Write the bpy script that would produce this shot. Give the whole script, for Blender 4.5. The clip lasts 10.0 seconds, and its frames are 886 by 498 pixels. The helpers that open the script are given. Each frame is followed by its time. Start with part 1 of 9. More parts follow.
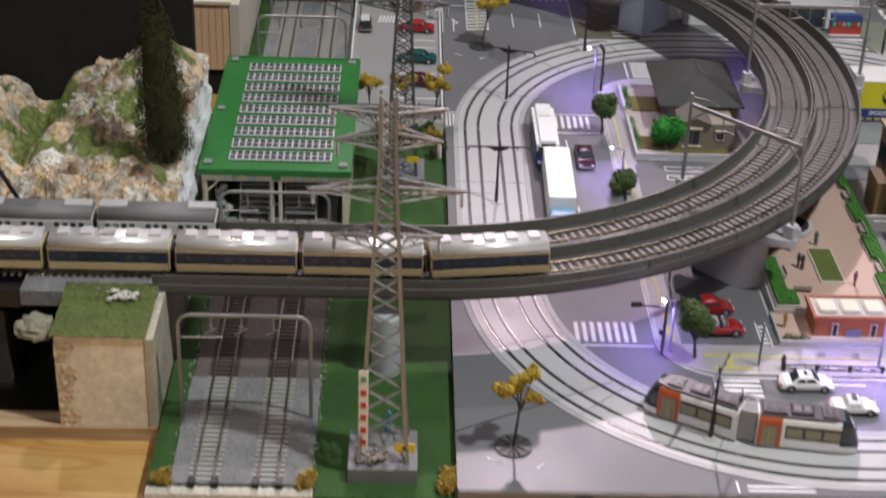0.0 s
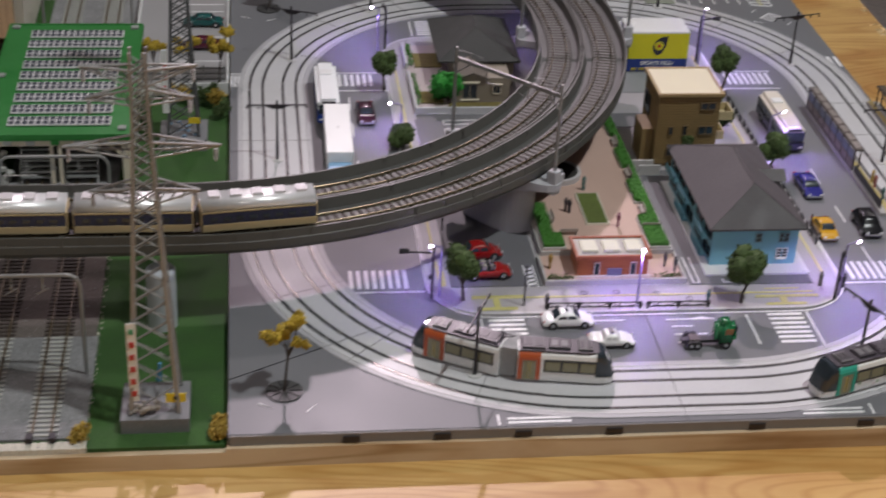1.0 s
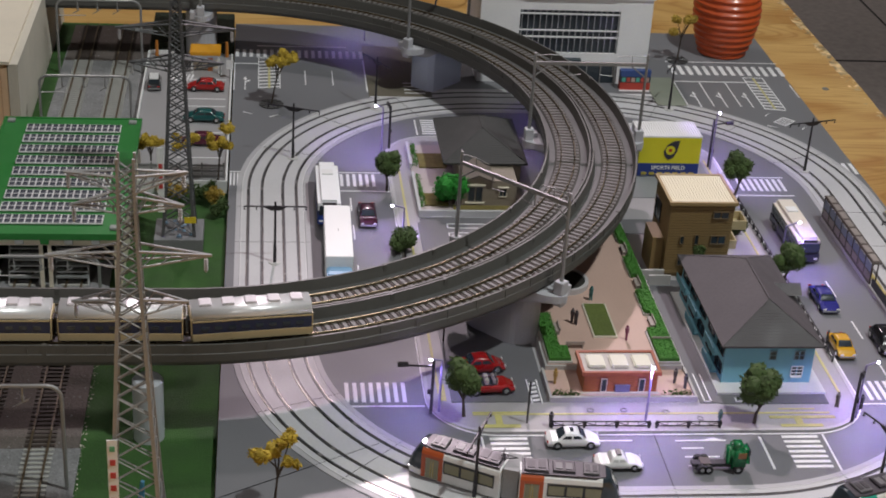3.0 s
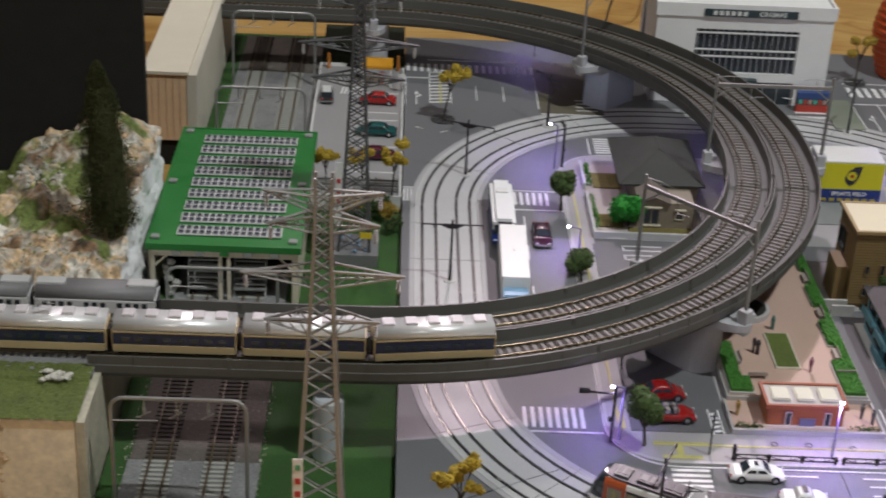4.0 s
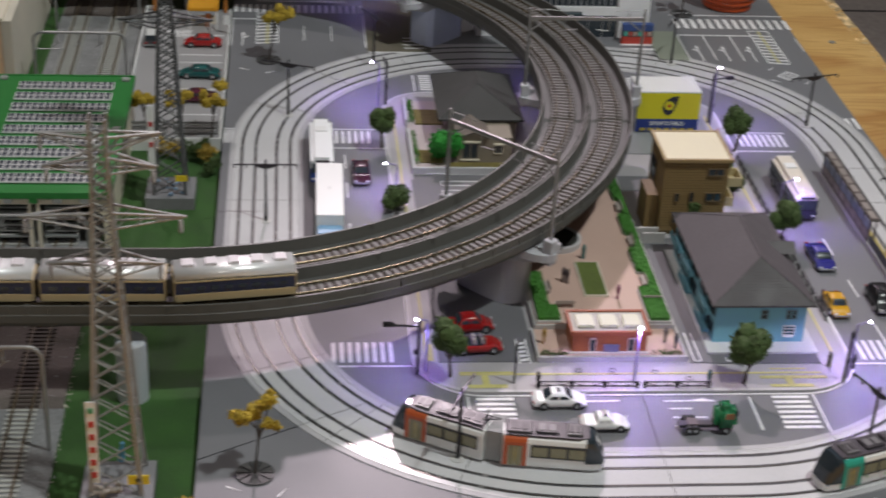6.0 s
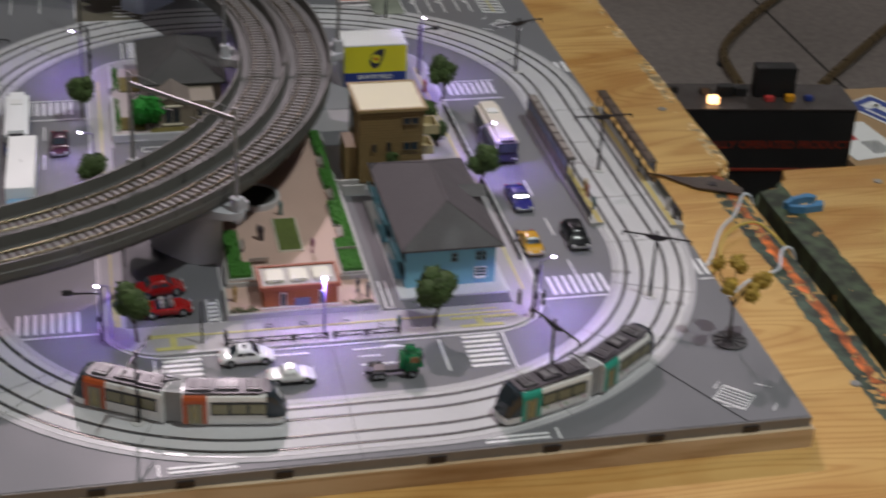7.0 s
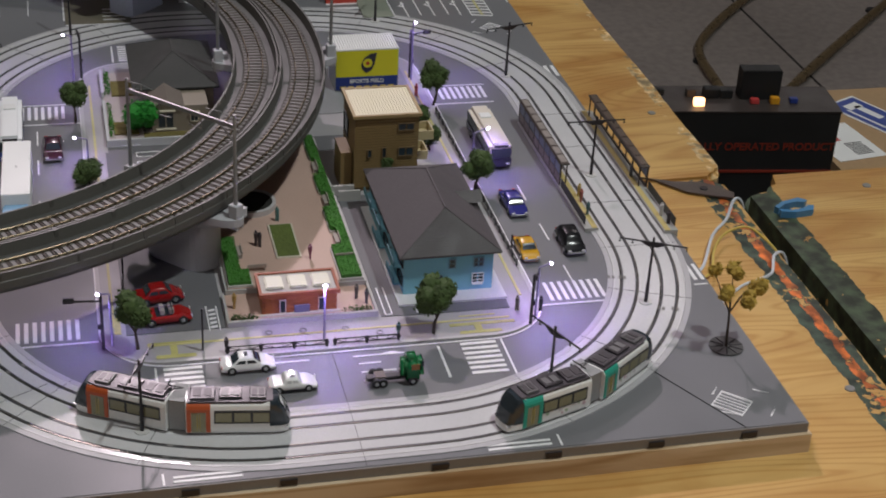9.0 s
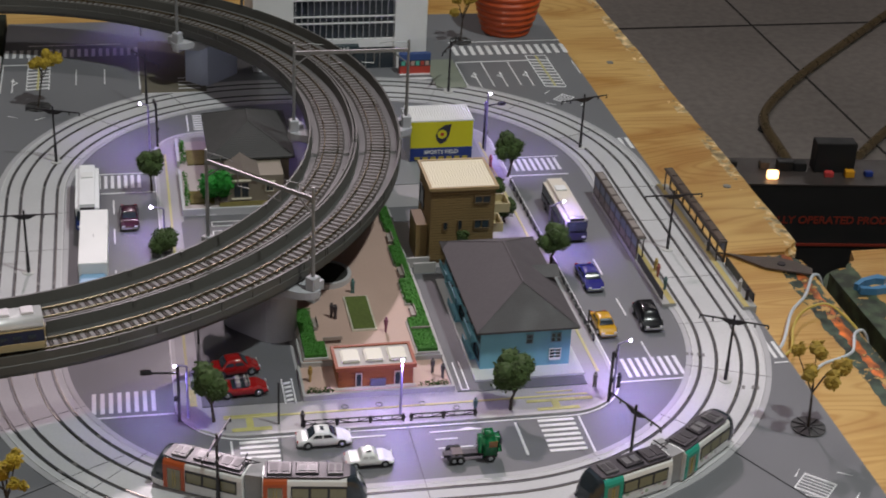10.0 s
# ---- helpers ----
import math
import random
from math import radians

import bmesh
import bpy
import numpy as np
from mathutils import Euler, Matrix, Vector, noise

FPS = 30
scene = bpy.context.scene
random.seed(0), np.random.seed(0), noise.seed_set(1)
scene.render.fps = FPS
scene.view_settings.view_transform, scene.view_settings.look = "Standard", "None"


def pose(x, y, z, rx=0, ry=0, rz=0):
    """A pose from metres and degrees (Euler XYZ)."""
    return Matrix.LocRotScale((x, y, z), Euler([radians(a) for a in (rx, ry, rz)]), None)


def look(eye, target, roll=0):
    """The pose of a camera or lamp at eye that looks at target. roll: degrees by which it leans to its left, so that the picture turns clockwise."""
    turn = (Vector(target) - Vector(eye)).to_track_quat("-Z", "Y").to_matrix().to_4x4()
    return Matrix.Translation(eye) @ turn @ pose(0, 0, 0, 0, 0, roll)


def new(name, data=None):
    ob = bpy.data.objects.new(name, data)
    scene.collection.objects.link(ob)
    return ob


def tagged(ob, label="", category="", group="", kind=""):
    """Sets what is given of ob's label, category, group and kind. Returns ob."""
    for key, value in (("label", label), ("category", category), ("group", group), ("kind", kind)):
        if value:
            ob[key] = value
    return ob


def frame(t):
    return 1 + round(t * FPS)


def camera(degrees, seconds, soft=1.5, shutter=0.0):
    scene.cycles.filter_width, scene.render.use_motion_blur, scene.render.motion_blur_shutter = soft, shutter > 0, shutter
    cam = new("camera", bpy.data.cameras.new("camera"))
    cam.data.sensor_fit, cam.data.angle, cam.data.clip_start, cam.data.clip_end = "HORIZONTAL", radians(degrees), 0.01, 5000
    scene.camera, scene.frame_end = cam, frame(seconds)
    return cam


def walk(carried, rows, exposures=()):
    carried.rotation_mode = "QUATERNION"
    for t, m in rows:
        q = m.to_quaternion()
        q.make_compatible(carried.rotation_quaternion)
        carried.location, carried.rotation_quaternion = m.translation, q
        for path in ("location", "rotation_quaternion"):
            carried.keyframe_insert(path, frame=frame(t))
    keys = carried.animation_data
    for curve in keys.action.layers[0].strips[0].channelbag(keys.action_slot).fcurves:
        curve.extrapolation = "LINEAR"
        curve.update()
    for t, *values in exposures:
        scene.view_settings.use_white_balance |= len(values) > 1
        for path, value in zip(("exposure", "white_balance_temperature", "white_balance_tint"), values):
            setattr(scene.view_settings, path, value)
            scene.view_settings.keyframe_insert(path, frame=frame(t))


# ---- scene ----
cam = camera(31.0, 10.0, soft=1.8, shutter=0.4)
PATH = [
    (0,(-0.032,-0.649,0.508),(0.022,1.091,-0.476),2.1),
    (0.5,(-0.025,-0.696,0.504),(0.089,1.027,-0.504),2.4),
    (1,(0.014,-0.683,0.515),(0.252,1.027,-0.495),3.0),
    (1.5,(0.021,-0.654,0.521),(0.31,1.079,-0.436),4.0),
    (2,(0.025,-0.646,0.507),(0.27,1.113,-0.414),3.5),
    (3.3,(0.017,-0.638,0.511),(0.236,1.126,-0.406),4.1),
    (3.5,(0.012,-0.632,0.511),(0.198,1.136,-0.406),3.9),
    (4,(-0.007,-0.627,0.511),(0.058,1.149,-0.407),3.0),
    (4.5,(-0.008,-0.627,0.508),(-0.011,1.15,-0.408),2.5),
    (5,(0.007,-0.627,0.502),(0.004,1.152,-0.412),1.8),
    (5.2,(0.011,-0.633,0.503),(0.034,1.137,-0.429),2.1),
    (6.3,(0.07,-0.636,0.513),(0.321,1.092,-0.462),2.7),
    (6.5,(0.089,-0.638,0.512),(0.37,1.086,-0.462),2.1),
    (7,(0.129,-0.65,0.504),(0.536,1.038,-0.489),2.8),
    (7.5,(0.139,-0.656,0.506),(0.665,0.991,-0.5),3.9),
    (8,(0.124,-0.656,0.509),(0.636,0.999,-0.491),4.7),
    (8.5,(0.12,-0.653,0.509),(0.588,1.015,-0.491),3.9),
    (9,(0.111,-0.646,0.513),(0.556,1.028,-0.486),3.4),
    (9.5,(0.102,-0.639,0.518),(0.519,1.076,-0.423),3.9),
    (10,(0.1,-0.634,0.515),(0.482,1.093,-0.419),2.9),
]
STOPS = [(0, 0.12, 6500, 14), (0.5, 0.07, 6500, 14), (1, -0.25, 6500, 14), (1.5, -0.28, 6500, 13), (2, -0.24, 6500, 12), (3.5, -0.2, 6500, 11), (4, -0.16, 6500, 10), (4.5, -0.18, 6500, 10), (5, -0.06, 6500, 10),
         (6.5, -0.36, 6500, 10), (7, -0.52, 6500, 10), (7.5, -0.52, 6500, 11), (8.5, -0.56, 6500, 11), (9, -0.54, 6500, 10), (9.5, -0.48, 6500, 9), (10, -0.42, 6500, 9)]
walk(cam, [(t, look(e, g, r)) for t, e, g, r in PATH], STOPS)

# ---- light ----
world = bpy.data.worlds.new("hall")
world.use_nodes = True
world.node_tree.nodes["Background"].inputs[0].default_value = (0.55, 0.5, 0.5, 1)
world.node_tree.nodes["Background"].inputs[1].default_value = 0.09
scene.world = world


def lamp(name, kind, m, energy, colour, size=0.1, size_y=None, spot=None):
    d = bpy.data.lights.new(name, kind)
    d.energy, d.color = energy, colour
    if kind == "AREA":
        d.size = size
        if size_y:
            d.shape, d.size_y = "RECTANGLE", size_y
    else:
        d.shadow_soft_size = size
    if spot:
        d.spot_size, d.spot_blend = radians(spot), 0.8
    ob = new(name, d)
    ob.matrix_world = m
    return ob


# hall lamps under the ceiling: a cool one over the front, a weak one behind to the side, a pinkish spotlight from the
# far end, its cone limited to the front; added fills with no known fixture: a soft one over the visitors, one over the
# floor behind, the ceiling's soft rest
lamp("hall_lamp", "AREA", look((0.98, -0.4, 2.25), (0.15, 0.3, 0)), 38, (0.94, 1.0, 0.97), 0.09)
lamp("hall_lamp", "AREA", look((-0.45, 1.6, 2.3), (0.1, 0.6, 0)), 13, (1.0, 0.92, 0.9), 0.12)
# fill added to lift front-facing walls; no such fixture known
lamp("hall_lamp", "AREA", look((-0.9, -2.5, 2.3), (0.0, 0.4, 0)), 20, (1.0, 0.93, 0.87), 0.9, 0.9)
lamp("hall_spotlight", "SPOT", look((0.3, 2.92, 2.3), (0.25, -0.26, 0)), 310, (1.0, 0.82, 0.91), 0.06, spot=17)
# fill added to brighten the floor beyond the tables
lamp("hall_lamp", "AREA", look((2.5, 3.7, 2.35), (2.5, 3.7, 0)), 13, (1.0, 0.92, 0.9), 1.2, 0.3)
# wide fill added in place of the hall's bounced light
lamp("hall_lamp", "AREA", look((0.1, 0.2, 2.38), (0.1, 0.2, 0)), 1.2, (1.0, 0.95, 0.93), 2.4, 1.6)

# ---- materials ----
MATS = {}


def mat(name, col, rough=0.6, metal=0.0, amt=0.15, fine=900.0, coarse=45.0, bump=0.15, depth=0.0004, emit=None, island=0.0, per_object=0.0, coat=0.0, spec=0.5, coat_rough=0.15):
    """A painted, printed or moulded surface with a fine grain and broad soiling."""
    if name in MATS:
        return MATS[name]
    m = bpy.data.materials.new(name)
    m.use_nodes = True
    nt = m.node_tree
    b = nt.nodes["Principled BSDF"]
    b.inputs["Roughness"].default_value = rough
    b.inputs["Metallic"].default_value = metal
    b.inputs["Specular IOR Level"].default_value = spec
    if coat:
        b.inputs["Coat Weight"].default_value = coat
        b.inputs["Coat Roughness"].default_value = coat_rough
    tc = nt.nodes.new("ShaderNodeTexCoord")
    n1, n2 = nt.nodes.new("ShaderNodeTexNoise"), nt.nodes.new("ShaderNodeTexNoise")
    n1.inputs["Scale"].default_value, n2.inputs["Scale"].default_value = fine, coarse
    n1.inputs["Detail"].default_value, n2.inputs["Detail"].default_value = 3, 5
    nt.links.new(tc.outputs["Object"], n1.inputs["Vector"])
    nt.links.new(tc.outputs["Object"], n2.inputs["Vector"])
    add = nt.nodes.new("ShaderNodeMath")
    add.operation = "ADD"
    nt.links.new(n1.outputs["Fac"], add.inputs[0])
    nt.links.new(n2.outputs["Fac"], add.inputs[1])
    last = add.outputs[0]
    if per_object or island:
        src = nt.nodes.new("ShaderNodeObjectInfo" if per_object else "ShaderNodeNewGeometry")
        mul = nt.nodes.new("ShaderNodeMath")
        mul.operation = "MULTIPLY_ADD"
        nt.links.new(src.outputs["Random" if per_object else "Random Per Island"], mul.inputs[0])
        mul.inputs[1].default_value = (per_object or island) * 2
        nt.links.new(last, mul.inputs[2])
        last = mul.outputs[0]
    mr = nt.nodes.new("ShaderNodeMapRange")
    mr.inputs["From Min"].default_value, mr.inputs["From Max"].default_value = 0.55, 1.45 + 2 * (per_object or island)
    mr.inputs["To Min"].default_value, mr.inputs["To Max"].default_value = 1 - amt, 1 + amt
    nt.links.new(last, mr.inputs["Value"])
    mix = nt.nodes.new("ShaderNodeMix")
    mix.data_type, mix.blend_type = "RGBA", "MULTIPLY"
    mix.inputs["Factor"].default_value = 1.0
    mix.inputs["A"].default_value = (*col, 1)
    nt.links.new(mr.outputs["Result"], mix.inputs["B"])
    nt.links.new(mix.outputs["Result"], b.inputs["Base Color"])
    rr = nt.nodes.new("ShaderNodeMapRange")
    rr.inputs["From Min"].default_value, rr.inputs["From Max"].default_value = 0.3, 0.7
    rr.inputs["To Min"].default_value, rr.inputs["To Max"].default_value = max(rough - 0.08, 0.03), min(rough + 0.1, 1)
    nt.links.new(n2.outputs["Fac"], rr.inputs["Value"])
    nt.links.new(rr.outputs["Result"], b.inputs["Roughness"])
    if bump:
        bp = nt.nodes.new("ShaderNodeBump")
        bp.inputs["Strength"].default_value, bp.inputs["Distance"].default_value = bump, depth
        nt.links.new(n1.outputs["Fac"], bp.inputs["Height"])
        nt.links.new(bp.outputs["Normal"], b.inputs["Normal"])
    if emit:
        b.inputs["Emission Color"].default_value = (*emit[:3], 1)
        b.inputs["Emission Strength"].default_value = emit[3]
    MATS[name] = m
    return m


def plywood(name, light, dark, along="x", size=1.0, rough=0.45, rings=9.0):
    """Softwood ply: long wavering growth rings, knots of darker grain, fine pores."""
    if name in MATS:
        return MATS[name]
    m = bpy.data.materials.new(name)
    m.use_nodes = True
    nt = m.node_tree
    b = nt.nodes["Principled BSDF"]
    b.inputs["Roughness"].default_value = rough
    tc, mp = nt.nodes.new("ShaderNodeTexCoord"), nt.nodes.new("ShaderNodeMapping")
    nt.links.new(tc.outputs["Object"], mp.inputs["Vector"])
    s = (2.2, 22, 22) if along == "x" else (22, 2.2, 22)
    mp.inputs["Scale"].default_value = [v * size for v in s]
    n = nt.nodes.new("ShaderNodeTexNoise")
    n.inputs["Scale"].default_value, n.inputs["Detail"].default_value, n.inputs["Distortion"].default_value = 1.0, 1.5, 0.6
    nt.links.new(mp.outputs["Vector"], n.inputs["Vector"])
    w = nt.nodes.new("ShaderNodeMath")
    w.operation = "MULTIPLY"
    w.inputs[1].default_value = rings
    nt.links.new(n.outputs["Fac"], w.inputs[0])
    fr = nt.nodes.new("ShaderNodeMath")
    fr.operation = "PINGPONG"
    fr.inputs[1].default_value = 0.5
    nt.links.new(w.outputs[0], fr.inputs[0])
    mp2 = nt.nodes.new("ShaderNodeMapping")
    mp2.inputs["Scale"].default_value = [v * size * 14 for v in ((1, 30, 30) if along == "x" else (30, 1, 30))]
    nt.links.new(tc.outputs["Object"], mp2.inputs["Vector"])
    n2 = nt.nodes.new("ShaderNodeTexNoise")
    n2.inputs["Scale"].default_value, n2.inputs["Detail"].default_value = 1.0, 4
    nt.links.new(mp2.outputs["Vector"], n2.inputs["Vector"])
    ad = nt.nodes.new("ShaderNodeMath")
    ad.operation = "MULTIPLY_ADD"
    ad.inputs[1].default_value = 0.28
    nt.links.new(n2.outputs["Fac"], ad.inputs[0])
    nt.links.new(fr.outputs[0], ad.inputs[2])
    cr = nt.nodes.new("ShaderNodeValToRGB")
    cr.color_ramp.elements[0].position, cr.color_ramp.elements[0].color = 0.4, (*light, 1)
    cr.color_ramp.elements[1].position, cr.color_ramp.elements[1].color = 0.62, (*dark, 1)
    nt.links.new(ad.outputs[0], cr.inputs["Fac"])
    stain = nt.nodes.new("ShaderNodeTexNoise")
    stain.inputs["Scale"].default_value, stain.inputs["Detail"].default_value, stain.inputs["Distortion"].default_value = 2.4, 5, 0.8
    mp3 = nt.nodes.new("ShaderNodeMapping")
    mp3.inputs["Scale"].default_value = (3, 9, 9) if along == "x" else (9, 3, 9)
    nt.links.new(tc.outputs["Object"], mp3.inputs["Vector"])
    nt.links.new(mp3.outputs["Vector"], stain.inputs["Vector"])
    cr2 = nt.nodes.new("ShaderNodeValToRGB")
    cr2.color_ramp.elements[0].position, cr2.color_ramp.elements[0].color = 0.34, (0.72, 0.58, 0.42, 1)
    cr2.color_ramp.elements[1].position, cr2.color_ramp.elements[1].color = 0.6, (1, 1, 1, 1)
    nt.links.new(stain.outputs["Fac"], cr2.inputs["Fac"])
    mx = nt.nodes.new("ShaderNodeMix")
    mx.data_type, mx.blend_type = "RGBA", "MULTIPLY"
    mx.inputs["Factor"].default_value = 1
    nt.links.new(cr.outputs["Color"], mx.inputs["A"])
    nt.links.new(cr2.outputs["Color"], mx.inputs["B"])
    nt.links.new(mx.outputs["Result"], b.inputs["Base Color"])
    bp = nt.nodes.new("ShaderNodeBump")
    bp.inputs["Strength"].default_value, bp.inputs["Distance"].default_value = 0.2, 0.0006
    nt.links.new(n2.outputs["Fac"], bp.inputs["Height"])
    nt.links.new(bp.outputs["Normal"], b.inputs["Normal"])
    MATS[name] = m
    return m


def painted_ply(name, bands, light=(0.64, 0.4, 0.14), dark=(0.54, 0.305, 0.09)):
    """The same ply with old paint left in broken bands along y; bands: (x, half width, chip limit, colour)."""
    m = plywood(name, light, dark, size=0.55, rings=52.0)
    nt = m.node_tree
    b = nt.nodes["Principled BSDF"]
    link = b.inputs["Base Color"].links[0]
    last = link.from_socket
    tc, sep = nt.nodes.new("ShaderNodeTexCoord"), nt.nodes.new("ShaderNodeSeparateXYZ")
    nt.links.new(tc.outputs["Object"], sep.inputs[0])
    edge, chips, wide = (nt.nodes.new("ShaderNodeTexNoise") for _ in range(3))
    for nd, sc, dt in ((edge, 95, 5), (chips, 170, 8), (wide, 26, 3)):
        nd.inputs["Scale"].default_value, nd.inputs["Detail"].default_value = sc, dt
        nt.links.new(tc.outputs["Object"], nd.inputs["Vector"])

    def op(kind, a, b_):
        n = nt.nodes.new("ShaderNodeMath")
        n.operation = kind
        for i, v in enumerate((a, b_)):
            if isinstance(v, (int, float)):
                n.inputs[i].default_value = v
            else:
                nt.links.new(v, n.inputs[i])
        return n.outputs[0]

    wav = op("ADD", sep.outputs[0], op("MULTIPLY", op("SUBTRACT", edge.outputs["Fac"], 0.5), 0.009))
    wear = op("ADD", op("MULTIPLY", chips.outputs["Fac"], 0.5), op("MULTIPLY", wide.outputs["Fac"], 0.5))
    for x, half, limit, colour in bands:
        inside = op("LESS_THAN", op("ABSOLUTE", op("SUBTRACT", wav, x), 0.0), half)
        mask = op("MULTIPLY", inside, op("GREATER_THAN", wear, limit))
        mix = nt.nodes.new("ShaderNodeMix")
        mix.data_type = "RGBA"
        tone = nt.nodes.new("ShaderNodeValToRGB")
        tone.color_ramp.elements[0].position, tone.color_ramp.elements[0].color = 0.38, (*[v * 0.45 for v in colour], 1)
        tone.color_ramp.elements[1].position, tone.color_ramp.elements[1].color = 0.66, (*[min(1, v * 2.0) for v in colour], 1)
        nt.links.new(edge.outputs["Fac"], tone.inputs["Fac"])
        nt.links.new(tone.outputs["Color"], mix.inputs["B"])
        nt.links.new(mask, mix.inputs["Factor"])
        nt.links.new(last, mix.inputs["A"])
        last = mix.outputs["Result"]
    nt.links.new(last, b.inputs["Base Color"])
    return m


def glass(name, col=(0.03, 0.04, 0.05), rough=0.08):
    return mat(name, col, rough, 0, 0.1, 400, 60, 0, spec=0.7)


ASPHALT = mat("model_asphalt", (0.18, 0.18, 0.194), 0.5, amt=0.12, fine=1500, coarse=18, bump=0.1, spec=0.22, coat=0.07, coat_rough=0.26)
DARK_ASPHALT = mat("dark_asphalt", (0.13, 0.13, 0.14), 0.6, amt=0.1, fine=1500, coarse=25)
CONCRETE = mat("track_concrete", (0.56, 0.555, 0.57), 0.42, amt=0.09, fine=900, coarse=25, bump=0.06, spec=0.3, coat=0.32, coat_rough=0.12)
PALE = mat("pale_line", (0.62, 0.61, 0.62), 0.45, amt=0.06)
WHITE_LINE = mat("road_paint", (0.82, 0.81, 0.83), 0.45, amt=0.06, fine=1200, coarse=90)
YELLOW_LINE = mat("tactile_yellow", (0.55, 0.5, 0.22), 0.55, amt=0.12)
PAVING = mat("pavement_grey", (0.36, 0.345, 0.36), 0.55, amt=0.1, fine=1200, coarse=35)
PLATE_SIDE = mat("plate_side", (0.2, 0.19, 0.19), 0.5, amt=0.1)
RAIL_GROOVE = mat("rail_groove", (0.05, 0.05, 0.055), 0.45, amt=0.2)
STEEL = mat("rail_steel", (0.24, 0.19, 0.12), 0.27, 0.85, amt=0.12, bump=0.05)
TRAM_RAIL = mat("tram_rail_steel", (0.14, 0.125, 0.105), 0.28, 0.85, amt=0.2, bump=0.05)
VIADUCT = mat("viaduct_grey", (0.1, 0.097, 0.089), 0.5, amt=0.1, fine=700, coarse=30, bump=0.08)
VIADUCT_BED = mat("track_bed_grey", (0.09, 0.09, 0.087), 0.55, amt=0.14, fine=900, coarse=40)
PIER = mat("pier_grey", (0.46, 0.46, 0.49), 0.55, amt=0.08)
SLEEPER = mat("sleeper_grey", (0.165, 0.158, 0.152), 0.6, amt=0.12, per_object=0.1)
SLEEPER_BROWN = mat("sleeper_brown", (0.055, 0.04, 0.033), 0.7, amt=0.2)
SLEEPER_PALE = mat("sleeper_pale", (0.4, 0.4, 0.375), 0.65, amt=0.12)
BALLAST = mat("ballast_grey", (0.22, 0.22, 0.225), 0.9, amt=0.4, fine=700, coarse=60, bump=0.6, depth=0.001)
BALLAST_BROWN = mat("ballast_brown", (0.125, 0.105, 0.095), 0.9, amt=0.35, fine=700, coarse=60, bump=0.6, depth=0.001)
GRASS = mat("static_grass", (0.035, 0.095, 0.02), 0.9, amt=0.45, fine=1100, coarse=45, bump=0.7, depth=0.0012)
GRASS_RIM = mat("scatter_grass", (0.12, 0.15, 0.04), 0.9, amt=0.5, fine=700, coarse=60, bump=0.8, depth=0.0015)
PINE = plywood("pine_strip", (0.66, 0.52, 0.36), (0.46, 0.32, 0.18), rough=0.6)
BLOCK = mat("end_board", (0.82, 0.72, 0.56), 0.65, amt=0.28, fine=260, coarse=38, bump=0.35)
CABINET = mat("cabinet_veneer", (0.88, 0.61, 0.4), 0.45, amt=0.08, fine=300, coarse=30, bump=0.03)
CABINET_TOP = mat("cabinet_top", (0.86, 0.76, 0.63), 0.55, amt=0.05)
CABINET_SIDE = mat("cabinet_side_board", (0.7, 0.64, 0.55), 0.7, amt=0.15, coarse=25)
BLACK = mat("black_cloth", (0.012, 0.011, 0.0095), 0.9, amt=0.2)
DARK_METAL = mat("dark_pole_paint", (0.03, 0.027, 0.032), 0.35, 0.3, amt=0.15)
GREY_METAL = mat("grey_mast_paint", (0.33, 0.33, 0.33), 0.4, 0.5, amt=0.12)
TOWER = mat("pylon_grey", (0.31, 0.3, 0.29), 0.45, 0.3, amt=0.15)
TOWER_DARK = mat("pylon_dark_grey", (0.1, 0.1, 0.105), 0.5, 0.2, amt=0.15)
WHITE = mat("white_plastic", (0.8, 0.8, 0.8), 0.4, amt=0.05)
CREAM = mat("cream_plastic", (0.68, 0.62, 0.5), 0.5, amt=0.06)
TYRE = mat("tyre_rubber", (0.02, 0.02, 0.022), 0.7, amt=0.2)
CHROME = mat("bright_metal", (0.7, 0.7, 0.7), 0.2, 1.0, amt=0.1, bump=0)
DARK_GLASS = glass("dark_glass")
# yellowish pane colour stands in for the glow of the tram interior
GLOW_TINT_GLASS = glass("lit_saloon_glass", (0.27, 0.255, 0.16), 0.1)
LED = mat("led_lamp", (0.9, 0.9, 1.0), 0.3, amt=0.01, bump=0, emit=(0.8, 0.72, 1.0, 60.0))


# ---- mesh helpers ----
def bm_new():
    return bmesh.new()


def box(bm, x0, x1, y0, y1, z0, z1, m=None):
    vs = [bm.verts.new(p) for p in ((x0, y0, z0), (x1, y0, z0), (x1, y1, z0), (x0, y1, z0), (x0, y0, z1), (x1, y0, z1), (x1, y1, z1), (x0, y1, z1))]
    for f in ((3, 2, 1, 0), (4, 5, 6, 7), (0, 1, 5, 4), (1, 2, 6, 5), (2, 3, 7, 6), (3, 0, 4, 7)):
        bm.faces.new([vs[i] for i in f])
    if m is not None:
        bmesh.ops.transform(bm, matrix=m, verts=vs)
    return vs


def cbox(bm, x, y, z, w, d, h, m=None):
    """A box of width, depth and height with the middle of its bottom at x, y, z."""
    return box(bm, x - w / 2, x + w / 2, y - d / 2, y + d / 2, z, z + h, m)


def bevelled(bm, w, seg=2):
    bmesh.ops.bevel(bm, geom=bm.edges[:], offset=w, segments=seg, affect="EDGES", clamp_overlap=True)
    return bm


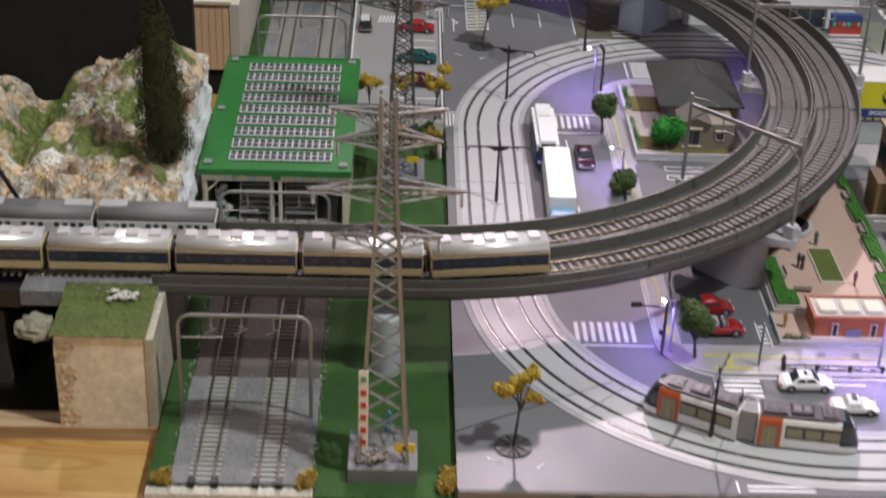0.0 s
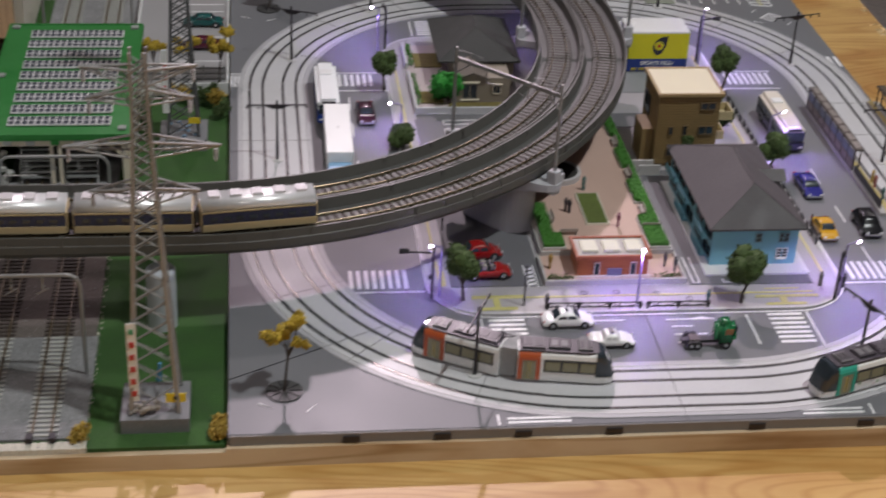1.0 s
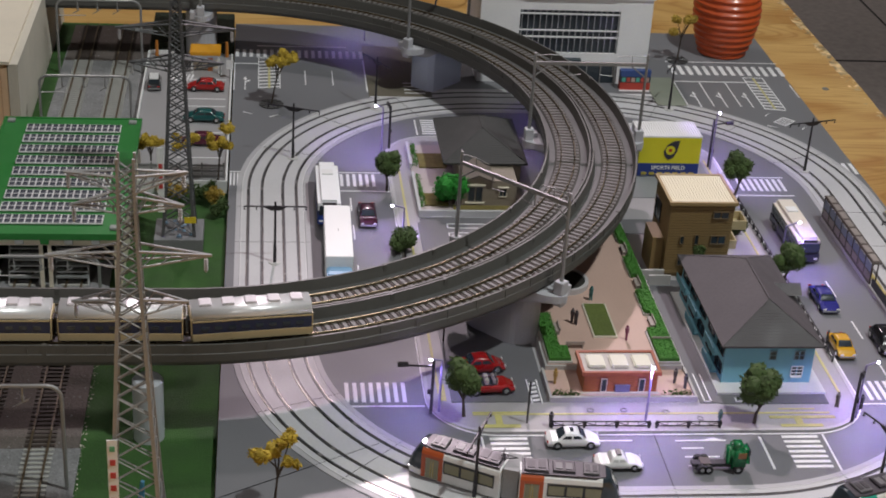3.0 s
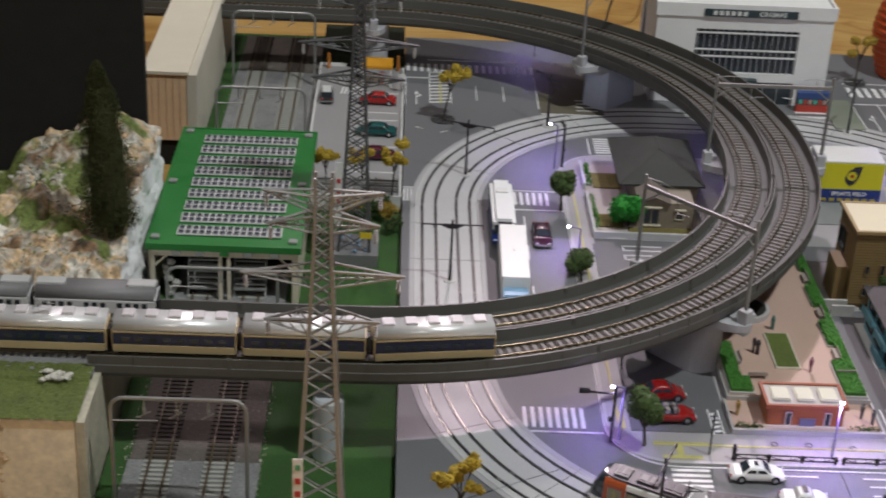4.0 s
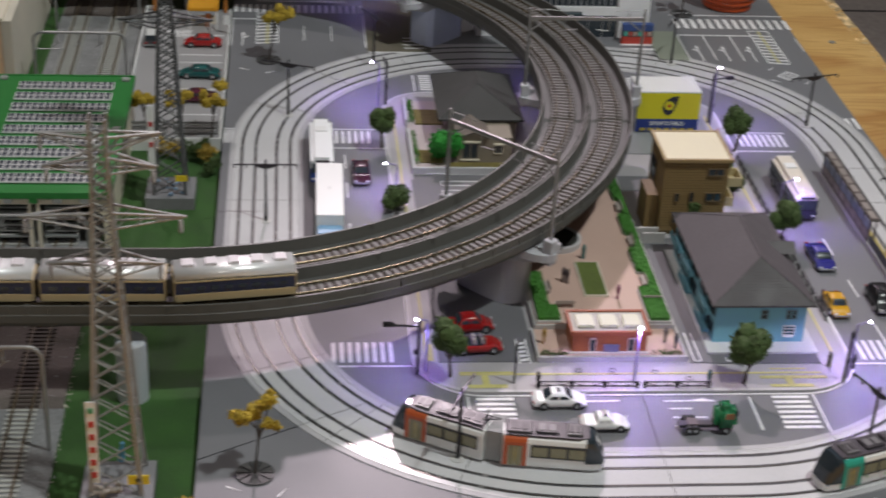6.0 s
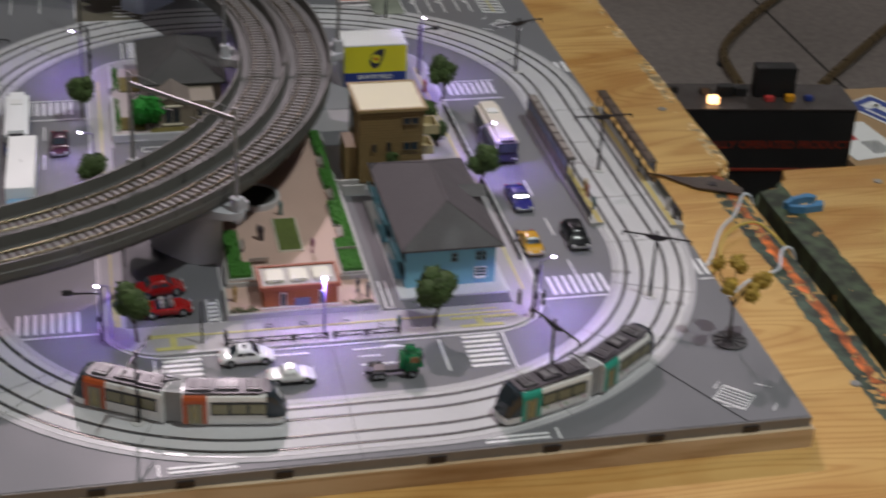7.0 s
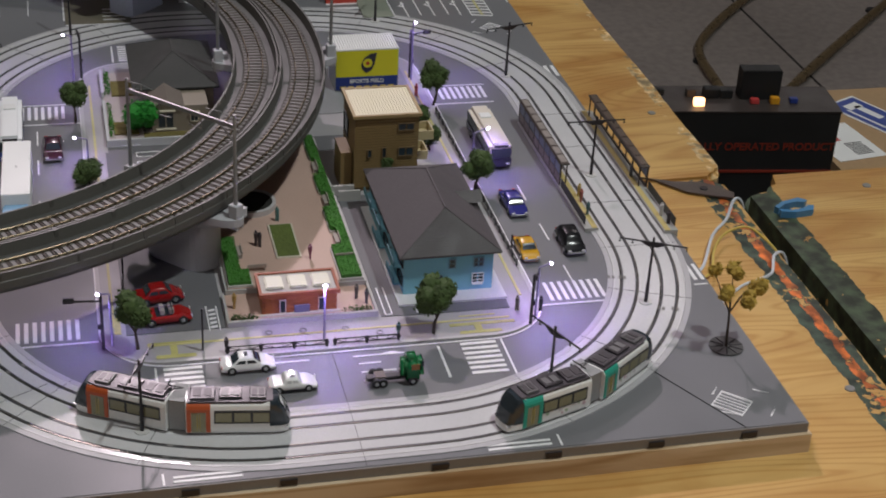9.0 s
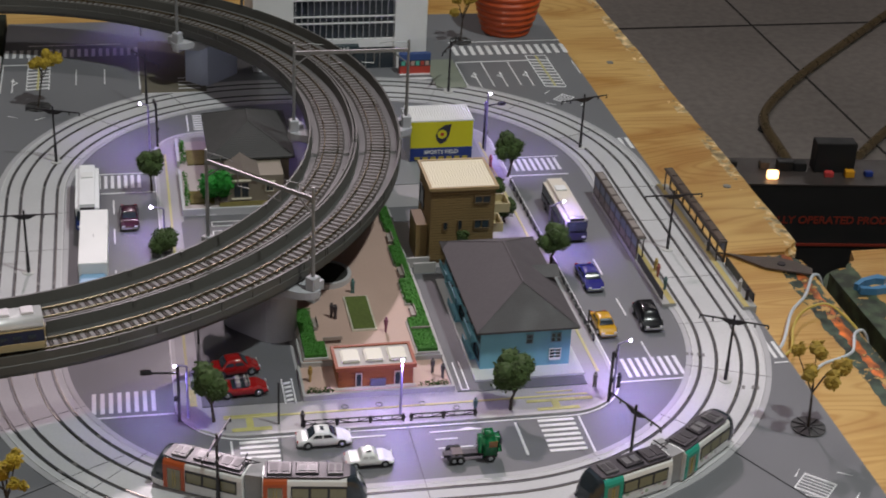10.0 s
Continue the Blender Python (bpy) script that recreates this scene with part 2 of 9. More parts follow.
def tube(bm, a, b, r0, r1=None, n=8, cap=True):
    a, b = Vector(a), Vector(b)
    r1 = r0 if r1 is None else r1
    q = (b - a).to_track_quat("Z", "Y").to_matrix()
    ra, rb = [], []
    for i in range(n):
        d = q @ Vector((math.cos(i * math.tau / n), math.sin(i * math.tau / n), 0))
        ra.append(bm.verts.new(a + d * r0))
        rb.append(bm.verts.new(b + d * r1))
    for i in range(n):
        bm.faces.new((ra[i], ra[(i + 1) % n], rb[(i + 1) % n], rb[i]))
    if cap:
        bm.faces.new(ra[::-1])
        bm.faces.new(rb)


def pipe(bm, pts, radii, n=6):
    """One continuous tube through the points."""
    P = [Vector(p) for p in pts]
    radii = radii if isinstance(radii, (list, tuple)) else [radii] * len(P)
    rings, q = [], None
    for i, p in enumerate(P):
        d = (P[min(i + 1, len(P) - 1)] - P[max(i - 1, 0)]).normalized()
        q = d.to_track_quat("Z", "Y") if q is None else (q @ Vector((0, 0, 1))).rotation_difference(d) @ q
        rings.append([bm.verts.new(p + q @ Vector((math.cos(k * math.tau / n) * radii[i], math.sin(k * math.tau / n) * radii[i], 0))) for k in range(n)])
    for a, b in zip(rings, rings[1:]):
        for k in range(n):
            bm.faces.new((a[k], a[(k + 1) % n], b[(k + 1) % n], b[k]))
    bm.faces.new(rings[0][::-1])
    bm.faces.new(rings[-1])


def wire(bm, pts, r, n=6):
    pipe(bm, pts, r, n)


def prism(bm, pts, z0, z1):
    lo, hi = [bm.verts.new((x, y, z0)) for x, y in pts], [bm.verts.new((x, y, z1)) for x, y in pts]
    n = len(pts)
    area = sum(pts[i][0] * pts[(i + 1) % n][1] - pts[(i + 1) % n][0] * pts[i][1] for i in range(n))
    if area < 0:
        lo, hi = lo[::-1], hi[::-1]
    bm.faces.new(lo[::-1])
    bm.faces.new(hi)
    for i in range(n):
        bm.faces.new((lo[i], lo[(i + 1) % n], hi[(i + 1) % n], hi[i]))


def extrude_profile(bm, prof, y0, y1, shrink=1.0):
    """A closed profile of (x, z) from y0 to y1."""
    a, b = [bm.verts.new((x, y0, z)) for x, z in prof], [bm.verts.new((x * shrink, y1, z)) for x, z in prof]
    n = len(prof)
    bm.faces.new(a)
    bm.faces.new(b[::-1])
    for i in range(n):
        bm.faces.new((a[(i + 1) % n], a[i], b[i], b[(i + 1) % n]))


def ball(bm, c, r, sub=2, squash=1.0, rough=0.0, rng=random):
    out = bmesh.ops.create_icosphere(bm, subdivisions=sub, radius=r)["verts"]
    for v in out:
        k = 1 + rng.uniform(-rough, rough)
        v.co = Vector((v.co.x * k, v.co.y * k, v.co.z * k * squash)) + Vector(c)


def mesh_of(name, bm, material):
    bmesh.ops.recalc_face_normals(bm, faces=bm.faces[:])
    me = bpy.data.meshes.new(name)
    bm.to_mesh(me)
    bm.free()
    me.materials.append(material)
    return me


def part(name, bm, material, parent, label="", smooth=False):
    ob = new(name, mesh_of(name, bm, material))
    ob.parent = parent
    if smooth:
        for p in ob.data.polygons:
            p.use_smooth = True
    if label:
        tagged(ob, label)
    return ob


def single(name, bm, material, label, category, group="", kind="", m=None, smooth=False):
    ob = new(name, mesh_of(name, bm, material))
    if m is not None:
        ob.matrix_world = m
    if smooth:
        for p in ob.data.polygons:
            p.use_smooth = True
    return tagged(ob, label, category, group, kind)


def thing(name, label, category, group="", m=None, kind=""):
    ob = new(name)
    ob.empty_display_size = 0.01
    if m is not None:
        ob.matrix_world = m
    return tagged(ob, label, category, group, kind)


def structure(name, bm, material, label, category):
    return single(name, bm, material, label, category, kind="structure")


def bar_box(w, d, h, x=0.0, y=0.0, z=0.0, bev=0.0):
    bm = bm_new()
    cbox(bm, x, y, z, w, d, h)
    if bev:
        bevelled(bm, bev)
    return bm


def ring_path(cx0, cx1, cy0, cy1, r, n=20):
    """A closed rounded oblong through the four corner centres."""
    pts = []
    for cx, cy, a0 in ((cx1, cy0, -90), (cx1, cy1, 0), (cx0, cy1, 90), (cx0, cy0, 180)):
        for i in range(n + 1):
            a = radians(a0 + 90 * i / n)
            pts.append((cx + r * math.cos(a), cy + r * math.sin(a)))
    return pts


def band(bm, inner, outer, z0, z1):
    """A closed raised band between two loops of equal count."""
    n = len(inner)
    rows = [[bm.verts.new((*p, z)) for p in loop] for loop, z in ((outer, z0), (outer, z1), (inner, z1), (inner, z0))]
    for a, b in zip(rows, rows[1:] + rows[:1]):
        for i in range(n):
            bm.faces.new((a[i], a[(i + 1) % n], b[(i + 1) % n], b[i]))


def sweep(bm, line, prof):
    """An open line of (x, y, nx, ny) carries a closed profile of (offset to the outside, z)."""
    rows = [[bm.verts.new((x + nx * u, y + ny * u, z)) for u, z in prof] for x, y, nx, ny in line]
    k = len(prof)
    for a, b in zip(rows, rows[1:]):
        for i in range(k):
            bm.faces.new((a[i], a[(i + 1) % k], b[(i + 1) % k], b[i]))
    bm.faces.new(rows[0])
    bm.faces.new(rows[-1][::-1])


def crown(bm, centre, rad, count, leaf, rng, squash=0.8, lobes=5, core=False):
    """Many small ragged leaf tufts gathered round a few lobes."""
    c = Vector(centre)
    mids = [c + Vector((rng.uniform(-1, 1), rng.uniform(-1, 1), rng.uniform(-0.7, 0.9) * squash)) * rad * 0.55 for _ in range(lobes)]
    if core:
        for mid in mids:
            ball(bm, c + (mid - c) * 0.9, rad * 0.5, 2, 1.0, 0.14, rng)
    for i in range(count):
        mid = mids[i % lobes]
        d = Vector((rng.gauss(0, 1), rng.gauss(0, 1), rng.gauss(0, 1))).normalized()
        p = mid + d * rad * 0.52 * rng.uniform(0.55, 1.05)
        s = leaf * rng.uniform(0.6, 1.4)
        vs = [bm.verts.new(p + Vector((rng.uniform(-1, 1), rng.uniform(-1, 1), rng.uniform(-0.8, 0.8))) * s) for _ in range(4)]
        for f in ((0, 1, 2), (0, 2, 3), (0, 3, 1), (1, 3, 2)):
            bm.faces.new([vs[j] for j in f])


def tree(x, y, z, h, rad, leaf_mat, label, group, seed, bark=None, count=420, trunk=0.0011, stem=0.45, leaf=0.0016, lobes=6, planter=0.0):
    rng = random.Random(seed)
    t = thing("tree", label, "tree", group, pose(x, y, z))
    bm = bm_new()
    bend = [(0, 0, 0), (rng.uniform(-1, 1) * 0.0015, rng.uniform(-1, 1) * 0.001, h * stem * 0.6), (rng.uniform(-1, 1) * 0.002, rng.uniform(-1, 1) * 0.002, h * stem)]
    tube(bm, bend[0], bend[1], trunk, trunk * 0.8, 7)
    tube(bm, bend[1], bend[2], trunk * 0.8, trunk * 0.6, 7)
    tips = []
    for i in range(5):
        a = i * math.tau / 5 + rng.uniform(-0.4, 0.4)
        e = Vector(bend[2]) + Vector((math.cos(a) * rad * 0.6, math.sin(a) * rad * 0.6, (h - h * stem) * rng.uniform(0.35, 0.75)))
        tube(bm, bend[2], e, trunk * 0.5, trunk * 0.2, 5)
        tips.append(e)
    part("trunk", bm, bark or MATS["bark"], t)
    bm = bm_new()
    crown(bm, (0, 0, h - rad * 0.9), rad, count, leaf, rng, 0.95, lobes, True)
    part("crown", bm, leaf_mat, t)
    return t


BARK = mat("bark", (0.06, 0.045, 0.035), 0.8, amt=0.3)
LEAF_DARK = mat("foliage_dark", (0.053, 0.088, 0.023), 0.85, amt=0.5, fine=500, coarse=120, island=0.35)
LEAF_YELLOW = mat("foliage_yellow", (0.41, 0.29, 0.03), 0.85, amt=0.45, fine=500, coarse=120, island=0.3)
LEAF_BRIGHT = mat("foliage_bright", (0.015, 0.22, 0.02), 0.7, amt=0.4, fine=500, coarse=120, island=0.3)
LEAF_OLIVE = mat("foliage_olive", (0.37, 0.25, 0.04), 0.85, amt=0.5, fine=500, coarse=120, island=0.35)
HEDGE = mat("hedge_green", (0.06, 0.21, 0.03), 0.85, amt=0.5, fine=600, coarse=150, island=0.3)
FIR = mat("fir_needles", (0.062, 0.066, 0.03), 1.0, amt=0.3, fine=500, coarse=60, island=0.12, spec=0.05)

# ---- hall, tables ----
TZ = -0.019          # table top
bm = bm_new()
box(bm, -3.5, 4.0, -3.0, 4.5, -0.83, -0.78)
structure("floor", bm, mat("hall_floor", (0.33, 0.29, 0.27), 0.4, amt=0.3, fine=60, coarse=2.2, bump=0.1), "grey-brown worn tiled hall floor", "floor")
for x in (0.68, 1.597, 2.51):
    bm = bm_new()
    box(bm, x, x + 0.006, -3.0, 4.5, -0.78, -0.7795)
    structure("floor_joint", bm, mat("floor_joint", (0.03, 0.026, 0.025), 0.8), "dark joint between floor tiles", "joint")
for y in (0.98, 1.9, 2.81):
    bm = bm_new()
    box(bm, 0.6, 4.0, y, y + 0.01, -0.78, -0.7796)
    structure("floor_joint", bm, MATS["floor_joint"], "dark joint between floor tiles", "joint")
WALL = mat("hall_wall", (0.16, 0.15, 0.15), 0.8, amt=0.15, fine=40, coarse=1.5)
for nm, c in (("wall_north", (-3.6, 4.1, 4.5, 4.6)), ("wall_south", (-3.6, 4.1, -3.1, -3.0)), ("wall_west", (-3.6, -3.5, -3.0, 4.5)), ("wall_east", (4.0, 4.1, -3.0, 4.5))):
    bm = bm_new()
    box(bm, *c, -0.83, 2.45)
    structure(nm, bm, WALL, "plain dark painted hall wall", "wall")
bm = bm_new()
box(bm, -3.6, 4.1, -3.1, 4.6, 2.45, 2.55)
structure("ceiling", bm, mat("ceiling_paint", (0.36, 0.34, 0.33), 0.9, fine=30, coarse=1.2), "plain grey hall ceiling", "ceiling")


def rounded_top(x0, x1, y0, y1, z0, z1, r=0.006, corner=0.012, wear=0.0, seed=3):
    """A board with rounded corners and arrises; wear: how far the long edges wander."""
    pts = []
    for cx, cy, a0 in ((x1 - corner, y0 + corner, -90), (x1 - corner, y1 - corner, 0), (x0 + corner, y1 - corner, 90), (x0 + corner, y0 + corner, 180)):
        for i in range(7):
            a = radians(a0 + 90 * i / 6)
            pts.append((cx + corner * math.cos(a), cy + corner * math.sin(a)))
    if wear:
        i = 6
        n = 90
        ya, yb = pts[i][1], pts[i + 1][1]
        pts[i + 1:i + 1] = [(x1 + wear * (noise.noise(Vector((seed, (ya + (yb - ya) * k / n) * 9, 0))) + 0.35 * noise.noise(Vector((seed, (ya + (yb - ya) * k / n) * 60, 4)))), ya + (yb - ya) * k / n) for k in range(1, n)]
    b = bm_new()
    prism(b, pts, z0, z1)
    es = [e for e in b.edges if all(v.co.z > z1 - 1e-6 for v in e.verts)]
    bmesh.ops.bevel(b, geom=es, offset=r, segments=7, affect="EDGES")
    return b


GREEN_PAINT, ORANGE_PAINT = (0.024, 0.046, 0.033), (0.52, 0.13, 0.03)
near = thing("table", "plywood display table with worn green and orange painted edge", "table")
part("tabletop", rounded_top(-0.9, 0.5735, -0.75, 0.318, TZ - 0.02, TZ, 0.003, 0.01, 0.0015), painted_ply("near_table_ply", ((0.562, 0.0105, 0.45, (0.04, 0.06, 0.045)), (0.5635, 0.0034, 0.47, ORANGE_PAINT))), near)
for x in (-0.85, 0.52):
    part("leg", bar_box(0.045, 0.045, 0.741, x, -0.7, -0.78), PINE, near)
far = thing("table", "plywood display table under the far half of the layout", "table")
part("tabletop", rounded_top(-0.9, 0.5805, 0.322, 1.55, TZ - 0.02, TZ, 0.004, 0.014, 0.003, 8), painted_ply("far_table_ply", ((0.585, 0.014, 0.5, (0.5, 0.36, 0.19)),)), far)
for x in (-0.85, 0.54):
    part("leg", bar_box(0.045, 0.045, 0.741, x, 1.5, -0.78), PINE, far)
side = thing("table", "second plywood table with dark felt-edged side", "table")
part("tabletop", rounded_top(0.5865, 1.5, -0.75, 0.318, TZ - 0.03, TZ, 0.014, 0.03, 0.0016, 5), painted_ply("side_table_ply", ((0.592, 0.0155, 0.385, (0.04, 0.056, 0.033)),)), side)
bm = bm_new()
box(bm, 0.5915, 0.5955, -0.74, 0.293, TZ - 0.11, TZ - 0.03)
part("side_felt", bm, mat("dark_felt", (0.012, 0.02, 0.016), 0.95, amt=0.4, fine=250), side, "black-green felt side")
for x in (0.64, 1.45):
    part("leg", bar_box(0.045, 0.045, 0.731, x, -0.7, -0.78), PINE, side)

# ---- street plates ----
XW, YB = 0.496, 0.79
bm = bm_new()
box(bm, 0, XW, 0, YB, -0.006, 0)
street = structure("ground", bm, ASPHALT, "grey moulded street plates of the model town", "street")
bm = bm_new()
box(bm, 0.0006, XW + 0.0012, -0.0012, 0.0, -0.0064, -0.0004)
box(bm, XW, XW + 0.0012, 0, YB, -0.0064, -0.0004)
part("plate_edge", bm, PLATE_SIDE, street, "dark grey side of the plates")
bm = bm_new()
box(bm, -0.16, -0.001, -0.0035, 0.03, TZ, -0.0088)
box(bm, -0.001, XW + 0.003, -0.0035, 0.03, TZ, -0.0066)
box(bm, XW - 0.03, XW + 0.003, 0.03, YB, TZ, -0.0066)
box(bm, 0.0, 0.4, 0.03, YB, TZ + 0.003, -0.0068)
structure("baseboard", bm, PINE, "pale pine strips that carry the street plates", "board")
for x in (0.065, 0.114, 0.158, 0.208, 0.288, 0.35, 0.408, 0.462):
    bm = bm_new()
    box(bm, x - 0.0045, x + 0.0045, -0.0022, -0.001, -0.0056, -0.0022)
    part("plate_clip", bm, DARK_METAL, street, "black joining clip")

LX0, LX1, LY0, LY1, LR = 0.212, 0.288, 0.2105, 0.43, 0.18
SPACE, GAUGE = 0.0125, 0.0049


def loop(off):
    return ring_path(LX0, LX1, LY0, LY1, LR + off, 24)


def loop_band(name, o0, o1, z0, z1, material, label=""):
    b = bm_new()
    band(b, loop(o0), loop(o1), z0, z1)
    return part(name, b, material, street, label)


loop_band("track_panel", -0.0225, 0.0225, 0.0, 0.0004, CONCRETE, "pale concrete of the tram track")
for o in (-0.0225, 0.0218):
    loop_band("edge_line", o, o + 0.0008, 0.0004, 0.0006, PALE)
for o in (-0.0262, 0.0228):
    loop_band("track_shoulder", o, o + 0.0034, 0.0, 0.0005, mat("shoulder_grey", (0.45, 0.44, 0.46), 0.5, amt=0.08), "light grey shoulder beside the tram track")
for c in (-SPACE, SPACE):
    for s in (-GAUGE, GAUGE):
        loop_band("groove", c + s - 0.0011, c + s + 0.0011, 0.0004, 0.0006, RAIL_GROOVE, "dark flangeway beside the rail")
        loop_band("rail", c + s + (0.0004 if s > 0 else -0.0009), c + s + (0.0009 if s > 0 else -0.0004), 0.0006, 0.00074, TRAM_RAIL, "worn steel tram rail")


def mark(pts, material=WHITE_LINE, name="marking", z=0.0003, parent=None):
    b = bm_new()
    prism(b, pts, z - 0.0004, z)
    return part(name, b, material, parent or street)


def rect(x0, x1, y0, y1, material=WHITE_LINE, name="marking", z=0.0003):
    return mark([(x0, y0), (x1, y0), (x1, y1), (x0, y1)], material, name, z)


def crosswalk(x0, x1, y0, y1, n, across):
    for i in range(n):
        if across == "x":
            h = (y1 - y0) / (2 * n - 1)
            rect(x0, x1, y0 + 2 * i * h, y0 + (2 * i + 1) * h, name="crosswalk_stripe")
        else:
            w = (x1 - x0) / (2 * n - 1)
            rect(x0 + 2 * i * w, x0 + (2 * i + 1) * w, y0, y1, name="crosswalk_stripe")


for x in (0.153, 0.324):
    crosswalk(x, x + 0.0215, 0.073, 0.105, 7, "x")
    crosswalk(x, x + 0.0215, 0.537, 0.566, 7, "x")
for y in (0.1425, 0.437):
    crosswalk(0.391, 0.427, y, y + 0.021, 8, "y")
    crosswalk(0.073, 0.109, y, y + 0.021, 8, "y")
for x in (0.148, 0.3485):
    rect(x, x + 0.0012, 0.07, 0.106)
    rect(x, x + 0.0012, 0.535, 0.566)
for x0, x1 in ((0.07, 0.119), (0.381, 0.43)):
    rect(x0, x1, 0.1375, 0.1387)
    rect(x0, x1, 0.4605, 0.4617)
    rect(x0, x1, 0.428, 0.4292)
rect(0.31, 0.3115, 0.072, 0.104)
crosswalk(0.15, 0.185, 0.0022, 0.0075, 2, "x")
crosswalk(0.315, 0.35, 0.0022, 0.0075, 2, "x")
rect(0.1445, 0.1457, 0.001, 0.0105)
rect(0.3545, 0.3557, 0.001, 0.0105)
crosswalk(0.4885, 0.4955, 0.153, 0.172, 2, "y")
crosswalk(0.0005, 0.0095, 0.437, 0.458, 4, "y")
crosswalk(0.487, 0.4955, 0.47, 0.49, 2, "y")
rect(0.4865, 0.4955, 0.147, 0.1482)
rect(0.0, 0.012, 0.46, 0.4612)
for y in (0.16, 0.215, 0.27, 0.325, 0.375):
    rect(0.4105, 0.4115, y, y + 0.022)
for y in (0.29, 0.35, 0.395):
    rect(0.0885, 0.0895, y, y + 0.022)
for x0, x1, y in ((0.262, 0.275, 0.0755), (0.262, 0.282, 0.084), (0.262, 0.275, 0.0925), (0.26, 0.29, 0.1), (0.19, 0.235, 0.1005), (0.205, 0.235, 0.0755)):
    rect(x0, x1, y, y + 0.0011)
mark([(0.272, 0.1), (0.29, 0.1003), (0.283, 0.103)], z=0.00035)
# painted edge of the road along the kerbs
b = bm_new()
band(b, ring_path(0.16, 0.344, 0.147, 0.493, 0.0395, 12), ring_path(0.16, 0.344, 0.147, 0.493, 0.0405, 12), 0, 0.0003)
part("edge_line", b, WHITE_LINE, street)

# corner furniture of the plates: diamonds, arrows, plate joints


def diamond(x, y, a, b_, turn):
    """White-edged lozenge with slanting bars."""
    c, s = math.cos(turn), math.sin(turn)

    def at(u, v):
        return x + (u * c - v * s), y + (u * s + v * c)

    t = 0.0007
    for u0, u1, v0, v1 in ((-a, a, -b_, -b_ + t), (-a, a, b_ - t, b_), (-a, -a + t, -b_ + t, b_ - t), (a - t, a, -b_ + t, b_ - t)):
        mark([at(u0, v0), at(u1, v0), at(u1, v1), at(u0, v1)])
    n = 6
    for k in range(n):
        u = -a + 2 * a * (k + 0.5) / n
        mark([at(u - 0.00038, -b_ + t), at(u + 0.00038, -b_ + t), at(u + 0.00038, b_ - t), at(u - 0.00038, b_ - t)])


diamond(0.461, 0.0225, 0.0085, 0.0094, 0.82)
diamond(0.4655, 0.575, 0.008, 0.006, 0.78)
for x, y, a in ((0.456, 0.036, 0.9), (0.482, 0.031, -0.5), (0.456, 0.014, -0.5), (0.481, 0.011, 0.9), (0.452, 0.564, -0.5), (0.479, 0.562, 0.9), (0.455, 0.59, 0.9), (0.02, 0.025, -0.5), (0.045, 0.022, 0.9), (0.013, 0.575, -0.5), (0.034, 0.57, 0.6)):
    c, s = math.cos(a) * 0.0045, math.sin(a) * 0.0045
    mark([(x - c + s * 0.12, y - s - c * 0.12), (x + c, y + s), (x - c - s * 0.12, y - s + c * 0.12)])


def joint(a, b_, w=0.0003):
    d = (Vector(b_) - Vector(a)).normalized() * w / 2
    mark([(a[0] - d.y, a[1] + d.x), (b_[0] - d.y, b_[1] + d.x), (b_[0] + d.y, b_[1] - d.x), (a[0] + d.y, a[1] - d.x)], RAIL_GROOVE, "plate_joint", 0.00055)


joint((0.249, 0.0), (0.249, 0.108))
joint((0.249, 0.53), (0.249, 0.64))
for cx, cy, angles in ((LX1, LY0, (-67.5, -45, -22.5)), (LX1, LY1, (22.5, 45, 67.5)), (LX0, LY1, (112.5, 135, 157.5)), (LX0, LY0, (202.5, 225, 247.5))):
    for a in angles:
        c, s = math.cos(radians(a)), math.sin(radians(a))
        joint((cx + c * (LR - 0.026), cy + s * (LR - 0.026)), (cx + c * (LR + 0.026), cy + s * (LR + 0.026)))
for y in (0.2, 0.26, 0.345, 0.4):
    joint((0.442, y), (0.494, y))
    joint((0.006, y), (0.058, y))
joint((0.415, 0.083), (0.46, 0.0))
joint((0.0, 0.05), (0.09, 0.1))

# dark clips where the track pieces meet
me_clip = mesh_of("track_clip", bar_box(0.0021, 0.0032, 0.0004), PLATE_SIDE)
for y0, y1 in ((0.316, 0.298), (0.286, 0.307)):
    xc, c = (LX0 - LR, -1) if y0 > 0.3 else (LX1 + LR, 1)
    for off, y in ((c * SPACE, y0), (-c * SPACE, y1)):
        for g in (-GAUGE, GAUGE):
            ob = new("track_clip", me_clip)
            ob.parent, ob.location = street, (xc + off + g, y, 0.0005)
for cx, cy, a in ((LX1, LY1, 4), (LX1, LY1, 49), (LX0, LY1, 176), (LX0, LY1, 152), (LX0, LY1, 131), (LX0, LY0, 214), (LX0, LY0, 247)):
    for k, off in enumerate((-SPACE, SPACE)):
        for g in (-GAUGE, GAUGE):
            w_ = radians(a + 4 * k)
            ob = new("track_clip", me_clip)
            ob.parent = street
            ob.matrix_basis = Matrix.Translation((cx + (LR + off + g) * math.cos(w_), cy + (LR + off + g) * math.sin(w_), 0.0005)) @ Matrix.Rotation(w_, 4, "Z")

# ---- pavement of the inner block ----
b = bm_new()
prism(b, ring_path(0.157, 0.346, 0.146, 0.494, 0.035, 12), -0.001, 0.0011)
block = structure("pavement", b, PAVING, "grey model pavement with pale kerb", "pavement")
b = bm_new()
band(b, ring_path(0.157, 0.346, 0.146, 0.494, 0.0345, 12), ring_path(0.157, 0.346, 0.146, 0.494, 0.0368, 12), 0, 0.0013)
part("kerb", b, mat("kerb_grey", (0.47, 0.46, 0.47), 0.5, amt=0.08), block, "pale grey kerb stones")
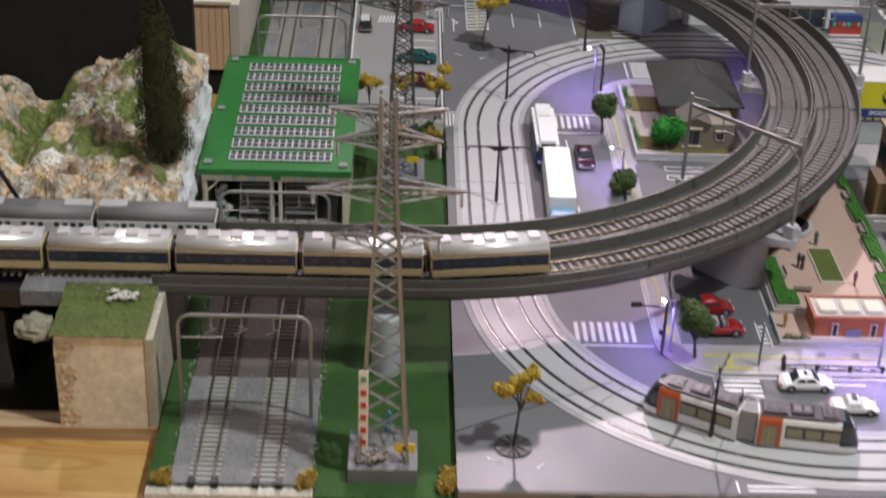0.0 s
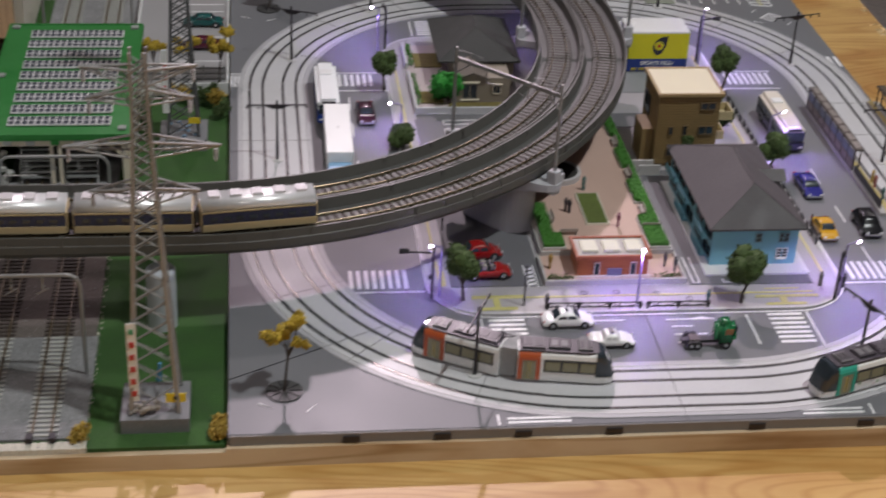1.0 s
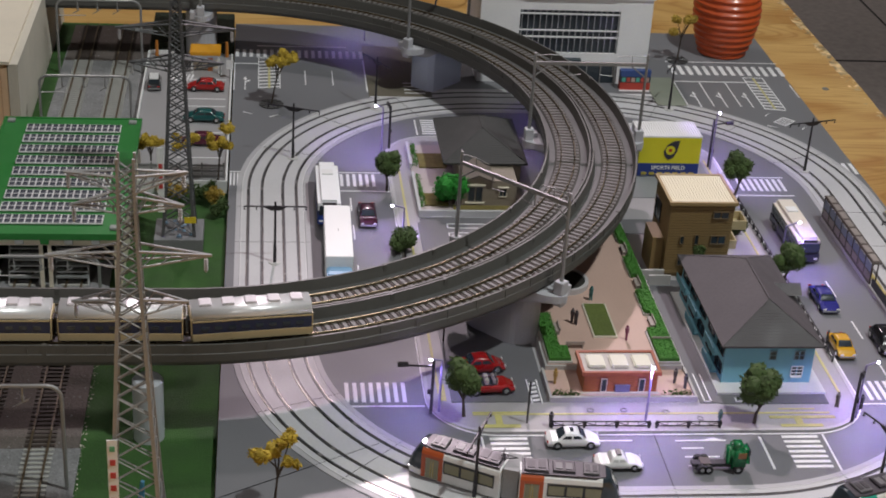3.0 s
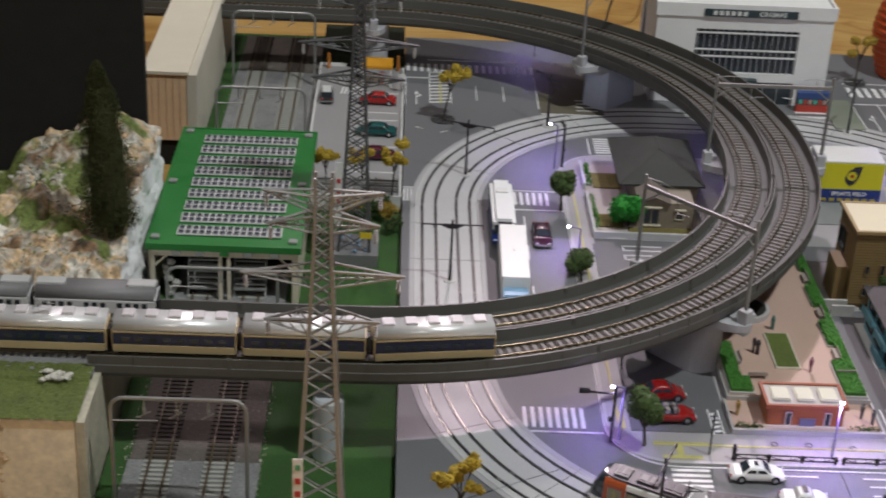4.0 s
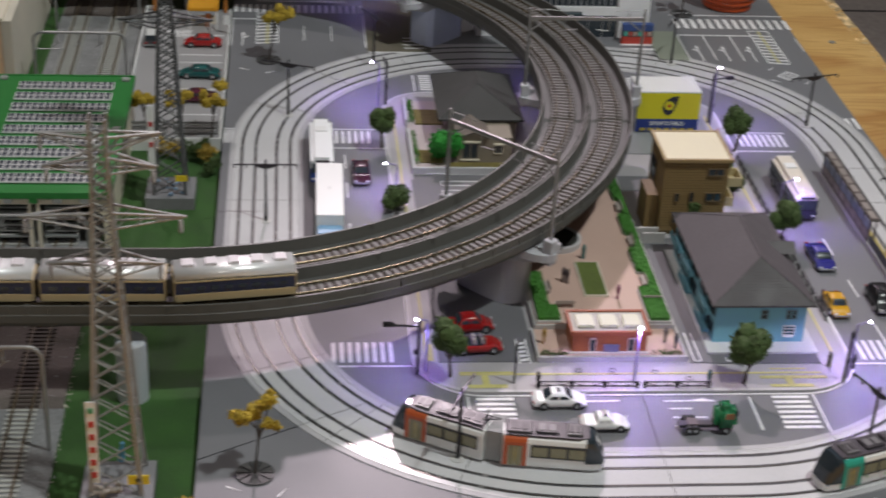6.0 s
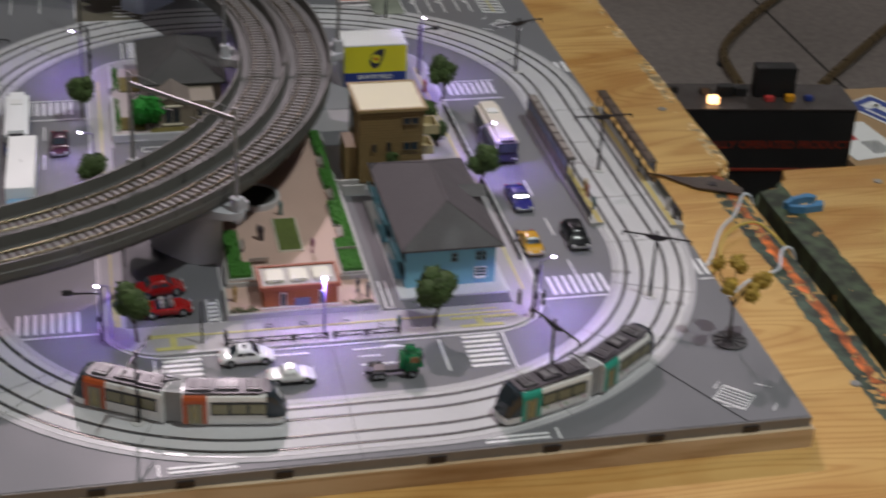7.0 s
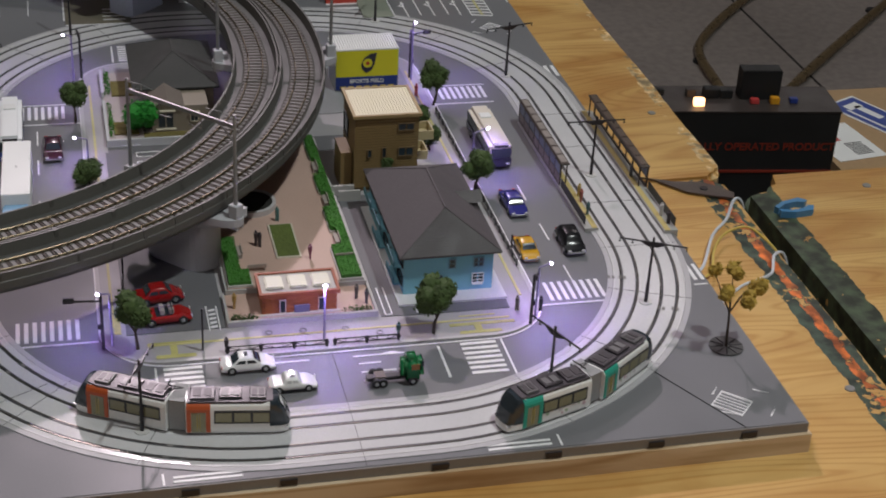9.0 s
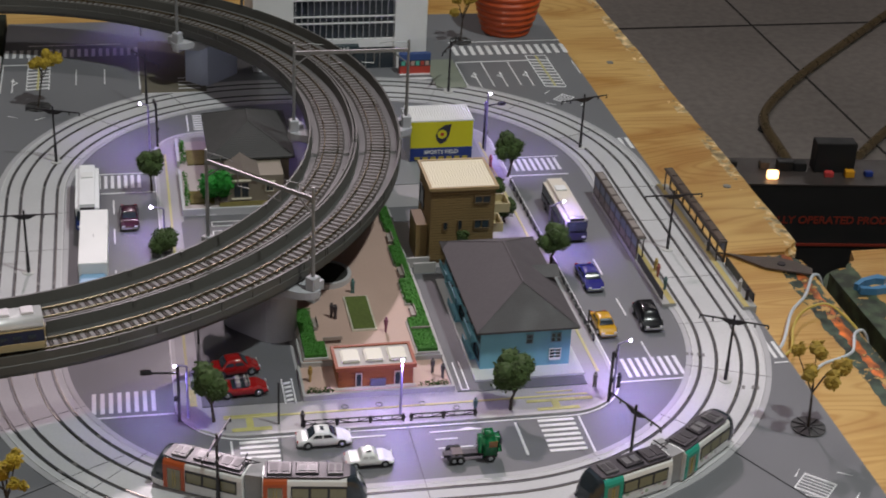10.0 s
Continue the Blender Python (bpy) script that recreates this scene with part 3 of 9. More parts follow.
# the lots within it
def lot(x0, x1, y0, y1, material, name="lot", z=0.0016):
    bb = bm_new()
    box(bb, x0, x1, y0, y1, 0.0008, z)
    return part(name, bb, material, block)


lot(0.135, 0.192, 0.14, 0.375, DARK_ASPHALT)
lot(0.284, 0.2965, 0.138, 0.3, DARK_ASPHALT)
lot(0.2965, 0.363, 0.137, 0.29, DARK_ASPHALT)
lot(0.137, 0.37, 0.36, 0.383, DARK_ASPHALT, z=0.0015)
lot(0.285, 0.37, 0.42, 0.51, mat("grey_lot", (0.24, 0.25, 0.26), 0.6, amt=0.1))
b = bm_new()
for x0, x1, y0, y1 in ((0.146, 0.36, 0.1265, 0.1282), (0.3725, 0.3742, 0.15, 0.49), (0.1275, 0.1292, 0.15, 0.49), (0.33, 0.352, 0.131, 0.1322)):
    box(b, x0, x1, y0, y1, 0.001, 0.0014)
part("tactile_paving", b, YELLOW_LINE, block, "faded yellow tactile paving")
for x0, x1, y0, y1 in ((0.146, 0.16, 0.384, 0.3852), (0.1555, 0.1835, 0.372, 0.3728), (0.1555, 0.1835, 0.3655, 0.3663), (0.1555, 0.1563, 0.3655, 0.3728), (0.1555, 0.1835, 0.358, 0.3588), (0.1555, 0.1835, 0.3515, 0.3523), (0.1555, 0.1563, 0.3515, 0.3588), (0.2865, 0.2873, 0.139, 0.17), (0.2905, 0.2913, 0.139, 0.17), (0.2865, 0.2913, 0.139, 0.1398), (0.306, 0.312, 0.1388, 0.1396), (0.306, 0.3068, 0.139, 0.143), (0.3112, 0.312, 0.139, 0.143)):
    mark([(x0, y0), (x1, y0), (x1, y1), (x0, y1)], WHITE_LINE, "bay_line", 0.0019, block)
for i in range(5):
    y = 0.14 + i * 0.0045
    mark([(0.1835, y), (0.1875, y + 0.001), (0.1875, y + 0.003), (0.1835, y + 0.002)], WHITE_LINE, "hatching", 0.0019, block)
for x in (0.1822, 0.1882):
    mark([(x, 0.138), (x + 0.0008, 0.138), (x + 0.0008, 0.164), (x, 0.164)], WHITE_LINE, "bay_line", 0.0019, block)

# ---- streets behind the loop ----
crosswalk(0.001, 0.114, 0.704, 0.722, 19, "y")
crosswalk(0.393, 0.498, 0.681, 0.703, 14, "y")


def ladder(x0, x1, y0, y1, n, rise):
    """Hatched median: two edge lines, slanting rungs, a yellow line along the middle."""
    rect(x0, x0 + 0.0009, y0, y1)
    rect(x1 - 0.0009, x1, y0, y1)
    rect(x0 + 0.0009, x1 - 0.0009, y1 - 0.0009, y1)
    step = (y1 - y0 - 0.004) / n
    for i in range(n):
        y = y0 + i * step
        mark([(x0 + 0.001, y), (x1 - 0.001, y + rise), (x1 - 0.001, y + rise + 0.0019), (x0 + 0.001, y + 0.0019)], z=0.00035)
    xm = (x0 + x1) / 2
    rect(xm - 0.0009, xm + 0.0009, y0, y1 - 0.001, YELLOW_LINE, z=0.00045)


def turn_arrow(x, y0, y1, side):
    """Lane arrow: shaft, head and a short bent branch."""
    rect(x - 0.0005, x + 0.0005, y0, y1 - 0.006)
    mark([(x - 0.0018, y1 - 0.0065), (x + 0.0018, y1 - 0.0065), (x, y1)])
    mark([(x + side * 0.0005, y1 - 0.014), (x + side * 0.0028, y1 - 0.011), (x + side * 0.0028, y1 - 0.0085), (x + side * 0.0005, y1 - 0.012)])
    mark([(x + side * 0.0022, y1 - 0.0125), (x + side * 0.0045, y1 - 0.0098), (x + side * 0.0022, y1 - 0.0072)])


ladder(0.021, 0.040, 0.630, 0.702, 9, 0.003)
rect(-0.0002, 0.021, 0.6865, 0.6879)
rect(0.0002, 0.0011, 0.625, 0.686)
turn_arrow(0.010, 0.626, 0.656, 1)
for x in (0.061, 0.0845):
    rect(x, x + 0.0009, 0.639, 0.672)
rect(0.113, 0.1142, 0.625, 0.7)
rect(0.02, 0.1, 0.7315, 0.7325)
ladder(0.456, 0.475, 0.602, 0.676, 10, -0.003)
rect(0.390, 0.456, 0.6633, 0.6647)
for x in (0.389, 0.412, 0.436):
    rect(x, x + 0.001, 0.607, 0.662)
for x in (0.401, 0.424, 0.447):
    turn_arrow(x, 0.605, 0.640, -1)
rect(0.393, 0.498, 0.7125, 0.7135)
rect(0.495, 0.4958, 0.63, 0.66)
rect(0.3, 0.36, 0.612, 0.6132)
for i in range(3):
    rect(0.335, 0.372, 0.616 + i * 0.011, 0.6205 + i * 0.011)
bm = bm_new()
box(bm, 0.362, 0.388, 0.605, 0.67, 0, 0.001)
part("island", bm, mat("island_green", (0.25, 0.27, 0.22), 0.7), street, "grey-green traffic island")

bm = bm_new()
box(bm, 0.1145, 0.168, 0.6135, 0.735, -0.0002, 0.0008)
plot = part("plot", bm, mat("plot_brown", (0.13, 0.115, 0.085), 0.65, amt=0.3, coarse=60), street, "dark brown printed building plot")
for k in range(4):
    rect(0.1455, 0.163, 0.622 + k * 0.0075, 0.6232 + k * 0.0075, name="bay_line", z=0.0011)
rect(0.1148, 0.1675, 0.6125, 0.6135, name="bay_line", z=0.0011)

# ---- grass module with the main-line tracks ----
bm = bm_new()
box(bm, -0.16, -0.0008, 0.0, 0.8, -0.0086, -0.0062)
lawn = structure("lawn", bm, GRASS, "dark green static-grass board beside the street", "grass")
bm = bm_new()
for x0, x1, y0, y1 in ((-0.145, -0.078, 0.008, 0.105), (-0.145, -0.078, 0.2, 0.735)):
    prism(bm, [(x0 - 0.003, y0), (x1 + 0.003, y0), (x1 + 0.003, y1), (x0 - 0.003, y1)], -0.007, -0.0048)
part("ballast", bm, BALLAST, lawn, "grey stone ballast")
# darker brown ballast on the two stretches that the viaducts cross
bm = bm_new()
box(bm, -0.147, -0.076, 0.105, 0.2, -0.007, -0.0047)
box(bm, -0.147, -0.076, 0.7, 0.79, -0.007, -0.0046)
part("ballast", bm, BALLAST_BROWN, lawn, "darker brown ballast below the viaducts")
rng = random.Random(3)
bm = bm_new()
for _ in range(2600):
    x, y = rng.uniform(-0.15, -0.073), rng.uniform(0.0, 0.78)
    s = rng.uniform(0.0004, 0.0009)
    if abs(x + 0.1115) < 0.008 or rng.random() < 0.6:
        vs = [bm.verts.new((x + rng.uniform(-s, s), y + rng.uniform(-s, s), -0.0048 + rng.uniform(-0.2, 1) * s)) for _ in range(4)]
        for f in ((0, 1, 2), (0, 2, 3), (0, 3, 1), (1, 3, 2)):
            bm.faces.new([vs[j] for j in f])
tagged(part("ballast_stones", bm, mat("ballast_chips", (0.36, 0.36, 0.37), 0.9, amt=0.4, island=0.3), lawn), kind="stuff")
# broken plaster lip along the front and crumbs beside the ballast
bm = bm_new()
nl = 70
lip = []
for i in range(nl + 1):
    x = -0.1595 + 0.0855 * i / nl
    y1 = 0.0058 + 0.0016 * noise.noise(Vector((i * 0.7, 1.0, 0)))
    z = -0.0052 + 0.0008 * noise.noise(Vector((i * 0.5, 6.0, 0)))
    lip.append([bm.verts.new(p) for p in ((x, -0.0006, -0.0086), (x, -0.0004 + 0.0007 * noise.noise(Vector((i * 0.9, 3.0, 0))), z - 0.0004), (x, 0.0035, z), (x, y1, z - 0.0002), (x, y1 + 0.0006, -0.0072))])
for p, q in zip(lip, lip[1:]):
    for j in range(4):
        bm.faces.new((p[j], q[j], q[j + 1], p[j + 1]))
part("plaster_lip", bm, mat("lip_plaster", (0.6, 0.56, 0.48), 0.7, amt=0.2, fine=500, coarse=120, bump=0.5, depth=0.0008), lawn, "broken white plaster edge")
rng = random.Random(14)
bm = bm_new()
for _ in range(420):
    y = rng.uniform(0.006, 0.27)
    x = rng.choice((-0.1485, -0.0752)) + rng.gauss(0, 0.0011)
    s = rng.uniform(0.0003, 0.0011)
    vs = [bm.verts.new((x + rng.uniform(-s, s), y + rng.uniform(-s, s), -0.0058 + rng.uniform(-0.2, 1) * s)) for _ in range(4)]
    for f in ((0, 1, 2), (0, 2, 3), (0, 3, 1), (1, 3, 2)):
        bm.faces.new([vs[j] for j in f])
tagged(part("plaster_crumbs", bm, MATS["lip_plaster"], lawn), kind="stuff")
me_sleeper = mesh_of("sleeper", bar_box(0.0165, 0.0021, 0.0009, bev=0.0002), SLEEPER_PALE)
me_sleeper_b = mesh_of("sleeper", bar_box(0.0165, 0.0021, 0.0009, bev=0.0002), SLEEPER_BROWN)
for xc in (-0.1305, -0.0975):
    tr = thing("railway_track", "straight model railway track with pale sleepers", "track", "main-line tracks", pose(xc, 0, -0.0048))
    for s in (-0.0049, 0.0049):
        bm = bm_new()
        box(bm, s - 0.0005, s + 0.0005, 0.007, 0.79, 0.0006, 0.0024)
        part("rail", bm, mat("weathered_rail", (0.13, 0.095, 0.06), 0.45, 0.3, amt=0.2), tr)
    y = 0.0105
    while y < 0.79:
        # dark brown sleepers on those same two stretches
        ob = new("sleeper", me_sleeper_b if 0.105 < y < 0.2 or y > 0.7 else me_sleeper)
        ob.parent, ob.location = tr, (0, y, 0)
        y += 0.0042 if y < 0.27 or y > 0.46 else 0.02
    for s in (-0.006, 0.006):
        part("rail_joiner", bar_box(0.0036, 0.006, 0.0032, s, 0.007, -0.0002, 0.0004), DARK_METAL, tr)

# ---- viaduct ----
VCX, VCY, VL, VR = -0.0245, 0.431, 0.0123, 0.2862
RZ = 0.0525


def via(r, x_start=-0.1685, x_end=-0.6, n=44):
    """The line of the viaduct at radius r from its start, round the curve, to its far end: x, y and the outward normal."""
    out = [(x_start, VCY - r, 0, -1)]
    k = 6
    out += [(x_start + (VCX - x_start) * i / k, VCY - r, 0, -1) for i in range(1, k)]
    for i in range(n + 1):
        a = radians(-90 + 90 * i / n)
        out.append((VCX + r * math.cos(a), VCY + r * math.sin(a), math.cos(a), math.sin(a)))
    for i in range(n + 1):
        a = radians(90 * i / n)
        out.append((VCX + r * math.cos(a), VCY + VL + r * math.sin(a), math.cos(a), math.sin(a)))
    out += [(VCX + (x_end - VCX) * i / k, VCY + VL + r, 0, 1) for i in range(1, k + 1)]
    return out


def along(r, s):
    """The place and heading at s metres along the track of radius r, from x = VCX on the near straight."""
    q = r * math.pi / 2
    if s < 0:
        return VCX + s, VCY - r, 0.0
    if s < q:
        a = s / r
        return VCX + r * math.sin(a), VCY - r * math.cos(a), a
    if s < q + VL:
        return VCX + r, VCY + s - q, math.pi / 2
    if s < 2 * q + VL:
        a = (s - VL) / r
        return VCX + r * math.sin(a), VCY + VL - r * math.cos(a), a
    return VCX - (s - 2 * q - VL), VCY + VL + r, math.pi


D = 0.0164
for nm, r in (("inner", VR - D), ("outer", VR + D)):
    v = thing("viaduct", f"dark grey concrete model viaduct carrying the {nm} track", "viaduct", "viaducts")
    v["kind"] = "structure"
    w, t = 0.0161, 0.0014
    zt, zf, zb = RZ + 0.0042, RZ - 0.0028, RZ - 0.0095
    b = bm_new()
    sweep(b, via(r), [(-w + 0.002, zb), (w - 0.002, zb), (w - 0.001, zb + 0.0025), (w - 0.0008, zf), (-w + 0.0008, zf), (-w + 0.001, zb + 0.0025)])
    part("deck", b, VIADUCT_BED, v)
    for s in (-1, 1):
        b = bm_new()
        prof = [(s * (w - t), zf - 0.001), (s * w, zf - 0.0035), (s * (w + 0.0002), zf + 0.0012), (s * (w - 0.0002), zf + 0.0016), (s * (w - 0.0002), zt), (s * (w - t), zt), (s * (w - t - 0.0009), zf + 0.0022), (s * (w - t - 0.0012), zf)]
        sweep(b, via(r), prof if s > 0 else prof[::-1])
        part("parapet", b, VIADUCT, v, "dark grey parapet wall")
        b = bm_new()
        length = 0.15 + r * math.pi + VL + 0.2
        for k in range(int(length / 0.021)):
            x, y, a = along(r, -0.14 + k * 0.021)
            m = Matrix.Translation((x, y, 0)) @ Matrix.Rotation(a, 4, "Z")
            box(b, -0.00014, 0.00014, -s * w - 0.00022, -s * w + 0.00022, zf - 0.001, zt - 0.0008, m)
        part("rib", b, VIADUCT, v)
    for s in (-1, 1):
        b = bm_new()
        sweep(b, via(r + s * 0.0049), [(-0.0003, RZ - 0.0016), (0.0003, RZ - 0.0016), (0.0003, RZ - 0.0002), (0.0001, RZ), (-0.0001, RZ), (-0.0003, RZ - 0.0002)])
        part("rail", b, STEEL, v, "shiny steel rail")
    b = bm_new()
    sweep(b, via(r), [(-0.0095, zf - 0.0004), (0.0095, zf - 0.0004), (0.0085, zf + 0.0006), (-0.0085, zf + 0.0006)])
    part("ballast_strip", b, mat("slab_bed", (0.06, 0.055, 0.05), 0.7, amt=0.2, coarse=60), v)
    me = mesh_of("sleeper", bar_box(0.0012, 0.0165, 0.0006), SLEEPER_BROWN)
    me2 = mesh_of("slab", bar_box(0.0024, 0.0158, 0.0009), SLEEPER)
    s, count = -0.144, 0
    while s < r * math.pi + VL + 0.12:
        x, y, a = along(r, s)
        count += 1
        if count < 290:
            ob = new("sleeper", me)
            ob.parent = v
            ob.matrix_basis = Matrix.Translation((x, y, zf + 0.0006)) @ Matrix.Rotation(a, 4, "Z")
            x, y, a = along(r, s + 0.0026)
            ob = new("slab", me2)
            ob.parent = v
            ob.matrix_basis = Matrix.Translation((x, y, zf + 0.0004)) @ Matrix.Rotation(a, 4, "Z")
        s += 0.0052
    b = bm_new()
    for s in (-0.068, 0.135, 0.175, 0.262, 0.33, r * math.pi / 2 + 0.09, r * math.pi / 2 + 0.19):
        x, y, a = along(r, s)
        m = Matrix.Translation((x, y, 0)) @ Matrix.Rotation(a, 4, "Z")
        for k in (-1, 1):
            box(b, -0.0012, 0.0012, k * (w - 0.001) - 0.0012, k * (w - 0.001) + 0.0012, zf, zt + 0.00015, m)
    part("joint_cover", b, VIADUCT, v, "dark joint block in the parapet")


def pier(angle, cy, reach, square=False):
    a = radians(angle)
    c, s = math.cos(a), math.sin(a)
    x, y = VCX + VR * c, cy + VR * s
    p = thing("viaduct_pier", "square viaduct pier with crosshead, shaft tinted pale blue for lamp light" if square else "grey oval concrete viaduct pier with crosshead", "pier", "viaduct piers", pose(x, y, 0, 0, 0, angle))
    b = bm_new()
    pts = []
    for ex, a0 in ((0.012, -90), (-0.012, 90)):
        pts += [(ex + 0.0135 * math.cos(radians(a0 + 180 * k / 12)), 0.0135 * math.sin(radians(a0 + 180 * k / 12))) for k in range(13)]
    if square:
        pts = [(0.023, -0.0085), (0.019, -0.0125), (-0.019, -0.0125), (-0.023, -0.0085), (-0.023, 0.0085), (-0.019, 0.0125), (0.019, 0.0125), (0.023, 0.0085)]
    prism(b, pts, -0.001, RZ - 0.018)
    # blue in the square shaft's colour stands in for LED light on it
    part("shaft", b, mat("pier_led_tint", (0.5, 0.55, 0.72), 0.5, amt=0.08) if square else PIER, p)
    b = bm_new()
    lower = [(0.021 * math.cos(k * math.tau / 32) * 1.25, 0.0135 * math.sin(k * math.tau / 32)) for k in range(32)]
    upper = [(math.copysign(abs(math.cos(k * math.tau / 32)) ** 0.6, math.cos(k * math.tau / 32)) * 0.046, 0.0125 * math.sin(k * math.tau / 32)) for k in range(32)]
    rings_ = [[b.verts.new((px, py, z)) for px, py in lo_] for lo_, z in ((lower, RZ - 0.021), (upper, RZ - 0.0145), (upper, RZ - 0.0097))]
    for r0, r1 in zip(rings_, rings_[1:]):
        for k in range(32):
            b.faces.new((r0[k], r0[(k + 1) % 32], r1[(k + 1) % 32], r1[k]))
    b.faces.new(rings_[0][::-1])
    b.faces.new(rings_[-1])
    part("crosshead", b, PIER, p)
    for sgn in ((-1, 1) if reach == 2 else (1,)):
        b = bm_new()
        cbox(b, sgn * 0.0415, 0, RZ - 0.0175, 0.0066, 0.0066, 0.0165)
        bevelled(b, 0.0005, 1)
        cbox(b, sgn * 0.0385, 0.006, RZ - 0.0125, 0.009, 0.006, 0.006)
        part("mast_base", b, PIER, p, "pale grey mast pedestal")
    return p


for ang, cy in ((-45.5, VCY), (0.3, VCY), (46, VCY + VL), (91, VCY + VL)):
    pier(ang, cy, 2, ang == 46)
    pt = thing("catenary_portal", "grey steel catenary portal over both viaduct tracks", "catenary portal", "catenary portals", pose(VCX + VR * math.cos(radians(ang)), cy + VR * math.sin(radians(ang)), RZ - 0.002, 0, 0, ang))
    for sgn in (-1, 1):
        b = bm_new()
        tube(b, (sgn * 0.0415, 0, 0), (sgn * 0.0415, 0, 0.03), 0.0013, 0.0012, 8)
        tube(b, (sgn * 0.0415, 0, 0.03), (sgn * 0.0415, 0, 0.06), 0.0011, 0.0009, 8)
        part("mast", b, GREY_METAL, pt)
    b = bm_new()
    box(b, -0.0415, 0.0415, -0.0007, 0.0007, 0.051, 0.0535)
    part("beam", b, GREY_METAL, pt)
    for sgn in (-1, 1):
        b = bm_new()
        tube(b, (sgn * 0.0415, 0, 0.042), (sgn * 0.03, 0, 0.051), 0.0006, n=5)
        tube(b, (sgn * 0.0164, 0, 0.051), (sgn * 0.0164, 0, 0.043), 0.0004, n=5)
        tube(b, (sgn * 0.0164, 0, 0.043), (sgn * 0.007, 0, 0.044), 0.0004, n=5)
        tube(b, (sgn * 0.03, 0, 0.0535), (sgn * 0.03, 0, 0.059), 0.0003, n=5)
        tube(b, (sgn * 0.0415, 0, 0.058), (sgn * 0.03, 0, 0.059), 0.0003, n=5)
        tube(b, (sgn * 0.02, 0, 0.058), (sgn * 0.03, 0, 0.059), 0.0003, n=5)
        part("bracket", b, GREY_METAL, pt)

for x, y in ((0.216, 0.131), (0.236, 0.131), (0.261, 0.129), (0.28, 0.122)):
    bm = bm_new()
    band(bm, [(x + 0.0016 * math.cos(i * math.tau / 16), y + 0.0016 * math.sin(i * math.tau / 16)) for i in range(16)], [(x + 0.0022 * math.cos(i * math.tau / 16), y + 0.0022 * math.sin(i * math.tau / 16)) for i in range(16)], 0.0008, 0.00145)
    part("manhole_ring", bm, PLATE_SIDE, street, "dark round manhole ring")

for x, y in ((0.4365, 0.1635), (0.4435, 0.162), (0.4555, 0.1235), (0.464, 0.1215)):
    bm = bm_new()
    for u in (-0.0014, 0.0014):
        cbox(bm, u, 0, 0.0003, 0.0018, 0.0034, 0.0004)
    bmesh.ops.transform(bm, matrix=pose(x, y, 0, 0, 0, math.degrees(math.atan2(y - LY0, x - LX1))), verts=bm.verts[:])
    part("rail_gap_block", bm, PLATE_SIDE, street, "dark insulating block in the tram track")
for x0, x1, y0, y1 in ((0.146, 0.178, 0.1285, 0.13), (0.1585, 0.1625, 0.1168, 0.1265), (0.15, 0.1725, 0.1135, 0.1168), (0.1283, 0.1322, 0.142, 0.16), (0.322, 0.362, 0.1215, 0.1242), (0.3365, 0.341, 0.1155, 0.1215), (0.3265, 0.352, 0.1128, 0.1155)):
    bm = bm_new()
    box(bm, x0, x1, y0, y1, 0.0008, 0.00135)
    part("paving_patch", bm, mat("ochre_print", (0.47, 0.44, 0.16), 0.55, amt=0.25, coarse=160), street, "faded ochre tactile patch")


# ---- lettering ----
def lettering(text, size, material, parent, m, name="lettering"):
    """Raised letters in the built-in font, centred, reading along x in the local xz plane."""
    cu = bpy.data.curves.new(name, "FONT")
    cu.body, cu.size, cu.extrude, cu.align_x, cu.align_y, cu.offset = text, size, 0.00012, "CENTER", "CENTER", size * 0.02
    tmp = bpy.data.objects.new("tmp", cu)
    scene.collection.objects.link(tmp)
    bpy.context.view_layer.update()
    me = bpy.data.meshes.new_from_object(tmp.evaluated_get(bpy.context.evaluated_depsgraph_get()))
    bpy.data.objects.remove(tmp)
    me.materials.clear()
    me.materials.append(material)
    ob = new(name, me)
    ob.parent = parent
    ob.matrix_basis = m
    return ob


# ---- tunnel end, mountain, backdrop ----
bm = bm_new()
box(bm, -0.214, -0.166, 0.064, 0.118, TZ, 0.047)
bevelled(bm, 0.0008, 1)
end_block = single("tunnel_block", bm, BLOCK, "plain pine end block below the viaduct abutment", "block")
bm = bm_new()
box(bm, -0.166, -0.1615, 0.0635, 0.2, TZ, 0.0462)
part("side_board", bm, mat("primed_board", (0.46, 0.43, 0.34), 0.7, amt=0.35, fine=300, coarse=45, bump=0.4), end_block, "greyish primed side board")
# flaked and pitted patch down one side of the front
bm = bm_new()
na, nb = 18, 52
sheet = [[bm.verts.new((-0.2143 + 0.02 * i / na, 0.0637 - 0.0011 * max(0, noise.noise(Vector((i * 0.45, j * 0.45, 3))) + 0.1), TZ + 0.062 * j / nb)) for i in range(na + 1)] for j in range(nb + 1)]
for j in range(nb):
    for i in range(na):
        if i < 6.5 + 6 * noise.noise(Vector((j * 0.13, 5.0, 1))) + 4 * noise.noise(Vector((j * 0.6, 2.0, 1))):
            bm.faces.new((sheet[j][i], sheet[j][i + 1], sheet[j + 1][i + 1], sheet[j + 1][i]))
part("flaked_patch", bm, mat("flaked_filler", (0.62, 0.48, 0.32), 0.85, amt=0.4, fine=420, coarse=150, bump=0.6, depth=0.001), end_block, "pitted brown filler patch")
rng = random.Random(11)
bm = bm_new()
n = 26
grid = [[bm.verts.new((-0.216 + 0.051 * i / n, 0.0625 + 0.052 * j / n, 0.0475 + 0.0012 * rng.random() + (0.002 if j > n * 0.7 else 0))) for i in range(n + 1)] for j in range(n + 1)]
for j in range(n):
    for i in range(n):
        bm.faces.new((grid[j][i], grid[j][i + 1], grid[j + 1][i + 1], grid[j + 1][i]))
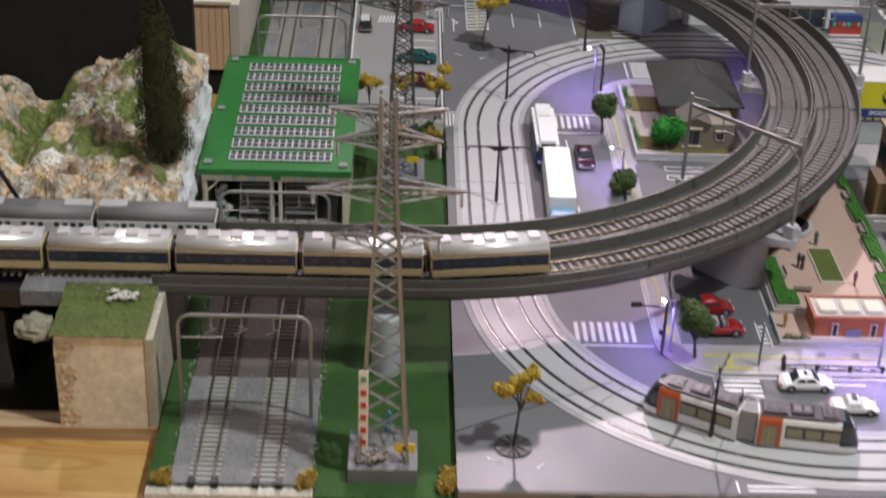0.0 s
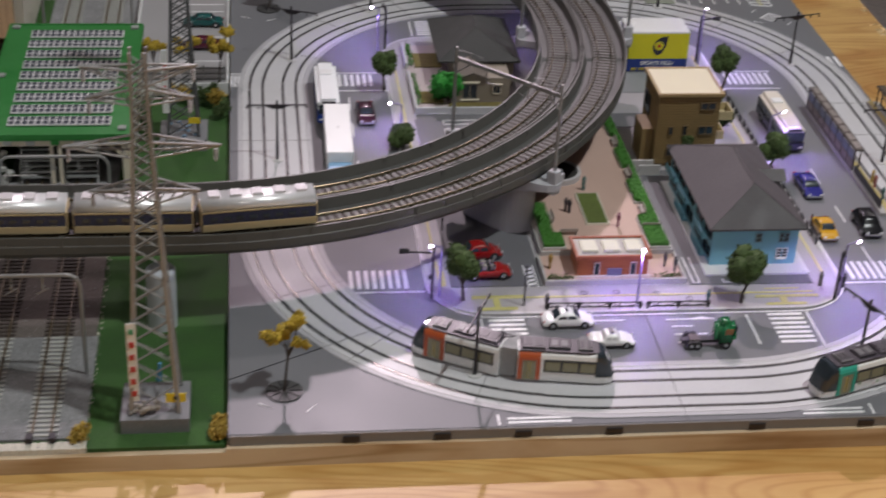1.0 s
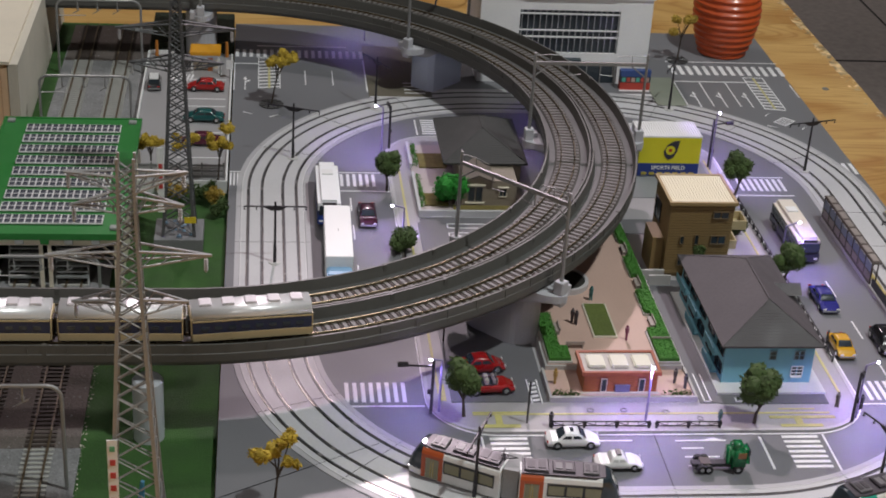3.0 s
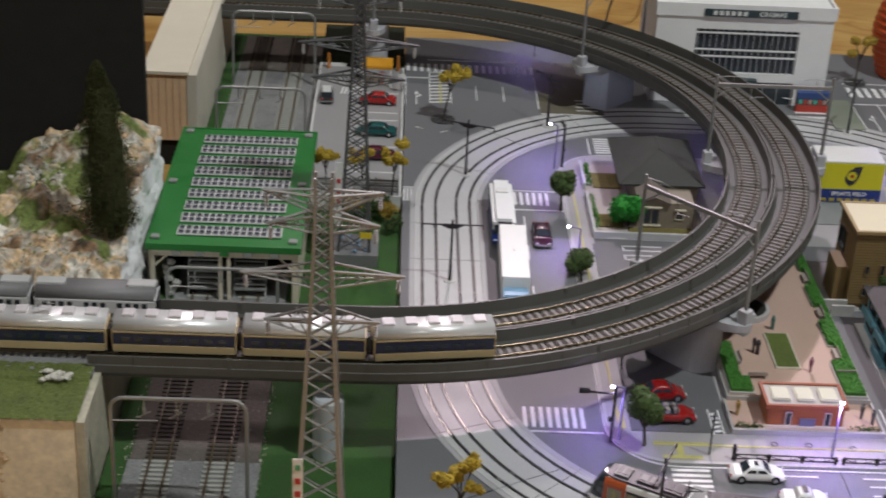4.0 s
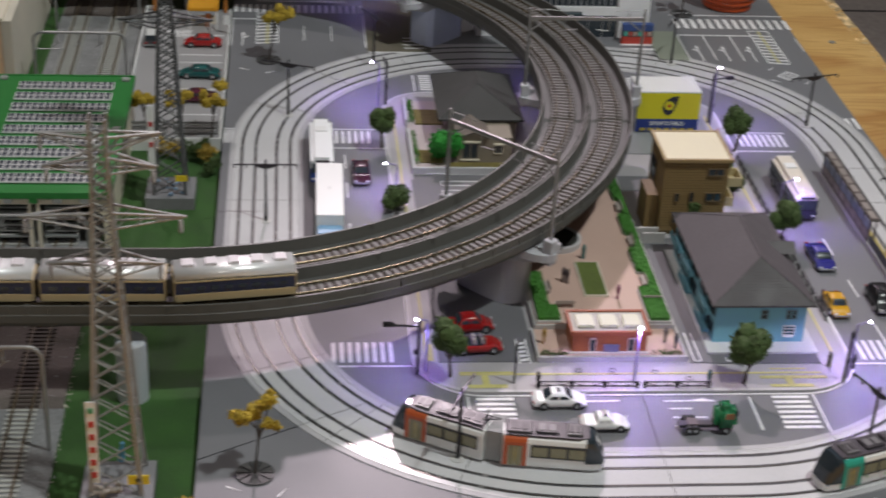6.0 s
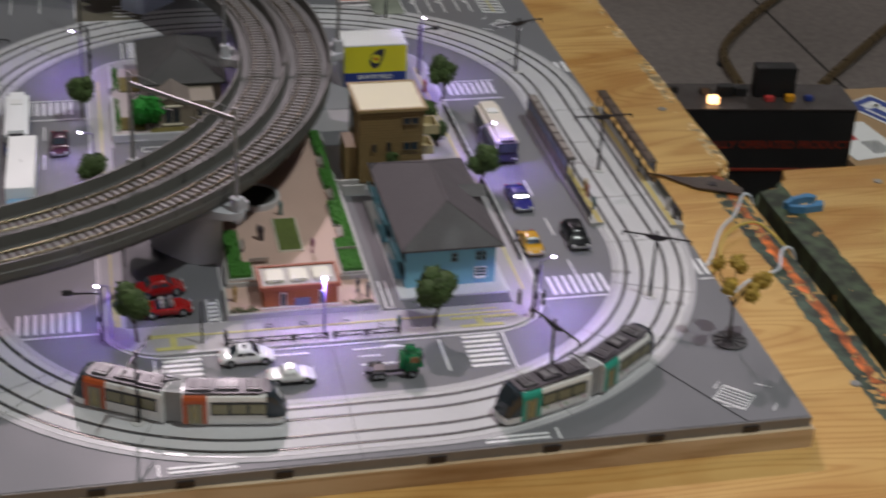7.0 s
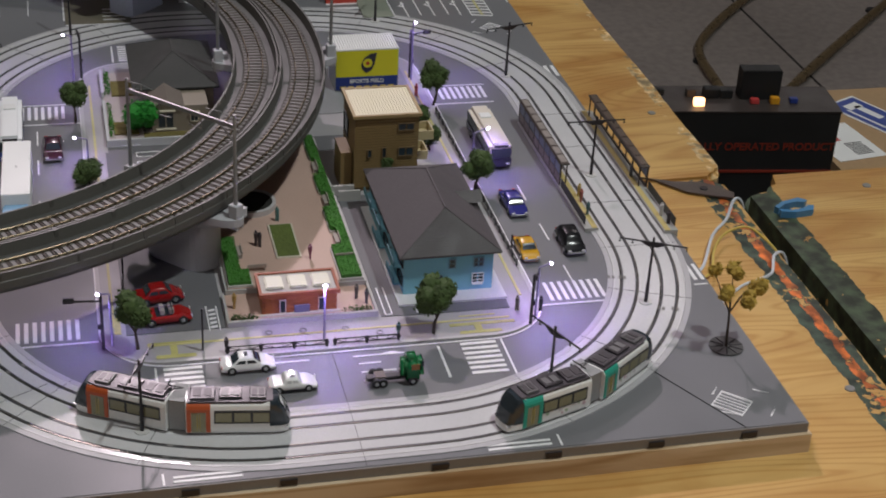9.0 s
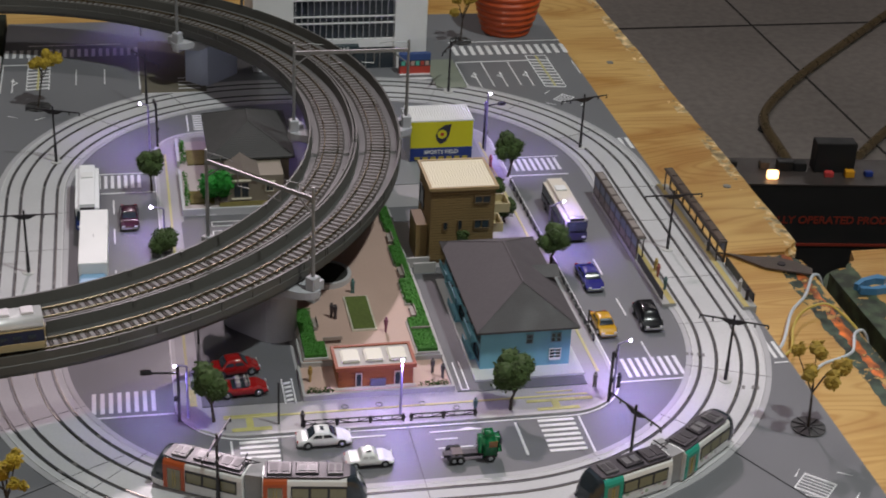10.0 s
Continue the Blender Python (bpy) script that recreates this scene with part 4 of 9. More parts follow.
part("turf", bm, GRASS_RIM, end_block, "rough green turf on top")
bm = bm_new()
box(bm, -0.24, -0.165, 0.105, 0.192, 0.0405, 0.0497)
abut = single("trackbed", bm, BALLAST, "grey ballasted approach to the viaduct", "track bed", kind="structure")
rng = random.Random(12)
for k in range(30):
    b = bm_new()
    ball(b, (0, 0, 0), rng.uniform(0.0008, 0.0022), 1, 0.7, 0.25, rng)
    single("stone", b, mat("pale_stone", (0.6, 0.57, 0.52), 0.8, amt=0.25), "small pale stone beside the trackbed", "stone", "stones", m=pose(-0.183 + rng.uniform(-0.009, 0.009), 0.1 + rng.uniform(-0.004, 0.005), 0.0505 + rng.uniform(0, 0.0012)))
for r in (VR - D, VR + D):
    tr = thing("railway_track", "straight model railway track with pale sleepers on ballast", "track", "approach tracks", pose(0, VCY - r, RZ - 0.0026))
    for s in (-0.0049, 0.0049):
        b = bm_new()
        box(b, -0.38, -0.168, s - 0.0004, s + 0.0004, 0.001, 0.0026)
        part("rail", b, STEEL, tr)
    for k in range(46):
        ob = new("sleeper", bpy.data.meshes.get("approach_sleeper") or mesh_of("approach_sleeper", bar_box(0.002, 0.0165, 0.0011, bev=0.0002), SLEEPER_PALE))
        ob.parent, ob.location = tr, (-0.17 - k * 0.0043, 0, -0.0002)
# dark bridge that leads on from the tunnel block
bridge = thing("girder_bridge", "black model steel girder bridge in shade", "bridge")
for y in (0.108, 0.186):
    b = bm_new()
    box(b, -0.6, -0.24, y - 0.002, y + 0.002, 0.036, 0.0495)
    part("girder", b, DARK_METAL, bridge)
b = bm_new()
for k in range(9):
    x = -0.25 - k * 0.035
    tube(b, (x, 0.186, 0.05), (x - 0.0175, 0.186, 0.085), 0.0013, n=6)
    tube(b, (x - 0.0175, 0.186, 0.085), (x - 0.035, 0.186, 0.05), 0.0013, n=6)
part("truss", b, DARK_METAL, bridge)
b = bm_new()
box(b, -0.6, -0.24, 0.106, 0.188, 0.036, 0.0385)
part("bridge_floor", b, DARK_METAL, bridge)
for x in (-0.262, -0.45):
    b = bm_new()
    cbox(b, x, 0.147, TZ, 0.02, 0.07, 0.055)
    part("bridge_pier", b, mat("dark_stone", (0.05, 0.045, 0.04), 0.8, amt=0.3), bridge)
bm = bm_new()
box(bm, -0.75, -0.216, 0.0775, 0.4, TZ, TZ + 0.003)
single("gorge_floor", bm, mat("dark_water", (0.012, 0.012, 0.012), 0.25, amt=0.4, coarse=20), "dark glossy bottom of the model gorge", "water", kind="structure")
bm = bm_new()
box(bm, -0.7, -0.1605, 0.062, 0.0635, TZ, -0.0105)
box(bm, -0.7, -0.2145, 0.0635, 0.077, TZ, -0.0105)
single("front_strip", bm, PINE, "pale pine strip along the module front", "board", kind="structure")
rng = random.Random(4)
b = bm_new()
ball(b, (0, 0, 0.005), 0.0105, 3, 0.6, 0.16, rng)
single("rock", b, mat("mossy_rock", (0.28, 0.27, 0.2), 0.85, amt=0.4, fine=300, coarse=60, bump=0.6, depth=0.001), "mossy grey rock at the foot of the gorge", "rock", m=pose(-0.228, 0.085, 0.034))


def rock_material():
    m = bpy.data.materials.new("painted_rock")
    m.use_nodes = True
    nt = m.node_tree
    b_ = nt.nodes["Principled BSDF"]
    b_.inputs["Roughness"].default_value = 0.85
    tc = nt.nodes.new("ShaderNodeTexCoord")
    n1, n2, n3 = (nt.nodes.new("ShaderNodeTexNoise") for _ in range(3))
    for nd, sc in ((n1, 21), (n2, 27), (n3, 260)):
        nd.inputs["Scale"].default_value, nd.inputs["Detail"].default_value = sc, 6
        nt.links.new(tc.outputs["Object"], nd.inputs["Vector"])
    cr = nt.nodes.new("ShaderNodeValToRGB")
    e = cr.color_ramp.elements
    e[0].position, e[0].color = 0.3, (0.05, 0.045, 0.038, 1)
    e[1].position, e[1].color = 0.68, (0.85, 0.81, 0.75, 1)
    for p, c in ((0.39, (0.3, 0.18, 0.1, 1)), (0.46, (0.52, 0.48, 0.42, 1)), (0.52, (0.66, 0.46, 0.27, 1)), (0.58, (0.68, 0.63, 0.56, 1))):
        x = e.new(p)
        x.color = c
    nt.links.new(n2.outputs["Fac"], cr.inputs["Fac"])
    moss = nt.nodes.new("ShaderNodeMapRange")
    moss.inputs["From Min"].default_value, moss.inputs["From Max"].default_value = 0.52, 0.56
    nt.links.new(n1.outputs["Fac"], moss.inputs["Value"])
    mix = nt.nodes.new("ShaderNodeMix")
    mix.data_type = "RGBA"
    mix.inputs["B"].default_value = (0.17, 0.21, 0.06, 1)
    nt.links.new(moss.outputs["Result"], mix.inputs["Factor"])
    nt.links.new(cr.outputs["Color"], mix.inputs["A"])
    sp = nt.nodes.new("ShaderNodeMapRange")
    sp.inputs["From Min"].default_value, sp.inputs["From Max"].default_value = 0.35, 0.65
    sp.inputs["To Min"].default_value, sp.inputs["To Max"].default_value = 0.62, 1.28
    nt.links.new(n3.outputs["Fac"], sp.inputs["Value"])
    mul = nt.nodes.new("ShaderNodeMix")
    mul.data_type, mul.blend_type = "RGBA", "MULTIPLY"
    mul.inputs["Factor"].default_value = 1
    nt.links.new(mix.outputs["Result"], mul.inputs["A"])
    nt.links.new(sp.outputs["Result"], mul.inputs["B"])
    nt.links.new(mul.outputs["Result"], b_.inputs["Base Color"])
    bp = nt.nodes.new("ShaderNodeBump")
    bp.inputs["Strength"].default_value, bp.inputs["Distance"].default_value = 0.7, 0.002
    nt.links.new(n3.outputs["Fac"], bp.inputs["Height"])
    nt.links.new(bp.outputs["Normal"], b_.inputs["Normal"])
    return m


def hill(x, y):
    """Height of the plaster mountain."""
    def peak(px, py, w, h):
        return h * math.exp(-((x - px) ** 2 + ((y - py) * 0.8) ** 2) / w ** 2)
    def ease(t):
        t = min(1, max(0, t))
        return t * t * (3 - 2 * t)
    valley = math.exp(-((x + 0.282) / 0.018) ** 2)
    ridge = 0.06 - 0.026 * valley + 0.022 * ease((x + 0.275) / 0.085) - 0.011 * ease((x + 0.195) / 0.025)
    front = 0.03 + 0.024 * ease((y - 0.19) / 0.06) - 0.012 * valley + peak(-0.2, 0.24, 0.03, 0.01) + peak(-0.325, 0.27, 0.04, 0.012)
    k = ease((y - 0.23) / 0.14)
    z = front * (1 - k) + ridge * k
    v = Vector((x, y, 0))
    z += (0.012 - 0.006 * k) * noise.fractal(v * 22, 0.7, 2.1, 5) + 0.018 * abs(noise.noise(v * 36)) + 0.011 * abs(noise.noise(v * 85)) + 0.002 * noise.noise(v * 210) - 0.008
    return z


bm = bm_new()
nx, ny = 110, 84
rows = []
for j in range(ny + 1):
    row = []
    for i in range(nx + 1):
        x, y = -0.47 + 0.301 * i / nx, 0.193 + 0.2 * j / ny
        q = Vector((x, y, 3.0))
        dx, dy = 0.004 * noise.noise(q * 55), 0.004 * noise.noise(q * 55 + Vector((9, 4, 2)))
        row.append(bm.verts.new((x + (dx if i < nx else 0.5 * dx), y + dy, hill(x, y))))
    rows.append(row)
for j in range(ny):
    for i in range(nx):
        bm.faces.new((rows[j][i], rows[j][i + 1], rows[j + 1][i + 1], rows[j + 1][i]))
mountain = single("mountain", bm, rock_material(), "painted plaster mountain with moss and rock faces", "mountain")
rng = random.Random(33)
bm = bm_new()
for k in range(5200):
    x, y = rng.uniform(-0.45, -0.17), rng.uniform(0.2, 0.39)
    if noise.noise(Vector((x, y, 7.0)) * 26) < 0.02:
        continue
    p = Vector((x, y, hill(x, y) + rng.uniform(0, 0.0014)))
    vs = [bm.verts.new(p + Vector((rng.uniform(-1, 1), rng.uniform(-1, 1), rng.uniform(-0.6, 1))) * rng.uniform(0.0006, 0.0016)) for _ in range(4)]
    for f in ((0, 1, 2), (0, 2, 3), (0, 3, 1), (1, 3, 2)):
        bm.faces.new([vs[j] for j in f])
part("moss", bm, mat("moss_scatter", (0.15, 0.165, 0.04), 0.95, amt=0.5, fine=500, coarse=50, island=0.45), mountain, "crumbly olive moss scatter")
bm = bm_new()
for k in range(90):
    x, y = -0.238 + rng.gauss(0, 0.008), 0.325 + rng.gauss(0, 0.014)
    ball(bm, (x, y, hill(x, y) + 0.0008), rng.uniform(0.0008, 0.0022), 1, 0.8, 0.25, rng)
part("scree", bm, mat("scree_grey", (0.42, 0.4, 0.35), 0.85, amt=0.35, island=0.3), mountain, "loose grey scree stones")
bm = bm_new()
cols, levels = 60, 34
face = []
for j in range(cols + 1):
    y = 0.193 + 0.2 * j / cols
    top = hill(-0.169, y) + 0.001
    col = []
    for k in range(levels + 1):
        z = TZ + (top - TZ) * k / levels
        v = Vector((1.0, y, z))
        col.append(bm.verts.new((-0.1665 + 0.005 * noise.noise(v * 60) + 0.003 * noise.noise(v * 170) - 0.004 * (k / levels) ** 2, y, z)))
    face.append(col)
for j in range(cols):
    for k in range(levels):
        bm.faces.new((face[j][k], face[j + 1][k], face[j + 1][k + 1], face[j][k + 1]))
part("plaster_face", bm, mat("raw_plaster", (0.85, 0.85, 0.87), 0.4, amt=0.1, fine=350, coarse=60, bump=0.5, depth=0.0015), mountain, "raw white plaster side")
# front rock wall down to the track
bm = bm_new()
face = []
for j in range(70):
    x = -0.47 + 0.301 * j / 69
    col = []
    for k in range(15):
        z = 0.02 + (hill(x, 0.193) - 0.02) * k / 14
        v = Vector((x, 2.0, z))
        col.append(bm.verts.new((x, 0.1925 + 0.004 * noise.noise(v * 70) * (1 - k / 14), z)))
    face.append(col)
for j in range(69):
    for k in range(14):
        bm.faces.new((face[j][k], face[j + 1][k], face[j + 1][k + 1], face[j][k + 1]))
part("rock_wall", bm, bpy.data.materials["painted_rock"], mountain)
bm = bm_new()
box(bm, -0.9, -0.1795, 0.4, 0.408, TZ, 0.21)
single("backdrop_board", bm, BLACK, "upright black cloth-covered backdrop board behind the mountain", "backdrop", kind="structure")

fir = thing("fir_tree", "tall dark bottle-brush fir tree on the mountain", "tree", m=pose(-0.181, 0.262, 0.052))
bm = bm_new()
tube(bm, (0, 0, 0), (-0.0035, 0, 0.1), 0.0024, 0.0006, 7)
part("trunk", bm, BARK, fir)
rng = random.Random(21)
bm = bm_new()
for k in range(72000):
    z = 0.004 + 0.112 * rng.random() ** 1.02
    a = rng.uniform(0, math.tau)
    ragged = 0.88 + 0.1 * math.sin(3 * a + z * 150) + 0.08 * math.sin(5 * a - z * 270 + 1)
    rad = 0.0212 * ragged * min(1, 0.55 + z / 0.03) * max(0.0, 1 - (z / 0.1165) ** 3.2) ** 0.6 * (1 - 2.6 * z) * rng.uniform(0.05, 1.0) ** 0.55
    p = Vector((rad * math.cos(a) - z * 0.03, rad * math.sin(a), z))
    s = 0.0006 * rng.uniform(0.5, 1.4)
    vs = [bm.verts.new(p + Vector((rng.uniform(-1, 1), rng.uniform(-1, 1), rng.uniform(-1, 1))) * s) for _ in range(3)]
    bm.faces.new(vs)
tube(bm, (0, 0, 0.012), (-0.001, 0, 0.055), 0.011, 0.0105, 14)
tube(bm, (-0.001, 0, 0.055), (-0.003, 0, 0.1), 0.0105, 0.006, 14)
part("needles", bm, FIR, fir)

# ---- station with the solar roof ----
GREEN = mat("roof_green", (0.028, 0.2, 0.042), 0.4, amt=0.08)
SOLAR = mat("solar_cell", (0.075, 0.078, 0.1), 0.25, amt=0.2, coarse=90)
st = thing("station", "cream station hall with a green roof and solar panel rows", "station", m=pose(0, 0, 0))
bm = bm_new()
box(bm, -0.164, -0.0655, 0.286, 0.474, 0.0335, 0.0355)
bevelled(bm, 0.0006, 1)
roof = part("roof", bm, GREEN, st, "glossy green roof")
bm = bm_new()
for a in ((-0.1648, -0.0647, 0.2848, 0.2864), (-0.1648, -0.0647, 0.4736, 0.4752), (-0.1648, -0.1634, 0.2864, 0.4736), (-0.0661, -0.0647, 0.2864, 0.4736)):
    box(bm, *a, 0.0318, 0.0362)
part("fascia", bm, GREEN, st, "green roof edge")
for k in range(9):
    y = 0.2985 + k * 0.0186
    bm = bm_new()
    box(bm, -0.1462, -0.0785, y, y + 0.0128, 0.0362, 0.037)
    row = part("panel_tray", bm, mat("panel_frame", (0.72, 0.7, 0.71), 0.4, 0.0, amt=0.08), roof, "pale frame of a solar row")
    me = bpy.data.meshes.get("solar_panel") or mesh_of("solar_panel", bar_box(0.0034, 0.0048, 0.0003), SOLAR)
    for i in range(15):
        for j in range(2):
            ob = new("solar_panel", me)
            ob.parent, ob.location = roof, (-0.1437 + i * 0.00448, y + 0.0032 + j * 0.0063, 0.037)
for x, y in ((-0.1595, 0.295), (-0.0705, 0.294), (-0.1595, 0.38), (-0.0705, 0.381), (-0.1588, 0.468), (-0.071, 0.467)):
    part("roof_vent", bar_box(0.0055, 0.0055, 0.0018, x, y, 0.0355, 0.0004), mat("vent_grey", (0.3, 0.32, 0.3), 0.6), roof, "small grey roof vent")
for x0, x1, y0, y1 in ((-0.163, -0.16, 0.288, 0.472), (-0.0695, -0.0665, 0.288, 0.472)):
    bm = bm_new()
    box(bm, x0, x1, y0, y1, -0.0063, 0.0335)
    part("side_wall", bm, CREAM, st)
bm = bm_new()
box(bm, -0.163, -0.0665, 0.2865, 0.2885, 0.027, 0.0335)
part("front_beam", bm, CREAM, st)
for x in (-0.1605, -0.117, -0.1115, -0.0695):
    bm = bm_new()
    box(bm, x - 0.0012, x + 0.0012, 0.2872, 0.2892, -0.0063, 0.027)
    part("post", bm, CREAM, st)
for k, x in enumerate((-0.145, -0.13, -0.114, -0.099, -0.082)):
    part("sign_box", bar_box(0.0055, 0.0014, 0.0036, x, 0.2856, 0.0283, 0.0003), GREEN if k == 2 else mat("sign_grey", (0.35, 0.36, 0.35), 0.5), st)
bm = bm_new()
box(bm, -0.16, -0.0695, 0.45, 0.452, -0.0063, 0.033)
part("back_wall", bm, mat("hall_shade", (0.22, 0.22, 0.21), 0.8), st)
RACK = mat("rack_grey", (0.34, 0.35, 0.35), 0.4, 0.4, amt=0.25)
for x0, x1 in ((-0.139, -0.1195), (-0.109, -0.0885)):
    for k in range(8):
        bm = bm_new()
        y = 0.291 + 0.0022 * k
        box(bm, x0, x1, y, y + 0.0035, 0.0005 + k * 0.0031, 0.0016 + k * 0.0031)
        part("rack_shelf", bm, RACK, st, "grey steel rack")
    for x in (x0, x1):
        bm = bm_new()
        tube(bm, (x, 0.291, -0.006), (x, 0.308, 0.026), 0.0008, 0.0008, 6)
        part("rack_upright", bm, RACK, st)
for sx, x in ((1, -0.159), (-1, -0.071)):
    bm = bm_new()
    tube(bm, (x, 0.2882, 0.019), (x + sx * 0.008, 0.2882, 0.027), 0.0008, 0.0008, 6)
    part("brace", bm, CREAM, st)
for k in range(7):
    bm = bm_new()
    rr = random.Random(400 + k)
    ball(bm, (-0.149 + rr.uniform(-0.004, 0.004), 0.292 + rr.uniform(0, 0.004), -0.003 + k * 0.0036), 0.0034, 1, 0.8, 0.3, rr)
    part("sack", bm, mat("sack_grey", (0.42, 0.42, 0.4), 0.5, amt=0.3), st, "crumpled grey sack inside the hall")


def arch(y, x0=-0.1485, x1=-0.0785, h=0.047, z=0.0):
    """Rounded catenary arch over the main line."""
    g = thing("catenary_arch", "light grey tubular catenary arch over two tracks", "catenary arch", "catenary arches", pose(0, y, z))
    r = 0.007
    pts = [(x0, 0, 0), (x0, 0, h - r)]
    pts += [(x0 + r - r * math.cos(a), 0, h - r + r * math.sin(a)) for a in (0.4, 0.8, 1.2, 1.57)]
    pts += [(x1 - r + r * math.sin(a), 0, h - r + r * math.cos(a)) for a in (0, 0.4, 0.8, 1.2, 1.57)]
    pts += [(x1, 0, 0)]
    b_ = bm_new()
    wire(b_, pts, 0.0011, 7)
    part("frame", b_, GREY_METAL, g)
    for x in (-0.131, -0.098, -0.1145):
        b_ = bm_new()
        tube(b_, (x, 0, h), (x, 0, h - 0.009), 0.0005, n=6)
        tube(b_, (x - 0.004, 0, h - 0.012), (x + 0.003, 0, h - 0.008), 0.0004, n=5)
        ball(b_, (x, 0, h - 0.007), 0.0011, 1, 1.4)
        part("insulator", b_, GREY_METAL, g)
    b_ = bm_new()
    tube(b_, (x0, 0, h - 0.014), (x0 + 0.024, 0, h - 0.0135), 0.0004, n=5)
    part("registration_arm", b_, GREY_METAL, g)
    return g


for y, h in ((0.067, 0.06), (0.2675, 0.029), (0.545, 0.0415), (0.672, 0.06)):
    arch(y, h=h + 0.0062, z=-0.0062)


# ---- pylons ----
def pylon(x, y, height, base_w, top_w, arms, material, label, seed, z=0.0015):
    p = thing("pylon", label, "pylon", "pylons", pose(x, y, z))
    hw = lambda h: (base_w + (top_w - base_w) * min(1, h / (height * 0.85)) ** 0.85) / 2
    for sx in (-1, 1):
        for sy in (-1, 1):
            b_ = bm_new()
            hs = [height * i / 10 for i in range(11)]
            pipe(b_, [(sx * hw(h), sy * hw(h), h) for h in hs], [0.0015 - 0.00006 * i for i in range(11)], 4)
            part("leg", b_, material, p)
    h, i = 0.002, 0
    while h < height - 0.006:
        step = max(0.006, hw(h) * 1.25)
        h1 = min(h + step, height)
        b_ = bm_new()
        for f in range(4):
            u = [(-1, -1, 1, -1), (1, -1, 1, 1), (1, 1, -1, 1), (-1, 1, -1, -1)][f]
            a0, a1 = hw(h), hw(h1)
            tube(b_, (u[0] * a0, u[1] * a0, h), (u[2] * a1, u[3] * a1, h1), 0.00055, n=4)
            tube(b_, (u[2] * a0, u[3] * a0, h), (u[0] * a1, u[1] * a1, h1), 0.00045, n=4)
        part("lattice", b_, material, p)
        h, i = h1, i + 1
    for za, span, drop in arms:
        w = hw(za)
        arm = None
        for s in (-1, 1):
            b_ = bm_new()
            for sy in (-1, 1):
                tube(b_, (s * w, sy * w, za), (s * span, 0, za - drop), 0.00075, n=5)
                tube(b_, (s * w, sy * w, za - 0.0085), (s * span, 0, za - drop), 0.0006, n=5)
                for k in (0.25, 0.5, 0.75):
                    tube(b_, (s * (w + (span - w) * k), sy * w * (1 - k), za - drop * k), (s * (w + (span - w) * (k - 0.2)), sy * w * (1.2 - k), za - 0.0085 + (0.0085 - drop) * (k - 0.2)), 0.0004, n=4)
            arm = part("arm", b_, GREY_METAL if material is TOWER else material, p)
            b_ = bm_new()
            xx = s * span * 0.93
            tube(b_, (xx, 0, za - drop), (xx, 0, za - drop - 0.009), 0.0004, n=5)
            for k in range(5):
                tube(b_, (xx, 0, za - drop - 0.002 - k * 0.0013), (xx, 0, za - drop - 0.0026 - k * 0.0013), 0.0011, n=7)
            part("insulator", b_, mat("insulator_grey", (0.4, 0.4, 0.4), 0.4), arm)
    return p


p1 = pylon(-0.0385, 0.0305, 0.205, 0.0255, 0.0075, ((0.196, 0.028, -0.001), (0.186, 0.026, 0.006), (0.158, 0.0385, 0.004), (0.133, 0.0275, 0.004)), TOWER, "grey lattice steel power pylon with long cross arms", 1)
bm = bm_new()
box(bm, -0.018, 0.018, -0.0185, 0.0165, -0.0078, 0.001)
part("base_plate", bm, mat("plinth_grey", (0.2, 0.2, 0.21), 0.7, amt=0.2, coarse=90), p1, "dark grey plinth")
rng = random.Random(2)
for k in range(26):
    bm = bm_new()
    ball(bm, (rng.uniform(-0.014, 0.002), rng.uniform(-0.016, -0.008), 0.002 + rng.uniform(0, 0.005)), rng.uniform(0.0008, 0.0022), 1, 0.8, 0.3, rng)
    part("rubble_stone", bm, mat("rubble_grey", (0.34, 0.3, 0.26), 0.8, amt=0.5, per_object=0.4), p1)
bm = bm_new()
box(bm, -0.0128, -0.0078, -0.0125, -0.0119, 0.009, 0.058)
sign = part("notice_board", bm, WHITE, p1, "white notice strip with red marks")
for k in range(5):
    bm = bm_new()
    cbox(bm, -0.0103, -0.0127, 0.0125 + k * 0.0077, 0.0028, 0.0004, 0.0033)
    part("red_mark", bm, mat("sign_red", (0.5, 0.05, 0.05), 0.5), sign)
bm = bm_new()
cbox(bm, -0.0103, -0.0127, 0.0515, 0.0026, 0.0004, 0.003)
part("green_mark", bm, mat("sign_green", (0.1, 0.35, 0.2), 0.5), sign)
bm = bm_new()
box(bm, 0.006, 0.0165, -0.0128, -0.0122, 0.008, 0.0135)
ysign = part("warning_plate", bm, mat("sign_yellow", (0.75, 0.55, 0.03), 0.5), p1, "yellow warning plate")
bm = bm_new()
cbox(bm, 0.011, -0.013, 0.0098, 0.002, 0.0003, 0.002)
part("dark_mark", bm, DARK_METAL, ysign)
bm = bm_new()
tube(bm, (0.002, 0.0, 0.014), (0.003, -0.002, 0.026), 0.0018, 0.001, 7)
part("blue_fitting", bm, mat("blue_fitting", (0.05, 0.25, 0.45), 0.5), p1, "pale blue fitting")
p2 = pylon(-0.0325, 0.359, 0.2, 0.0215, 0.0055, ((0.152, 0.039, 0.004), (0.128, 0.031, 0.004), (0.183, 0.028, 0.004)), TOWER_DARK, "dark grey lattice steel power pylon on a plinth", 2)
bm = bm_new()
box(bm, -0.0165, 0.0165, -0.0165, 0.0165, -0.0078, 0.001)
part("base_plate", bm, MATS["plinth_grey"], p2, "grey plinth")
